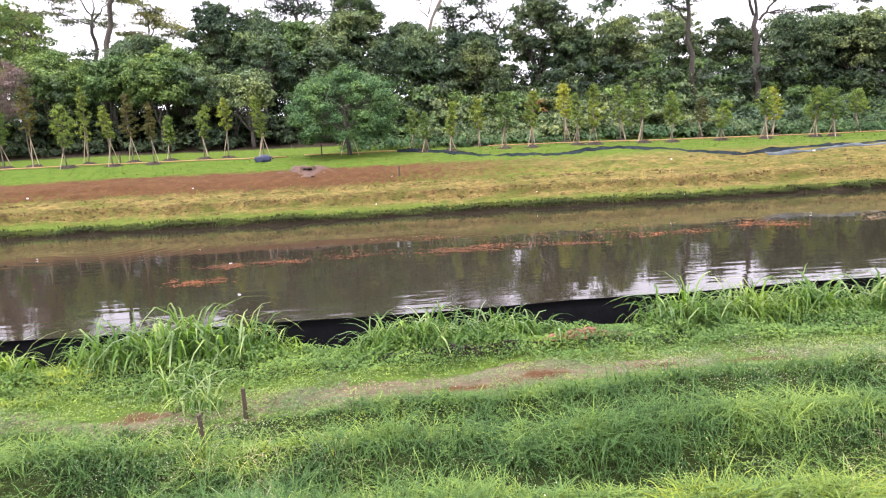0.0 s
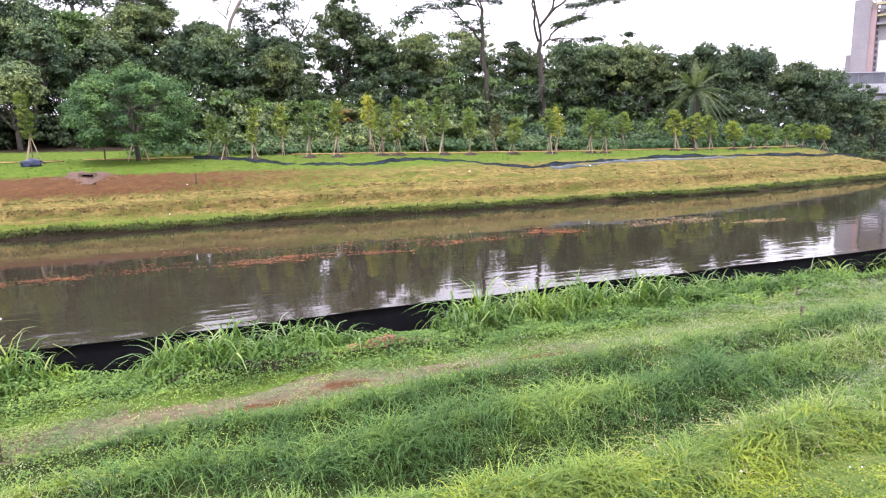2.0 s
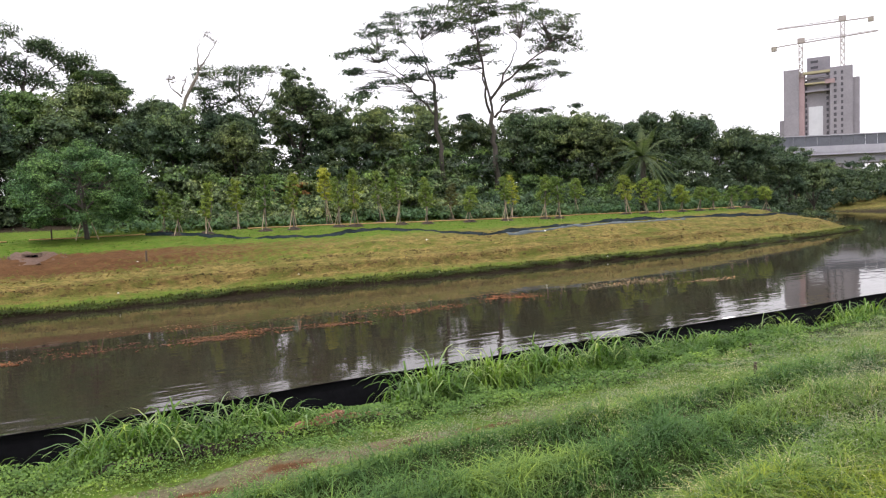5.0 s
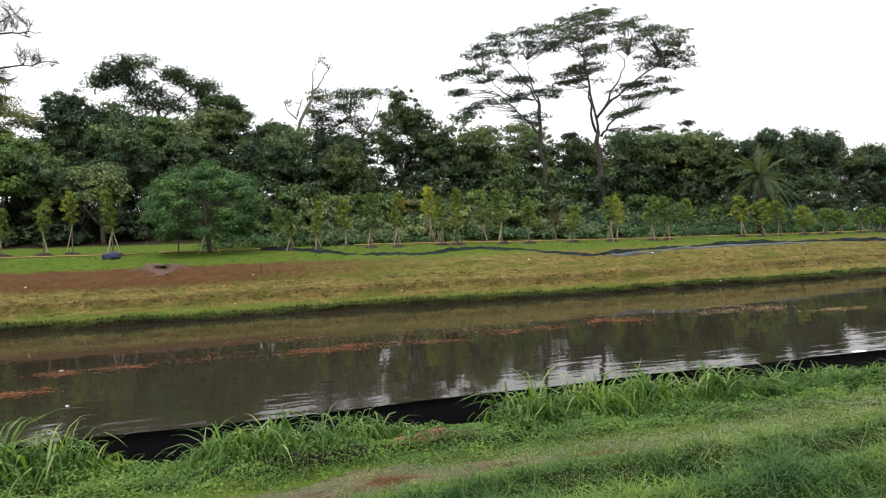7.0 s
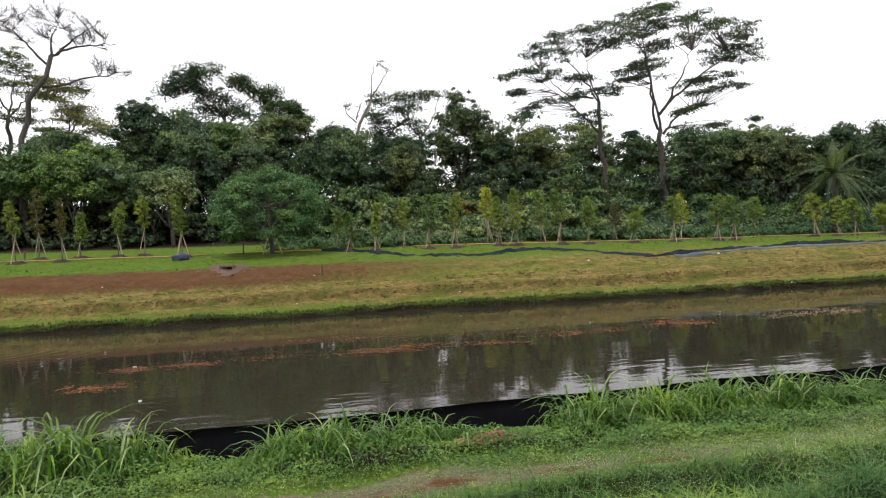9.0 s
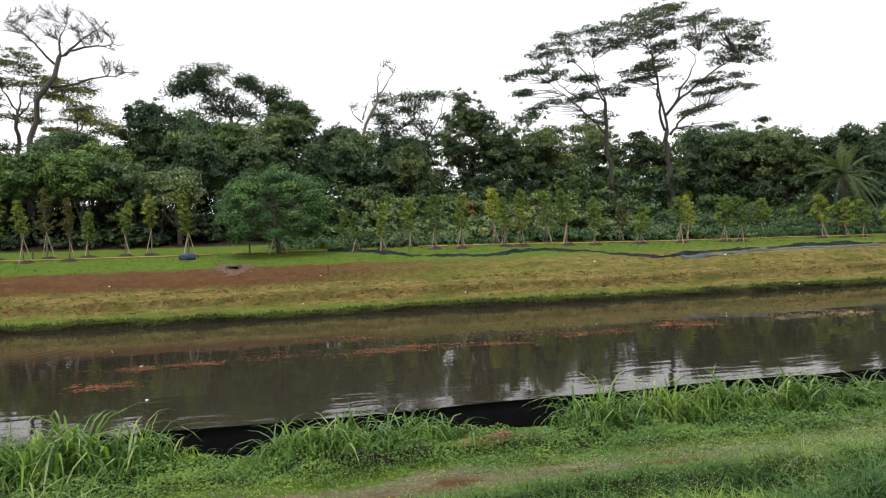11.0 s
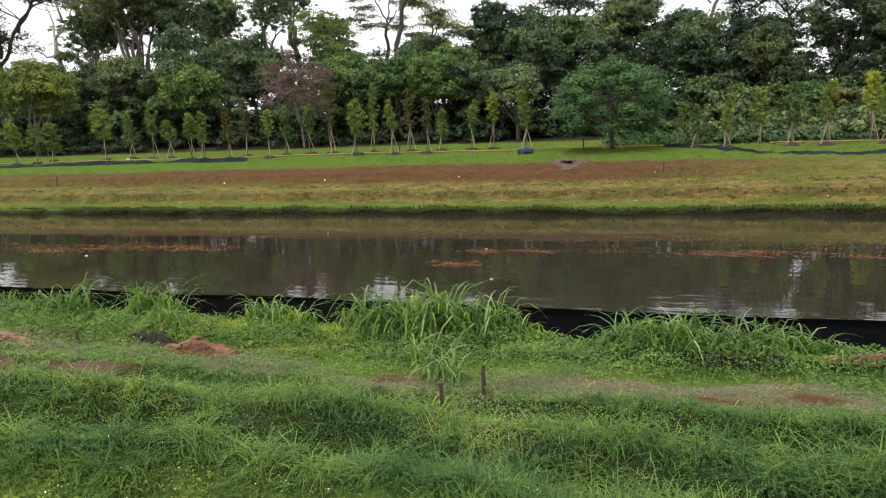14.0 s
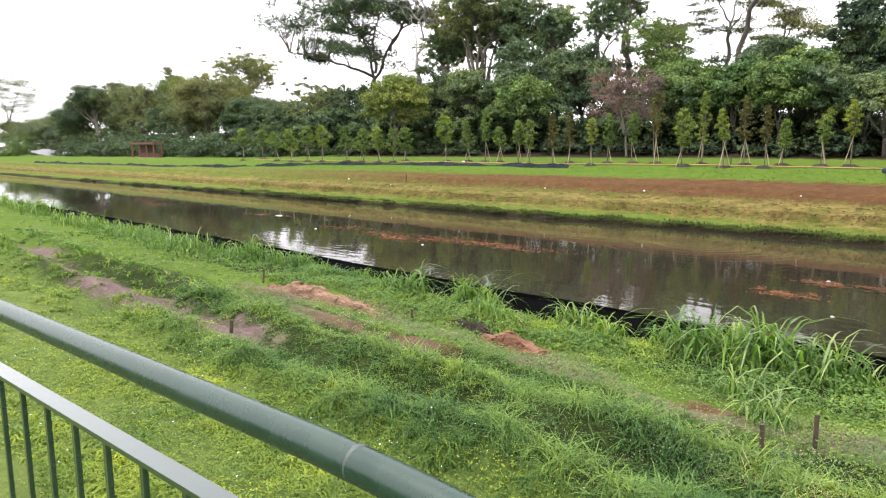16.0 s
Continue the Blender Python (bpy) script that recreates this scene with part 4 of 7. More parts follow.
# trees of the woods behind the terrace
tiered_tree(41.5, [[(20.2, 4.1), (19.6, 7.7), (19.7, 9.8)], [(19.7, 9.8), (19.3, 11.3), (19.3, 13.0)], [(19.7, 9.8), (18.6, 11.7), (17.4, 13.5)], [(19.3, 10.0), (17.3, 10.3), (16.0, 12.0)], [(19.6, 7.7), (18.1, 9.4), (15.8, 11.1)]],
            [(14.4, 13.0, 17.4, 14.0, 0.37), (17.4, 14.1, 21.5, 14.9, 0.49), (17.4, 13.5, 21.5, 13.9, 0.26), (14.4, 12.8, 18.0, 12.6, 0.26), (13.0, 11.3, 14.2, 11.8, 0.19), (14.2, 11.6, 16.8, 11.3, 0.3),
             (13.3, 10.0, 15.0, 10.8, 0.22), (14.3, 9.1, 17.3, 9.8, 0.26), (17.5, 9.8, 19.1, 10.6, 0.34), (17.4, 11.3, 19.2, 11.3, 0.15), (19.4, 10.7, 20.8, 10.1, 0.19), (17.7, 8.8, 20.1, 8.5, 0.34)],
            0.15, "dark", 0, "tall umbrella-crowned tree with thin trunk and slanting flat canopy")
tiered_tree(41.5, [[(24.4, 3.2), (24.2, 7.9)], [(24.2, 7.9), (24.1, 9.0), (23.8, 12.1), (23.6, 15.8)], [(24.0, 7.9), (23.4, 8.9), (22.7, 12.3), (20.9, 13.8)], [(24.1, 8.9), (25.0, 10.0), (27.4, 11.8), (30.1, 13.8)],
                   [(24.4, 9.2), (25.4, 11.4), (25.9, 13.0)], [(24.4, 7.6), (26.3, 9.4), (27.8, 9.6)]],
            [(22.2, 15.9, 25.4, 16.4, 0.34), (21.3, 15.1, 24.9, 15.6, 0.45), (21.1, 14.7, 25.8, 15.1, 0.37), (25.3, 15.3, 27.9, 15.7, 0.3), (25.7, 14.7, 29.2, 15.1, 0.37), (25.7, 14.0, 31.9, 14.6, 0.3),
             (20.7, 13.9, 23.2, 14.1, 0.26), (22.7, 13.3, 25.7, 13.8, 0.34), (27.7, 13.4, 31.9, 13.3, 0.26), (27.9, 12.8, 31.7, 12.7, 0.26), (21.4, 11.8, 25.2, 11.8, 0.37), (20.4, 11.1, 22.7, 11.4, 0.19),
             (22.1, 12.3, 23.6, 12.4, 0.19), (25.9, 11.0, 30.1, 11.5, 0.22), (26.3, 10.3, 30.3, 10.7, 0.22), (25.2, 8.9, 27.8, 9.6, 0.15), (27.8, 8.4, 29.1, 8.2, 0.19)],
            0.2, "dark", 1, "tallest umbrella-crowned tree with forked trunk and airy foliage")
tiered_tree(50, [[(-5.4, 6.4), (-5.4, 10.1)], [(-5.4, 10.1), (-6.2, 11.3), (-7.3, 12.5)], [(-5.4, 10.1), (-5.1, 12.5)], [(-5.4, 9.4), (-3.6, 11.7), (-2.4, 11.9)], [(-5.3, 8.4), (-3.7, 9.9), (-0.8, 10.7)]],
            [(-9.6, 12.1, -8.4, 12.4, 0.23), (-9.2, 13.0, -7.2, 13.2, 0.45), (-7.4, 13.3, -5.3, 13.5, 0.41), (-8.6, 12.5, -7.1, 12.5, 0.45), (-5.3, 13.1, -3.8, 12.8, 0.54), (-4.4, 12.4, -3.0, 12.2, 0.41), (-3.2, 11.8, -1.4, 11.9, 0.36),
             (-3.0, 11.4, -2.0, 10.8, 0.36), (-1.8, 11.1, -0.4, 10.8, 0.45), (-1.3, 10.2, 0.6, 10.0, 0.41), (-7.5, 11.9, -5.0, 11.7, 0.63), (-7.6, 10.8, -3.5, 10.6, 0.63), (-3.0, 10.4, 0.0, 9.6, 0.5)],
            0.16, "dark", 2, "dark umbrella-crowned tree rising out of dense woods", size=0.085, spray=0.6, flat=0.34, thick=2.0)
tiered_tree(50, [[(8.8, 6.2), (8.9, 8.6)], [(8.9, 8.6), (8.0, 10.0), (7.1, 10.9)], [(8.9, 8.6), (9.8, 9.9), (10.2, 11.6)], [(8.0, 10.0), (6.6, 9.4), (4.9, 8.8)], [(8.0, 10.0), (8.0, 11.6)]],
            [(5.0, 11.6, 6.7, 11.4, 0.27), (6.7, 11.9, 9.3, 11.7, 0.41), (9.3, 11.9, 12.0, 12.1, 0.36), (4.5, 10.3, 6.7, 10.5, 0.32), (6.7, 10.7, 9.3, 11.0, 0.27), (4.9, 9.8, 7.1, 9.7, 0.32), (7.1, 9.9, 8.8, 9.7, 0.27), (5.1, 9.0, 7.3, 8.9, 0.32),
             (8.6, 9.3, 9.2, 8.9, 0.32)], 0.14, "dark", 5, "dark flat-topped tree with many thin stems", size=0.08, spray=0.6, flat=0.22)
tiered_tree(48, [[(3.1, 6.1), (3.5, 8.5), (5.0, 11.0)], [(5.0, 11.0), (5.1, 12.2), (5.4, 14.0)], [(5.0, 11.2), (5.7, 12.2), (6.4, 13.5)], [(3.9, 9.5), (3.2, 10.2), (3.1, 10.8)], [(3.9, 9.7), (4.2, 10.6), (4.4, 11.2)]],
            [(5.1, 13.8, 6.5, 13.2, 0.35), (3.0, 10.5, 4.4, 11.0, 0.35)], 0.13, None, 7, "leafless grey tree with a few thin branches", "bare tree", spray=0.4, thick=0.3, bark=BARK)
tiered_tree(44, [[(-16.7, 6.0), (-16.1, 9.4), (-15.1, 11.7), (-14.6, 12.9)], [(-14.9, 12.4), (-15.9, 13.6), (-17.2, 14.9)], [(-14.6, 12.9), (-14.7, 14.1), (-14.4, 15.1)], [(-14.5, 12.9), (-13.2, 14.1), (-12.1, 15.0)], [(-14.3, 13.0), (-13.3, 13.5), (-10.9, 13.7)],
                 [(-15.2, 11.0), (-13.9, 11.2), (-12.6, 11.9), (-10.3, 12.1)]],
            [(-17.8, 15.2, -15.4, 15.3, 0.64), (-15.5, 15.4, -13.8, 15.3, 0.64), (-14.0, 14.9, -11.9, 14.9, 0.71), (-13.6, 13.9, -11.0, 13.7, 0.36), (-15.4, 14.4, -14.4, 14.0, 0.4), (-17.2, 14.4, -15.8, 13.7, 0.4),
             (-12.7, 12.2, -10.3, 11.9, 0.24), (-14.3, 11.4, -12.3, 10.9, 0.24)], 0.17, None, 9, "tall nearly leafless tree with a wide fan of twigs", "bare tree", spray=0.6, thick=1.1)
tiered_tree(50, [[(-19.5, 6.6), (-19.4, 10.4)], [(-19.4, 10.4), (-20.6, 13.1), (-21.0, 14.0)], [(-19.4, 10.4), (-19.0, 13.5)], [(-19.5, 10.2), (-18.5, 11.0), (-17.4, 12.4)], [(-19.5, 10.0), (-21.2, 10.8)]],
            [(-21.7, 14.0, -19.7, 14.4, 0.54), (-19.7, 14.5, -18.5, 14.6, 0.45), (-20.4, 13.5, -17.8, 13.8, 0.59), (-21.8, 12.9, -19.8, 12.7, 0.45), (-19.1, 12.3, -17.2, 12.5, 0.36), (-22.2, 11.5, -20.1, 11.7, 0.45), (-19.9, 10.2, -17.8, 10.4, 0.32),
             (-23.4, 13.2, -21.2, 13.6, 0.4), (-23.6, 10.6, -21.0, 10.4, 0.4)],
            0.15, "olive", 10, "pale feathery umbrella-crowned tree behind bare branches", size=0.085, spray=0.7)
tiered_tree(52, [[(-16.5, 6.7), (-16.3, 9.2)], [(-16.3, 9.2), (-16.5, 11.2), (-17.3, 12.4)], [(-16.3, 9.2), (-15.6, 10.8), (-15.1, 12.2)], [(-16.3, 9.0), (-14.7, 9.8), (-13.6, 9.5)]],
            [(-18.4, 13.1, -16.6, 12.8, 0.38), (-17.0, 12.6, -14.9, 12.2, 0.47), (-18.4, 12.1, -16.3, 11.8, 0.38), (-17.0, 11.2, -15.0, 10.9, 0.42), (-18.2, 10.5, -14.1, 10.3, 0.38), (-16.0, 9.7, -13.2, 9.5, 0.42), (-18.9, 9.8, -16.7, 9.4, 0.38)],
            0.14, "olive", 11, "feathery flat-crowned tree among the woods", size=0.085, spray=0.7)
tiered_tree(46, [[(-21.8, 3.0), (-22.3, 7.8)], [(-22.3, 7.8), (-22.9, 9.4), (-24.0, 10.0)], [(-22.3, 7.8), (-21.9, 9.3)], [(-22.1, 6.2), (-20.7, 6.9), (-18.9, 6.8)]],
            [(-24.7, 9.6, -21.5, 9.7, 0.4), (-24.0, 8.7, -21.0, 8.6, 0.4), (-25.0, 10.7, -22.8, 10.7, 0.4), (-22.8, 7.3, -18.2, 6.7, 0.35), (-22.6, 6.3, -20.1, 6.2, 0.3), (-22.0, 7.9, -19.8, 7.5, 0.3)], 0.13, "fresh", 12, "light green tree with level sprays of leaves", size=0.085, spray=0.7, flat=0.14)
tiered_tree(58, [[(-69.5, 2.0), (-68.5, 11.0)], [(-68.5, 11.0), (-69.8, 14.1), (-75.8, 17.7), (-83.8, 19.8)], [(-68.5, 11.0), (-65.3, 14.3), (-62.1, 17.0), (-57.2, 17.4)], [(-68.2, 11.8), (-69.8, 17.0), (-68.5, 21.0)], [(-68.8, 11.4), (-74.7, 13.8), (-80.6, 15.1)],
                 [(-65.3, 14.3), (-64.2, 18.3), (-65.1, 22.6)]],
            [(-89.0, 19.1, -83.1, 20.0, 0.47), (-85.2, 20.6, -75.7, 20.8, 0.73), (-81.0, 20.8, -69.6, 20.4, 0.84), (-75.6, 22.1, -64.1, 21.0, 0.84), (-73.1, 23.9, -62.0, 22.7, 0.73), (-69.7, 19.7, -60.1, 19.2, 0.73), (-65.2, 18.1, -56.3, 17.1, 0.52),
             (-81.2, 16.9, -73.4, 15.0, 0.84), (-75.8, 18.3, -68.6, 16.7, 0.94), (-71.0, 15.3, -65.4, 13.1, 0.94), (-82.6, 15.5, -78.6, 14.2, 0.52), (-64.1, 21.7, -54.4, 19.2, 0.63)],
            0.42, "dark", 28, "huge dark umbrella-crowned tree with spreading limbs", size=0.16, spray=1.2, flat=0.32, thick=1.4)
tiered_tree(47, [[(-47.9, 1.0), (-48.6, 6.5), (-48.9, 10.9)], [(-48.9, 10.9), (-47.9, 12.4), (-46.8, 14.9)], [(-48.9, 10.9), (-50.2, 13.3), (-52.0, 15.7)], [(-48.6, 9.8), (-49.8, 9.4), (-51.7, 11.2)], [(-47.9, 12.4), (-47.8, 14.0), (-49.1, 15.6)]],
            [(-52.0, 15.8, -46.0, 15.1, 0.9), (-48.0, 14.0, -45.0, 13.4, 0.6)], 0.22, None, 30, "tall pale trunk with a few bare branches", "bare tree", spray=0.8, thick=0.5, bark=PALE_BARK)
tree(-10.6, 46, -10.2, 2.2, 10.9, 7.1, "broad", "dark", 3, "dark dense rounded tree among the woods")
tree(-1.6, 48, -1.1, 2.2, 11.1, 7.4, "layered", "mid", 4, "small flat-topped tree among the woods")
tree(11.3, 47, 11.4, 2.6, 11.7, 6.3, "broad", "dark", 6, "dense dark tree hung with creepers")
bare_tree(15.2, 50, 15.3, 0.9, 10.3, 7.7, "bare", "twig", 8, "small leafless grey tree beside darker trees")
tree(16.4, 45, 16.4, 2.2, 8.9, 4.4, "broad", "mid", 12, "rounded green tree at the edge of the woods")
tree(22.8, 50, 22.6, 2.4, 10.3, 5.1, "broad", "mid", 13, "rounded green tree behind a thin trunk")
tree(28.8, 45, 28.8, 3.0, 8.7, 3.7, "broad", "mid", 14, "rounded green tree at the edge of the woods")
tree(33.8, 45, 33.9, 2.9, 8.9, 3.2, "broad", "mid", 15, "rounded green tree at the edge of the woods")
tree(38.2, 46, 37.9, 2.3, 8.1, 3.1, "broad", "dark", 16, "rounded dark green tree beside a palm")
tree(50.8, 50, 50.8, 3.5, 10.3, 4.0, "broad", "dark", 17, "broad green tree behind a palm")
tree(-7.0, 43, -7.0, 2.2, 8.4, 4.8, "broad", "mid", 18, "leafy green tree at the edge of the woods")
tree(-3.6, 46, -3.5, 2.6, 8.9, 5.3, "broad", "mid", 19, "leafy green tree in the woods")
tree(3.1, 44, 3.1, 2.4, 8.6, 4.3, "broad", "mid", 20, "leafy green tree in the woods")
tree(6.7, 43, 6.5, 2.1, 7.3, 3.9, "broad", "dark", 21, "dark leafy tree in the woods")
tree(0.9, 46, 0.9, 2.0, 7.9, 4.8, "broad", "mid", 22, "leafy green tree in the woods")
tree(-12.9, 41.5, -13.0, 2.3, 6.9, 2.9, "broad", "fresh", 23, "bright green leafy tree at the edge of the woods")
tree(-15.6, 42, -15.8, 1.9, 7.1, 3.0, "broad", "fresh", 24, "bright green leafy tree at the edge of the woods")
tree(-10.5, 42, -10.5, 1.8, 6.5, 2.8, "broad", "mid", 25, "leafy green tree at the edge of the woods")
tree(-7.6, 41, -7.7, 1.7, 5.7, 2.5, "broad", "mid", 26, "leafy green tree at the edge of the woods")
tree(25.4, 47, 25.4, 2.4, 8.3, 3.7, "broad", "dark", 27, "dark green tree between two thin trunks")
tree(-45.7, 41, -45.6, 3.1, 8.5, 2.1, "broad", "yellow", 29, "yellow-green rounded tree standing in front of the woods")
tree(-64.8, 48, -66.5, 4.5, 10.1, 2.8, "airy", "olive", 31, "grey-green spreading tree with pale forked trunk")
tree(-109.3, 55, -108.0, 6.0, 14.9, 5.8, "broad", "olive", 32, "olive-green rounded tree beside the pavilion")
tree(-115.6, 66, -114.5, 7.6, 20.2, 10.5, "airy", "olive", 33, "pale green airy tree behind others")
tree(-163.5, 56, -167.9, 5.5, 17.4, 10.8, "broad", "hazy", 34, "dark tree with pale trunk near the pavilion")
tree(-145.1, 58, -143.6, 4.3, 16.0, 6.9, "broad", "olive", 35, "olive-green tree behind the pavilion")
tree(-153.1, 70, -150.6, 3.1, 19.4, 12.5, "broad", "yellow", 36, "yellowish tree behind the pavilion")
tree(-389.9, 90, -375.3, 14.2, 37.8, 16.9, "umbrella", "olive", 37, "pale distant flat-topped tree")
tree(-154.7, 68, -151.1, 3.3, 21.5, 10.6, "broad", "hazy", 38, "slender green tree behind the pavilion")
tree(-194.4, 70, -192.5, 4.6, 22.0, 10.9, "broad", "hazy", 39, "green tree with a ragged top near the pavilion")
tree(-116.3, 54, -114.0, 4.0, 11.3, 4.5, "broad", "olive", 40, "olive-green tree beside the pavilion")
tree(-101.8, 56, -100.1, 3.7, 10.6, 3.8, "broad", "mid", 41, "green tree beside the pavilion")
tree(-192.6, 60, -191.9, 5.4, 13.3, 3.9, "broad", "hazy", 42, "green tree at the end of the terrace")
tree(-135.1, 58, -133.7, 4.1, 11.0, 3.8, "broad", "mid", 43, "green tree behind the pavilion")
tree(-81.8, 52, -80.7, 3.6, 7.7, 3.1, "broad", "dark", 44, "dark green tree in the shade of taller ones")
tree(-72.1, 60, -72.5, 4.7, 10.7, 3.0, "broad", "dark", 45, "dark tree behind a yellow-green one")
tree(-44.0, 46, -43.9, 2.8, 9.1, 3.6, "broad", "dark", 46, "dark leafy tree beside a pale trunk")
tree(-299.8, 85, -299.8, 11.4, 16.2, -0.6, "broad", "hazy", 47, "distant green tree at the end of the bank")
tree(-371.0, 88, -368.0, 10.8, 16.3, -0.9, "broad", "hazy", 48, "distant green tree at the end of the bank")
bare_tree(-22.1, 40.5, -22.3, 2.3, 7.7, 3.5, "pink", "pink", 49, "leafless pinkish-brown tree full of fine twigs")
tree(-34.6, 46, -35.0, 3.4, 10.9, 5.3, "broad", "mid", 50, "tall leafy green tree")
tree(-31.3, 42, -31.7, 2.6, 7.5, 2.8, "broad", "fresh", 51, "bright green leafy tree at the edge of the woods")
tree(-39.3, 44, -39.3, 2.6, 8.7, 2.9, "broad", "mid", 52, "leafy green tree at the edge of the woods")
tree(-29.0, 46, -29.2, 2.6, 10.2, 5.0, "broad", "mid", 53, "tall leafy green tree behind a pinkish tree")
tree(-28.3, 52, -28.7, 1.9, 15.3, 11.3, "airy", "olive", 54, "feathery tree with tall pale trunk")
tree(-18.8, 42, -19.1, 2.4, 7.3, 3.4, "broad", "fresh", 55, "bright green leafy tree at the edge of the woods")
tree(-15.3, 43, -15.6, 2.2, 7.4, 3.7, "broad", "mid", 56, "leafy green tree at the edge of the woods")
tree(-11.6, 42.5, -12.0, 1.9, 7.5, 3.7, "broad", "fresh", 57, "bright green leafy tree at the edge of the woods")
tree(-9.5, 47, -10.0, 2.3, 9.1, 4.8, "broad", "dark", 58, "dense dark tree in the woods")
tree(-8.6, 41.5, -8.8, 1.5, 5.6, 2.6, "broad", "mid", 59, "leafy green tree at the edge of the woods")
tree(55.7, 52, 55.0, 2.9, 10.2, 4.7, "broad", "dark", 60, "broad tree behind the palm")
tree(56.8, 47, 56.4, 3.2, 7.8, 2.4, "broad", "dark", 61, "leafy tree at the bend of the river")
tree(61.7, 46, 61.3, 2.7, 5.1, 0.8, "broad", "dark", 62, "leafy tree at the bend of the river")
tree(68.7, 48, 68.3, 2.5, 4.4, 0.0, "broad", "dark", 63, "low leafy tree at the bend of the river")
tree(34.4, 46, 34.2, 2.7, 8.6, 3.4, "broad", "dark", 64, "rounded dark tree in the woods")
tree(35.9, 44, 36.5, 2.4, 7.9, 2.9, "broad", "dark", 65, "rounded dark tree in the woods")
tree(63.7, 50, 63.2, 3.2, 8.0, 1.1, "broad", "dark", 66, "leafy tree beyond the palm at the bend")
tree(61.5, 54, 61.6, 3.1, 10.1, 2.6, "broad", "dark", 67, "broad tree beyond the palm")
tree(76.8, 56, 76.2, 2.6, 7.0, 0.2, "broad", "dark", 68, "dark tree at the bend of the river")
tree(88.4, 60, 87.9, 2.6, 4.7, -0.8, "broad", "dark", 69, "low dark tree at the bend of the river")
tree(33.8, 48, 33.8, 2.7, 9.1, 3.8, "broad", "mid", 70, "rounded green tree in the woods")
tree(47.9, 52, 48.0, 3.0, 10.2, 4.7, "broad", "dark", 71, "broad green tree behind a palm")
tree(13.8, 46, 13.8, 2.1, 8.2, 4.1, "broad", "mid", 72, "leafy green tree in the woods")
tree(-43.5, 50, -43.6, 4.1, 19.1, 9.4, "airy", "olive", 73, "tall airy grey-green tree over the woods")
tree(-40.1, 52, -40.3, 3.0, 16.8, 10.3, "airy", "mid", 74, "tall airy tree over the woods")
tree(-27.8, 48, -28.5, 2.2, 14.4, 8.8, "airy", "mid", 75, "leafy tree with ragged top behind a pinkish tree")
tree(-34.1, 50, -34.4, 2.1, 13.9, 9.3, "airy", "mid", 76, "airy tree with a ragged top over the woods")
tree(-47.8, 50, -47.7, 2.3, 14.4, 8.3, "airy", "mid", 79, "dark leafy tree beside a pale trunk")
tree(-22.8, 48, -23.2, 2.2, 8.7, 6.4, "broad", "fresh", 80, "leafy green tree in the woods")
tree(-14.4, 49, -14.9, 2.2, 8.3, 5.9, "broad", "mid", 81, "dark leafy tree in the woods")
tree(-96.3, 58, -95.7, 4.1, 9.1, 2.9, "broad", "mid", 82, "leafy green tree near the pavilion")
tree(-188.3, 70, -186.1, 4.2, 13.5, 3.9, "broad", "hazy", 83, "leafy green tree near the pavilion")

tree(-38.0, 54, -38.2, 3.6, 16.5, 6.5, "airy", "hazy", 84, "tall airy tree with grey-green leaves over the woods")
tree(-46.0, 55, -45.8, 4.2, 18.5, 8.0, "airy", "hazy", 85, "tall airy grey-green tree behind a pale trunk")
tree(-52.5, 55, -52.5, 3.6, 17.0, 7.5, "airy", "olive", 87, "airy grey-green tree beside a huge umbrella-crowned one")
tree(-7.6, 47, -7.7, 2.1, 10.2, 6.8, "broad", "mid", 91, "mid-green leafy tree under a dark umbrella-crowned one")
tree(-4.7, 46, -4.8, 1.9, 9.5, 6.4, "broad", "fresh", 92, "leafy green tree in the woods")
tree(-1.3, 47, -1.4, 2.3, 10.0, 6.8, "broad", "mid", 93, "leafy green tree with a ragged top")
tree(2.5, 46, 2.4, 2.0, 9.0, 6.5, "broad", "dark", 94, "dark leafy tree around a leaning bare trunk")
tree(6.6, 45.5, 6.5, 2.4, 8.3, 6.0, "broad", "dark", 95, "dark leafy tree below thin stems")
tree(-14.9, 46, -15.0, 2.4, 8.6, 6.2, "broad", "mid", 96, "leafy green tree in the woods")
tree(13.8, 47, 13.7, 1.9, 8.6, 6.2, "broad", "dark", 97, "dark rounded tree in the woods")
tree(-25.2, 52, -25.6, 2.4, 12.4, 6.6, "airy", "olive", 88, "slender grey-green tree with a ragged top")
tree(-128.0, 62, -127.0, 7.0, 17.0, 4.0, "broad", "olive", 89, "olive-green rounded tree over the pavilion")
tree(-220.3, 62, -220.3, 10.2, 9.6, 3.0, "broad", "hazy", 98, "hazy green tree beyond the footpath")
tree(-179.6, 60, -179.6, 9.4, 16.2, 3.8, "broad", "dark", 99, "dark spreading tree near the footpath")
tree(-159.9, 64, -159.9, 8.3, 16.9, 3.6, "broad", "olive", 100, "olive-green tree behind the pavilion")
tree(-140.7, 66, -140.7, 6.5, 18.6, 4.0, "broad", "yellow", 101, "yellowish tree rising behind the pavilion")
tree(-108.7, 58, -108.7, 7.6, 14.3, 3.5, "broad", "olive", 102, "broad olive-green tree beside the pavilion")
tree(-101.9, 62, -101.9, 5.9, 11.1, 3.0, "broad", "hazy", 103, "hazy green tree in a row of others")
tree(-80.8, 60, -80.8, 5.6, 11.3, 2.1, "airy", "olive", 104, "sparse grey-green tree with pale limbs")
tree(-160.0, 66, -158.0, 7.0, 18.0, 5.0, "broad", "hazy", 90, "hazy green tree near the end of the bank")

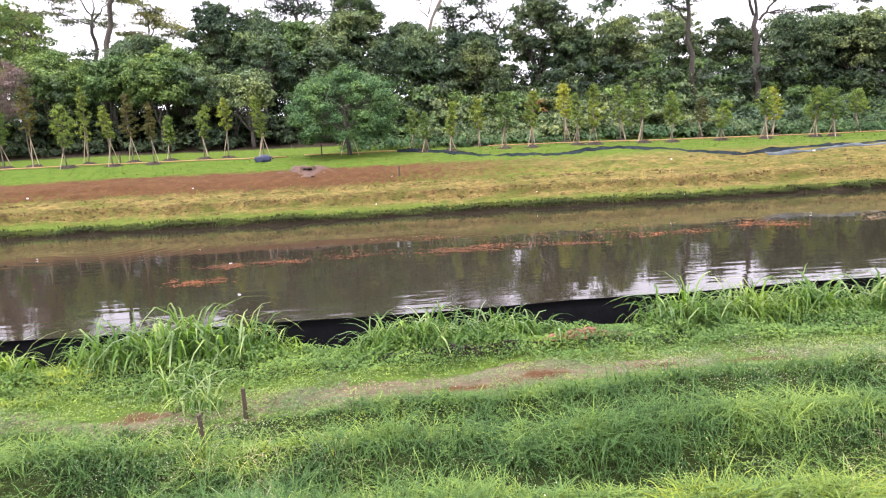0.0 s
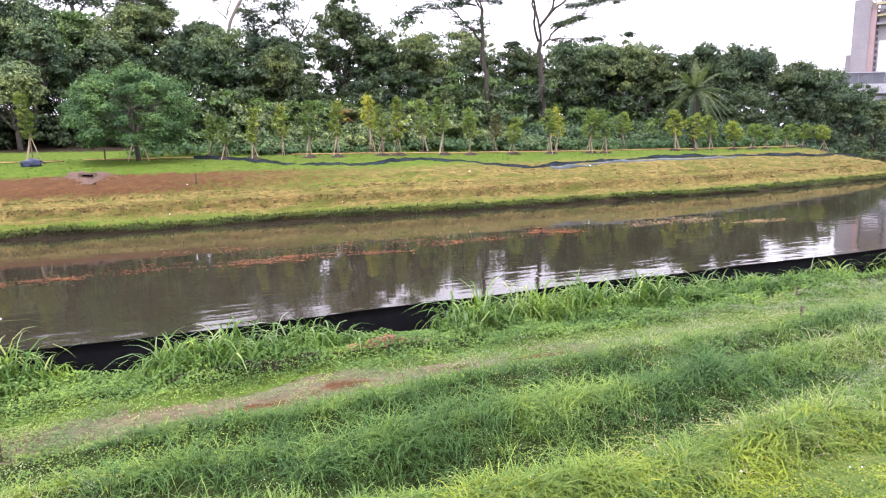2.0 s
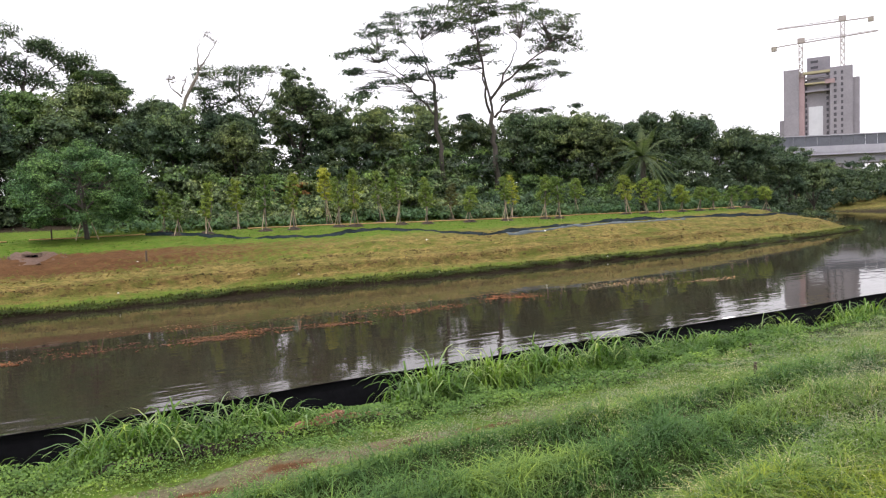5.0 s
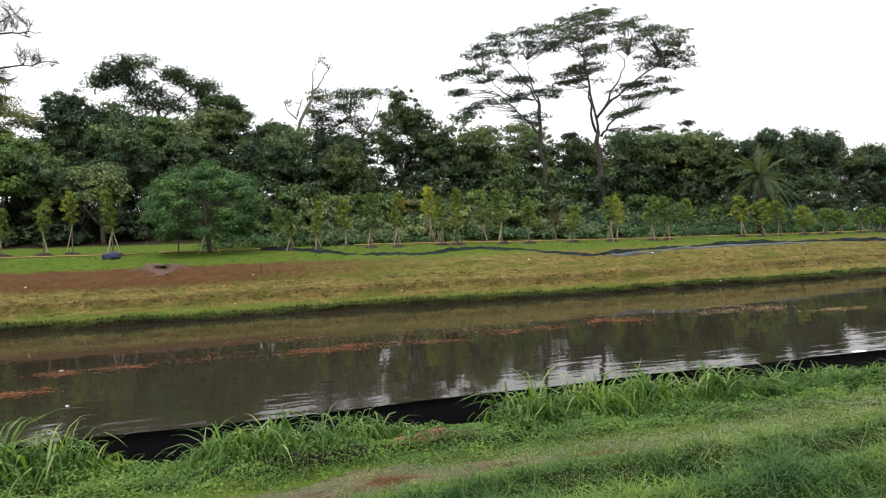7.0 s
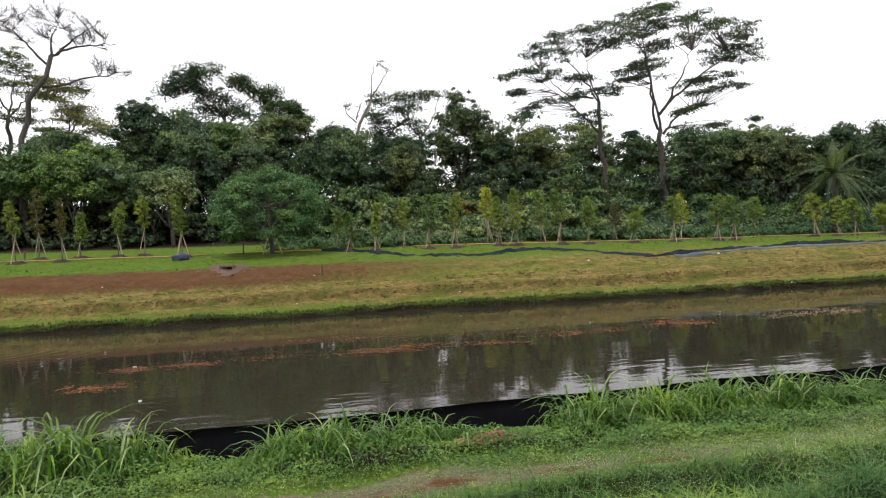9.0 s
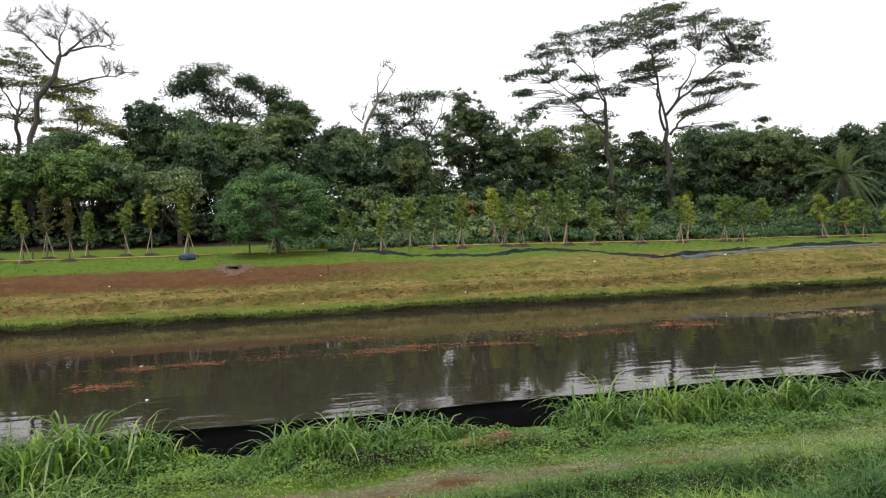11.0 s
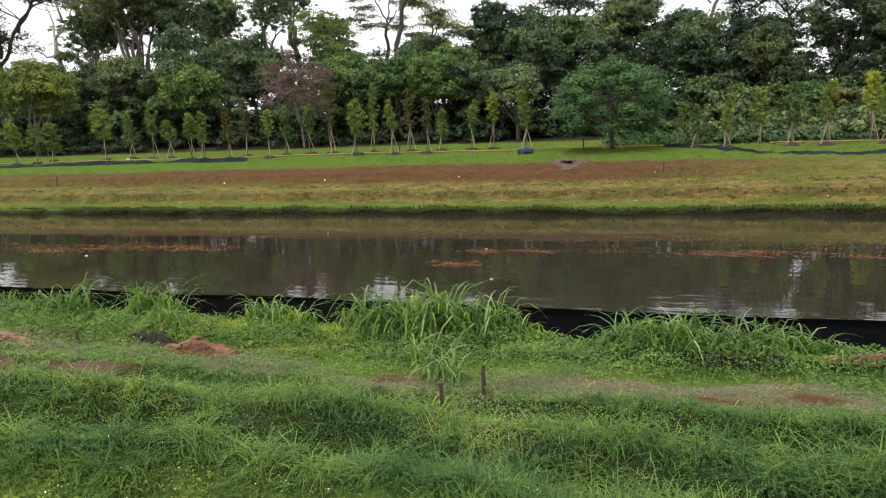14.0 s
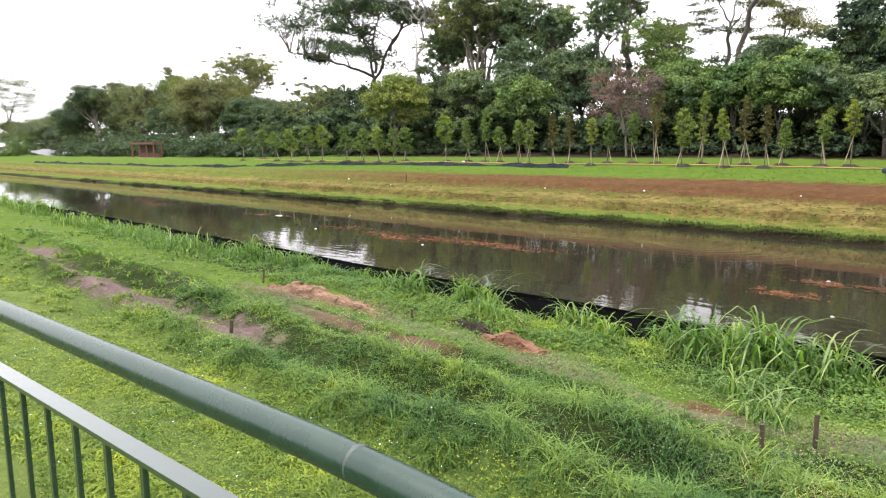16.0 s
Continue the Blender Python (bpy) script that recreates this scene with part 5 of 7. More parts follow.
# young trees planted along the terrace
sapling(-62.3, 35, 3.2, 1.55, 0, 0)
sapling(-62.7, 37.5, 3.0, 1.22, 0, 1)
sapling(-56.1, 35, 2.7, 0.98, 0, 2)
sapling(-53.4, 35, 2.9, 1.01, 0, 3)
sapling(-50.9, 35, 3.1, 0.96, 0, 4)
sapling(-48.6, 35, 3.1, 0.91, 0, 5)
sapling(-45.2, 35, 2.9, 0.84, 0, 6)
sapling(-43.1, 35, 2.7, 0.80, 0, 7)
sapling(-41.1, 35, 2.7, 0.76, 0, 8)
sapling(-39.3, 35, 2.6, 0.72, 0, 9)
sapling(-40.5, 37.5, 2.7, 0.74, 0, 10)
sapling(-35.9, 37.5, 3.5, 1.30, 0, 11)
sapling(-33.6, 37.5, 3.0, 0.67, 0, 12)
sapling(-31.9, 37.5, 3.7, 0.59, 0, 13)
sapling(-30.5, 37.5, 2.5, 0.52, 0, 14)
sapling(-26.9, 35, 2.8, 0.50, 0, 15)
sapling(-26.1, 35, 2.8, 0.49, 0, 16)
sapling(-24.3, 35, 3.1, 0.46, 2, 17)
sapling(-24.6, 37.5, 3.3, 0.39, 2, 18)
sapling(-21.5, 35, 2.8, 0.42, 1, 19)
sapling(-21.8, 37.5, 3.0, 0.43, 0, 20)
sapling(-20.1, 37.5, 3.0, 0.48, 0, 21)
sapling(-18.6, 37.5, 4.2, 0.53, 2, 22)
sapling(-15.8, 35, 3.0, 0.68, 0, 23)
sapling(-15.8, 37.5, 4.0, 0.45, 1, 24)
sapling(-13.6, 35, 3.0, 0.40, 1, 25)
sapling(-13.5, 37.5, 3.6, 0.47, 2, 26)
sapling(-11.6, 35, 3.0, 0.32, 2, 27)
sapling(-11.5, 37.5, 2.4, 0.38, 0, 28)
sapling(-9.7, 37.5, 2.8, 0.43, 0, 29)
sapling(-8.4, 37.5, 3.2, 0.40, 1, 30)
sapling(-6.1, 35, 3.1, 0.43, 1, 31)
sapling(1.8, 38, 2.2, 0.41, 0, 32)
sapling(2.3, 35, 2.0, 0.35, 0, 33)
sapling(3.6, 35, 2.5, 0.42, 0, 34)
sapling(5.6, 38, 2.7, 0.50, 1, 35)
sapling(6.5, 35, 2.9, 0.47, 0, 36)
sapling(8.0, 35, 2.9, 0.51, 1, 37)
sapling(10.7, 38, 3.3, 0.63, 1, 38)
sapling(10.5, 35, 2.7, 0.42, 0, 39)
sapling(11.4, 35, 3.1, 0.56, 1, 40)
sapling(14.0, 38, 3.1, 0.54, 0, 41)
sapling(14.1, 35, 3.1, 0.57, 0, 42)
sapling(15.8, 35, 2.6, 0.52, 0, 43)
sapling(18.8, 38, 2.3, 0.49, 2, 44)
sapling(18.5, 35, 2.1, 0.60, 0, 45)
sapling(21.1, 35, 2.6, 0.55, 0, 46)
sapling(23.5, 38, 2.8, 0.56, 1, 47)
sapling(24.0, 35, 2.7, 0.60, 0, 48)
sapling(25.1, 35, 2.7, 0.61, 0, 49)
sapling(28.7, 38, 2.5, 0.75, 0, 50)
sapling(30.6, 35, 2.6, 0.81, 1, 51)
sapling(32.2, 35, 2.4, 0.74, 0, 52)
sapling(33.6, 35, 2.3, 0.64, 0, 53)
sapling(35.7, 35, 1.8, 0.78, 0, 54)
sapling(37.4, 35, 1.7, 0.69, 0, 55)
sapling(38.8, 35, 1.6, 0.71, 0, 56)
sapling(40.6, 35, 1.6, 0.73, 0, 57)
sapling(42.3, 35, 1.6, 0.76, 0, 58)
sapling(44.4, 35, 1.8, 0.79, 0, 59)

# ---- the railing by the footpath ----
def rail_y(x):
    """The course of the railing, bent to fit where the camera sees it on both sides."""
    if x < -1.0:
        return 0.474 + 0.0785 * (x + 2.306)
    u = min(1.0, (x + 1.0) / 1.75)
    return (2 * u ** 3 - 3 * u ** 2 + 1) * 0.5765 + (u ** 3 - 2 * u ** 2 + u) * 1.75 * 0.0785 + (3 * u ** 2 - 2 * u ** 3) * 0.477


def railing():
    t = thing("railing", "dark green painted metal railing with round handrail and flat bar", "railing", 0, 0, 0)
    xs = np.linspace(-3.6, 3.2, 60)
    g = Geo()
    g.tube([(x, rail_y(x), 1.1) for x in xs], [0.0275] * 60, 24)
    rail = part("handrail", g.mesh("handrail", RAIL_PAINT, True), t, "round dark green handrail with scratches")
    g = Geo()                                       # weld seam on the handrail
    jx = -0.868
    g.tube([(jx - 0.006, rail_y(jx), 1.1), (jx, rail_y(jx), 1.1), (jx + 0.006, rail_y(jx), 1.1)], (0.0276, 0.0281, 0.0276), 24)
    part("weld_seam", g.mesh("weld_seam", plain("worn_weld", (0.03, 0.05, 0.04), (0.07, 0.085, 0.075), 0.4, 40), True), rail)
    for name, z, h in (("flat_bar", 0.914, 0.012), ("bottom_bar", 0.12, 0.012)):
        g = Geo()
        v, f = [], []
        for x in xs:
            y = rail_y(x)
            v += [(x, y - 0.022, z - h / 2), (x, y + 0.022, z - h / 2), (x, y + 0.022, z + h / 2), (x, y - 0.022, z + h / 2)]
        for i in range(59):
            for k in range(4):
                a, b = 4 * i + k, 4 * i + (k + 1) % 4
                f.append((a, a + 4, b + 4, b))
        f += [(0, 1, 2, 3), (236, 239, 238, 237)]
        g.add(v, f)
        part(name, g.mesh(name, GREEN_PAINT), t)
    g = Geo()
    g.box(-0.010, -0.006, 0.12, 0.010, 0.006, 0.909, 0.002)
    me = g.mesh("baluster", GREEN_PAINT)
    x = -3.547
    while x < 3.2:
        if min(abs(x - p) for p in (-3.1, -0.1, 2.9)) > 0.06:
            b = part("baluster", me, t)
            b.location = (x, rail_y(x), 0)
        x += 0.169
    for px in (-3.1, -0.1, 2.9):
        g = Geo()
        g.box(-0.03, -0.03, -0.05, 0.03, 0.03, 1.08, 0.006)
        p = part("post", g.mesh("post", GREEN_PAINT), t)
        p.location = (px, rail_y(px), 0)


railing()


# ---- black silt fence along the near waterline ----
def cloth_strip(name, label, path, height_at, mat, lean=0.0, step=0.12, fold=0.02, seed=0, level=None):
    """An upright strip of cloth with thickness, folds and a wavering top edge."""
    rng = np.random.default_rng(seed)
    path = np.array(path, float)
    seg = np.r_[0, np.cumsum(np.hypot(*np.diff(path, axis=0).T))]
    s = np.arange(0, seg[-1], step)
    x, y = np.interp(s, seg, path[:, 0]), np.interp(s, seg, path[:, 1])
    base = height(x, y) - 0.05
    v, f, m = [], [], 5
    for side in (0.004, -0.004):
        for i in range(len(s)):
            top = height_at(s[i], x[i]) if level is None else level + height_at(s[i], x[i]) - base[i] - 0.05
            for j in range(m):
                u = j / (m - 1)
                w = fold * (math.sin(s[i] * 3.1 + u * 2) + 0.6 * math.sin(s[i] * 7.7 + 3 * u)) * u + lean * u * u
                v.append((x[i], y[i] + w + side, base[i] + (top + 0.05) * u))
    n = len(s)
    for k in (0, 1):
        for i in range(n - 1):
            for j in range(m - 1):
                a = k * n * m + i * m + j
                q = (a, a + m, a + m + 1, a + 1)
                f.append(q if k else q[::-1])
    for i in range(n - 1):
        a, b = i * m + m - 1, n * m + i * m + m - 1
        f.append((a, a + m, b + m, b))
    g = Geo()
    g.add(v, f)
    return g.mesh(name, mat, True)


t = thing("silt_fence", "low black geotextile silt fence wavering along the waterline", "silt fence", 0, 0, 0)
part("cloth", cloth_strip("cloth", "", [(-26, 6.1), (30, 6.1)],
                          lambda s, x: 0.006 * math.sin(s * 0.9) + 0.006 * math.sin(s * 2.3 + 1) + 0.012 * math.sin(s * 0.23), BLACK_CLOTH, 0.0, 0.12, 0.006, 0, -0.09), t)
for i, x in enumerate(np.arange(-25, 30, 1.9)):
    g = Geo()
    zz = hgt(x, 6.18)
    g.tube([(x, 6.19, zz - 0.25), (x + 0.02, 6.19, zz + 0.2)], (0.02, 0.018), 6)
    part("fence_stake", g.mesh("fence_stake", STAKE), t)

# blue-black sheets at the foot of the terrace
for label, pts, hh in (
        ("blue-black plastic silt sheet curving along the mown bank", [(0.8, 36.0), (2.8, 34.4), (6.1, 31.6), (8.6, 31.1), (11.7, 32.5), (14.2, 30.6), (16.5, 29.1), (19.1, 29.8), (21.6, 30.1), (26.4, 30.6), (31.3, 30.9), (44, 32)], 0.13),
        ("blue-black plastic silt sheet sagging along the mown bank", [(-22.3, 33.8), (-26.8, 33.8), (-35.3, 33.8), (-46.6, 32.9), (-59.5, 30.5), (-68.4, 30), (-94, 30), (-117, 30.1)], 0.19)):
    t = thing("silt_sheet", label, "plastic sheet", 0, 0, 0)
    part("sheet", cloth_strip("sheet", "", pts, lambda s, x, hh=hh: hh * (1 + 0.3 * math.sin(s * 0.7) + 0.2 * math.sin(s * 1.9)), BLUE_CLOTH, 0.08, 0.25, 0.05, 3), t)
    x0, x1 = min(p[0] for p in pts), max(p[0] for p in pts)
    px, py = zip(*sorted(pts))
    for x in np.arange(x0 + 0.5, x1, 3.0):
        g = Geo()
        y = float(np.interp(x, px, py)) + 0.05
        g.tube([(x, y, hgt(x, y) - 0.1), (x, y, hgt(x, y) + hh)], (0.025, 0.02), 5)
        part("sheet_peg", g.mesh("sheet_peg", STAKE), t)

# pale plastic lying flat below the curving sheet
rng = np.random.default_rng(9)
path = np.array([(9.0, 30.9), (11.7, 32.1), (14.2, 30.2), (16.5, 28.7), (19.1, 29.4), (21.6, 29.7), (26.4, 30.2), (31.3, 30.5)])
xs = np.arange(17.5, 31.3, 0.3)
ys = np.interp(xs, path[:, 0], path[:, 1])
g = Geo()
wide = 0.22 + 0.12 * np.sin(xs * 0.8) + 0.05 * rng.normal(size=len(xs))
rows = [[(x, y + o * w, hgt(x, y + o * w) + 0.03 + lift + 0.012 * rng.normal()) for x, y, w in zip(xs, ys, wide)] for o, lift in ((0.5, 0.0), (0, 0.03), (-0.5, 0.0), (-0.5, -0.06))]
n = len(xs)
g.add([p for r in rows for p in r], [(k * n + i, k * n + i + 1, (k + 1) * n + i + 1, (k + 1) * n + i) for k in range(3) for i in range(n - 1)])
tagged(new("plastic_strip", g.mesh("plastic_strip", plain("pale_blue_plastic", (0.025, 0.04, 0.045), (0.07, 0.09, 0.10), 0.5, 3.0), True)), "grey-blue crumpled plastic strip lying on the mown bank", "plastic sheet")

# rope lying along the young trees
for x0, x1, yy in ((-62, -4.5, 36.0), (-4.2, 1.5, 36.6), (6, 46, 37.2)):
    g = Geo()
    xs = np.arange(x0, x1, 0.5)
    pts = [(x, yy + 0.25 * math.sin(x * 0.3) + 0.1 * math.sin(x * 1.1), 0) for x in xs]
    g.tube([(a, b, hgt(a, b) + 0.04) for a, b, _ in pts], [0.035] * len(pts), 5)
    tagged(new("rope", g.mesh("rope", ROPE, True)), "faded orange rope lying on the mown terrace", "rope")


def headwall():
    x, y = -3.45, 30.4
    t = thing("drain_outlet", "stained concrete drain outlet with a dark opening in the bank", "drain", x, y, hgt(x, y) - 0.12)
    g = Geo()
    g.box(-0.34, 0, -0.2, -0.2, 0.25, 0.30, 0.03)
    g.box(0.2, 0, -0.2, 0.34, 0.25, 0.30, 0.03)
    g.box(-0.202, 0.004, 0.22, 0.202, 0.246, 0.296, 0.0)
    part("headwall", g.mesh("headwall", plain("mud_stained_concrete", (0.07, 0.045, 0.032), (0.16, 0.11, 0.08), 0.9, 5)), t)
    # solid black panel; the darkness inside the pipe is only its colour
    g = Geo()
    g.box(-0.202, 0.18, -0.2, 0.202, 0.22, 0.22)
    part("opening", g.mesh("opening", BLACK_CLOTH), t, "black panel standing for the dark inside of the pipe")
    g = Geo()
    n = 9
    rng = np.random.default_rng(5)
    v = []
    for i in range(n):
        for j in range(n):
            py = 1.3 - 2.4 * j / (n - 1)
            px = (i / (n - 1) - 0.5) * (0.9 + 0.95 * max(0, min(1, (py + 0.4) / 0.8)) + 0.14 * rng.normal())
            v.append((px, py, hgt(x + px, y + py) - hgt(x, y) + 0.12 + 0.05 + 0.035 * rng.normal() - 0.12 * (abs(i - 4) > 3.5 or j == 0)))
    g.add(v, [(i * n + j, i * n + j + 1, (i + 1) * n + j + 1, (i + 1) * n + j) for i in range(n - 1) for j in range(n - 1)])
    part("apron", g.mesh("apron", plain("red_brown_mud", (0.05, 0.028, 0.018), (0.115, 0.062, 0.038), 0.8, 6, 0, 0.6, 0.03), True), t, "muddy stone apron")
    g = Geo()
    for k in range(46):
        px, py, r = rng.uniform(-1.3, 1.3), rng.uniform(-0.2, 1.1), rng.uniform(0.04, 0.1)
        z = hgt(x + px, y + py) - hgt(x, y) + 0.12
        ring = [(px + r * math.cos(a), py + r * math.sin(a) * 0.8) for a in np.linspace(0, 5.4, 6)]
        g.add([(px, py, z + r * 0.8)] + [(a, b, z - 0.02) for a, b in ring], [(0, 1 + i, 1 + (i + 1) % 6) for i in range(6)])
    part("rubble", g.mesh("rubble", plain("reddish_rubble", (0.055, 0.034, 0.025), (0.14, 0.08, 0.055), 0.9, 6)), t, "loose stones round the outlet")["kind"] = "stuff"


headwall()


def lumpy(name, label, cat, x, y, rx, ry, rz, mat, seed, z=None):
    """A crumpled rounded thing resting on the ground."""
    rng = np.random.default_rng(seed)
    bm = bmesh.new()
    bmesh.ops.create_icosphere(bm, subdivisions=3, radius=1)
    off = rng.uniform(0, 50, 3)
    for v in bm.verts:
        n1 = noise.noise(Vector(v.co) * 1.6 + Vector(off)) * 0.35 + noise.noise(Vector(v.co) * 4.2 + Vector(off)) * 0.18
        v.co *= 1 + n1
        v.co = Vector((v.co.x * rx, v.co.y * ry, max(v.co.z, -0.55) * rz))
    me = bpy.data.meshes.new(name)
    bm.to_mesh(me)
    bm.free()
    me.materials.append(mat)
    me.polygons.foreach_set("use_smooth", [rz > 0.1] * len(me.polygons))
    o = new(name, me)
    o.location = (x, y, (hgt(x, y) if z is None else z) + rz * 0.4)
    return tagged(o, label, cat)


BAG = plain("dark_blue_plastic", (0.012, 0.016, 0.04), (0.03, 0.04, 0.09), 0.4, 6)
lumpy("plastic_bag", "bulging dark blue plastic bag lying on the grass", "bag", -6.05, 34.3, 0.42, 0.3, 0.26, BAG, 1)
for i, (x, y, r) in enumerate(((3.2, 23.12, 0.13), (11.0, 23.4, 0.07), (19.5, 23.6, 0.08), (-8.0, 28.4, 0.07), (-14.4, 28.0, 0.10), (-19.5, 27.5, 0.09), (-30.0, 26.5, 0.12), (-24.2, 24.0, 0.10),
                               (-21.5, 24.1, 0.09), (-36.0, 28.0, 0.14), (5.8, 25.0, 0.05), (-0.4, 24.6, 0.05), (13.0, 29.0, 0.07), (20.0, 29.2, 0.10), (30.5, 28.6, 0.14), (-33.0, 36.3, 0.25), (0.3, 28.7, 0.08))):
    lumpy("litter", "scrap of crumpled white plastic litter", "litter", x, y, r * 0.5, r * 0.35, r * 0.35, LITTER, 40 + i)
for i, (x, y, r) in enumerate(((-3.9, 16.0, 0.07), (-14.5, 14.0, 0.08), (-26.0, 16.2, 0.35), (-20.5, 14.3, 0.08), (1.5, 9.9, 0.05), (12.2, 10.6, 0.30), (-3.0, 12.6, 0.05))):
    lumpy("floating_litter", "scrap of white foam floating on the river", "litter", x, y, r * 0.6, r * 0.3, 0.02, LITTER, 70 + i, WATER_Z - 0.005)


def clods(label, x, y, rx, ry, n, size, mat, seed):
    """Loose crumbs of soil strewn over a patch."""
    rng = np.random.default_rng(seed)
    g = Geo()
    for i in range(n):
        px, py = x + rng.normal() * rx * 0.5, y + rng.normal() * ry * 0.5
        r = size * rng.uniform(0.2, 0.8)
        z = hgt(px, py)
        m = 5
        ring = [(px + r * rng.uniform(0.7, 1.3) * math.cos(2 * math.pi * k / m), py + r * rng.uniform(0.7, 1.3) * math.sin(2 * math.pi * k / m)) for k in range(m)]
        g.add([(px, py, z + r * rng.uniform(0.5, 0.9))] + [(a, b, z - 0.01) for a, b in ring], [(0, 1 + k, 1 + (k + 1) % m) for k in range(m)])
    tagged(new("soil_crumbs", g.mesh("soil_crumbs", mat)), label, "soil", kind="stuff")


RIDGE_SOIL = plain("tan_and_orange_soil", (0.13, 0.06, 0.032), (0.30, 0.19, 0.125), 0.95, 6, 0, 0.8, 0.03, (0.6, 1, 1))
MUD_SOIL = plain("purplish_mud", (0.09, 0.06, 0.062), (0.24, 0.18, 0.18), 0.8, 7, 0, 0.8, 0.03)
STRAWY = plain("strawy_soil", (0.13, 0.08, 0.05), (0.27, 0.19, 0.125), 0.95, 7, 0, 0.8, 0.03)
clods("loose reddish-brown soil and straw on a low ridge", -6.5, 4.45, 1.0, 0.12, 260, 0.026, STRAWY, 90)
clods("loose red soil at the foot of tall grass", -3.6, 4.6, 0.35, 0.12, 160, 0.026, RED_SOIL, 91)
clods("dark crumbled soil of an eroded edge under tall grass", 0.4, 5.0, 0.8, 0.12, 160, 0.024, CLOD, 93)
clods("red soil crumbs in a bare patch", 0.92, 4.5, 0.4, 0.16, 220, 0.014, RED_SOIL, 95)
clods("grey-brown crumbs on the trodden strip", -0.5, 4.4, 3.0, 0.3, 900, 0.012, STRAWY, 96)
clods("purplish mud crumbs in a bare patch of the bank", -7.4, 2.95, 1.9, 0.2, 420, 0.02, MUD_SOIL, 97)
clods("red soil crumbs in a worn patch", -4.35, 4.02, 0.6, 0.2, 260, 0.016, RED_SOIL, 98)


def eroded_edge(label, x0, y0, x1, y1, h, deep, mat, seed):
    """A broken lip of soil: a ragged steep face towards the path, a crumbling top that runs back into the turf."""
    rng = np.random.default_rng(seed)
    L = math.hypot(x1 - x0, y1 - y0)
    n, m = int(L / 0.025), 11
    prof = ((-0.16, -0.05), (-0.08, 0.06), (-0.03, 0.35), (0.0, 0.7), (0.05, 0.93), (0.14, 1.0), (0.3, 0.95), (0.5, 0.78), (0.72, 0.5), (0.9, 0.2), (1.0, -0.08))
    v = []
    for i in range(n):
        u = i / (n - 1)
        x, y = x0 + (x1 - x0) * u, y0 + (y1 - y0) * u
        swell = math.sin(math.pi * min(1, max(0, u))) ** 0.6 * max(0.1, 0.6 + 0.7 * noise.noise(Vector((x * 3.2, seed, 0))) + 0.5 * noise.noise(Vector((x * 8.2, seed, 2))))
        bite = 0.8 * noise.noise(Vector((x * 3.1, seed + 7.0, 0))) + 0.4 * noise.noise(Vector((x * 9.0, seed + 3.0, 0)))
        for a, z in prof:
            px, py = x + 0.02 * rng.normal(), y + deep * (a + bite * (1 - max(0, a)) * 0.6) * (0.6 + 0.4 * swell)
            lump = 0.22 * noise.noise(Vector((px * 9, py * 12, seed))) + 0.1 * noise.noise(Vector((px * 30, py * 30, seed)))
            v.append((px, py, hgt(px, py) + h * (z * swell + (lump if z > 0 else 0))))
    g = Geo()
    g.add(v, [(i * m + j, (i + 1) * m + j, (i + 1) * m + j + 1, i * m + j + 1) for i in range(n - 1) for j in range(m - 1)])
    tagged(new("soil_lip", g.mesh("soil_lip", mat)), label, "soil bank")


eroded_edge("tan and orange soil lip with a crumbling face", -7.7, 4.5, -5.5, 4.46, 0.15, 0.24, RIDGE_SOIL, 3)
eroded_edge("red soil lip under tall grass", -4.1, 4.62, -3.35, 4.66, 0.14, 0.24, RED_SOIL, 4)
eroded_edge("dark soil lip under tall grass", -4.75, 4.78, -4.05, 4.66, 0.12, 0.22, CLOD, 5)
eroded_edge("dark crumbling soil lip below a grass clump", -0.3, 5.08, 1.1, 5.06, 0.09, 0.2, CLOD, 6)
eroded_edge("red-brown crumbling soil lip beside a grass clump", 1.0, 5.1, 1.9, 5.2, 0.08, 0.2, RED_SOIL, 7)

# short stakes driven into the near bank
for x, y, h, r, k in ((-1.29, 3.72, 0.25, 0.013, 0.02), (-1.14, 4.16, 0.2, 0.013, 0.0), (-5.85, 3.02, 0.13, 0.016, -0.03), (-7.95, 4.62, 0.19, 0.012, -0.04), (-5.15, 4.72, 0.12, 0.012, 0.0),
                      (5.23, 4.25, 0.12, 0.015, 0.02), (6.2, 5.1, 0.13, 0.014, 0.03)):
    z = hgt(x, y)
    g = Geo()
    g.box(-r, -r * 0.8, -0.1, r, r * 0.8, h, r * 0.3)
    o = new("stake", g.mesh("stake", STAKE))
    o.matrix_world = pose(x, y, z, k * 80, -k * 120, 20)
    tagged(o, "short dark timber stake driven into the grass", "stake", "stakes on the near bank")
for x, y, h in ((0.62, 28.5, 0.42), (-3.25, 36.2, 0.55), (-14.2, 37.6, 0.5), (-30.5, 28.2, 0.4)):
    g = Geo()
    g.tube([(0, 0, -0.1), (0.01, 0, h * 0.75), (0.01, 0, h)], (0.035, 0.035, 0.03), 8)
    o = new("marker_post", g.mesh("marker_post", STAKE))
    o.location = (x, y, hgt(x, y))
    tagged(o, "short dark marker post standing in the grass", "post")


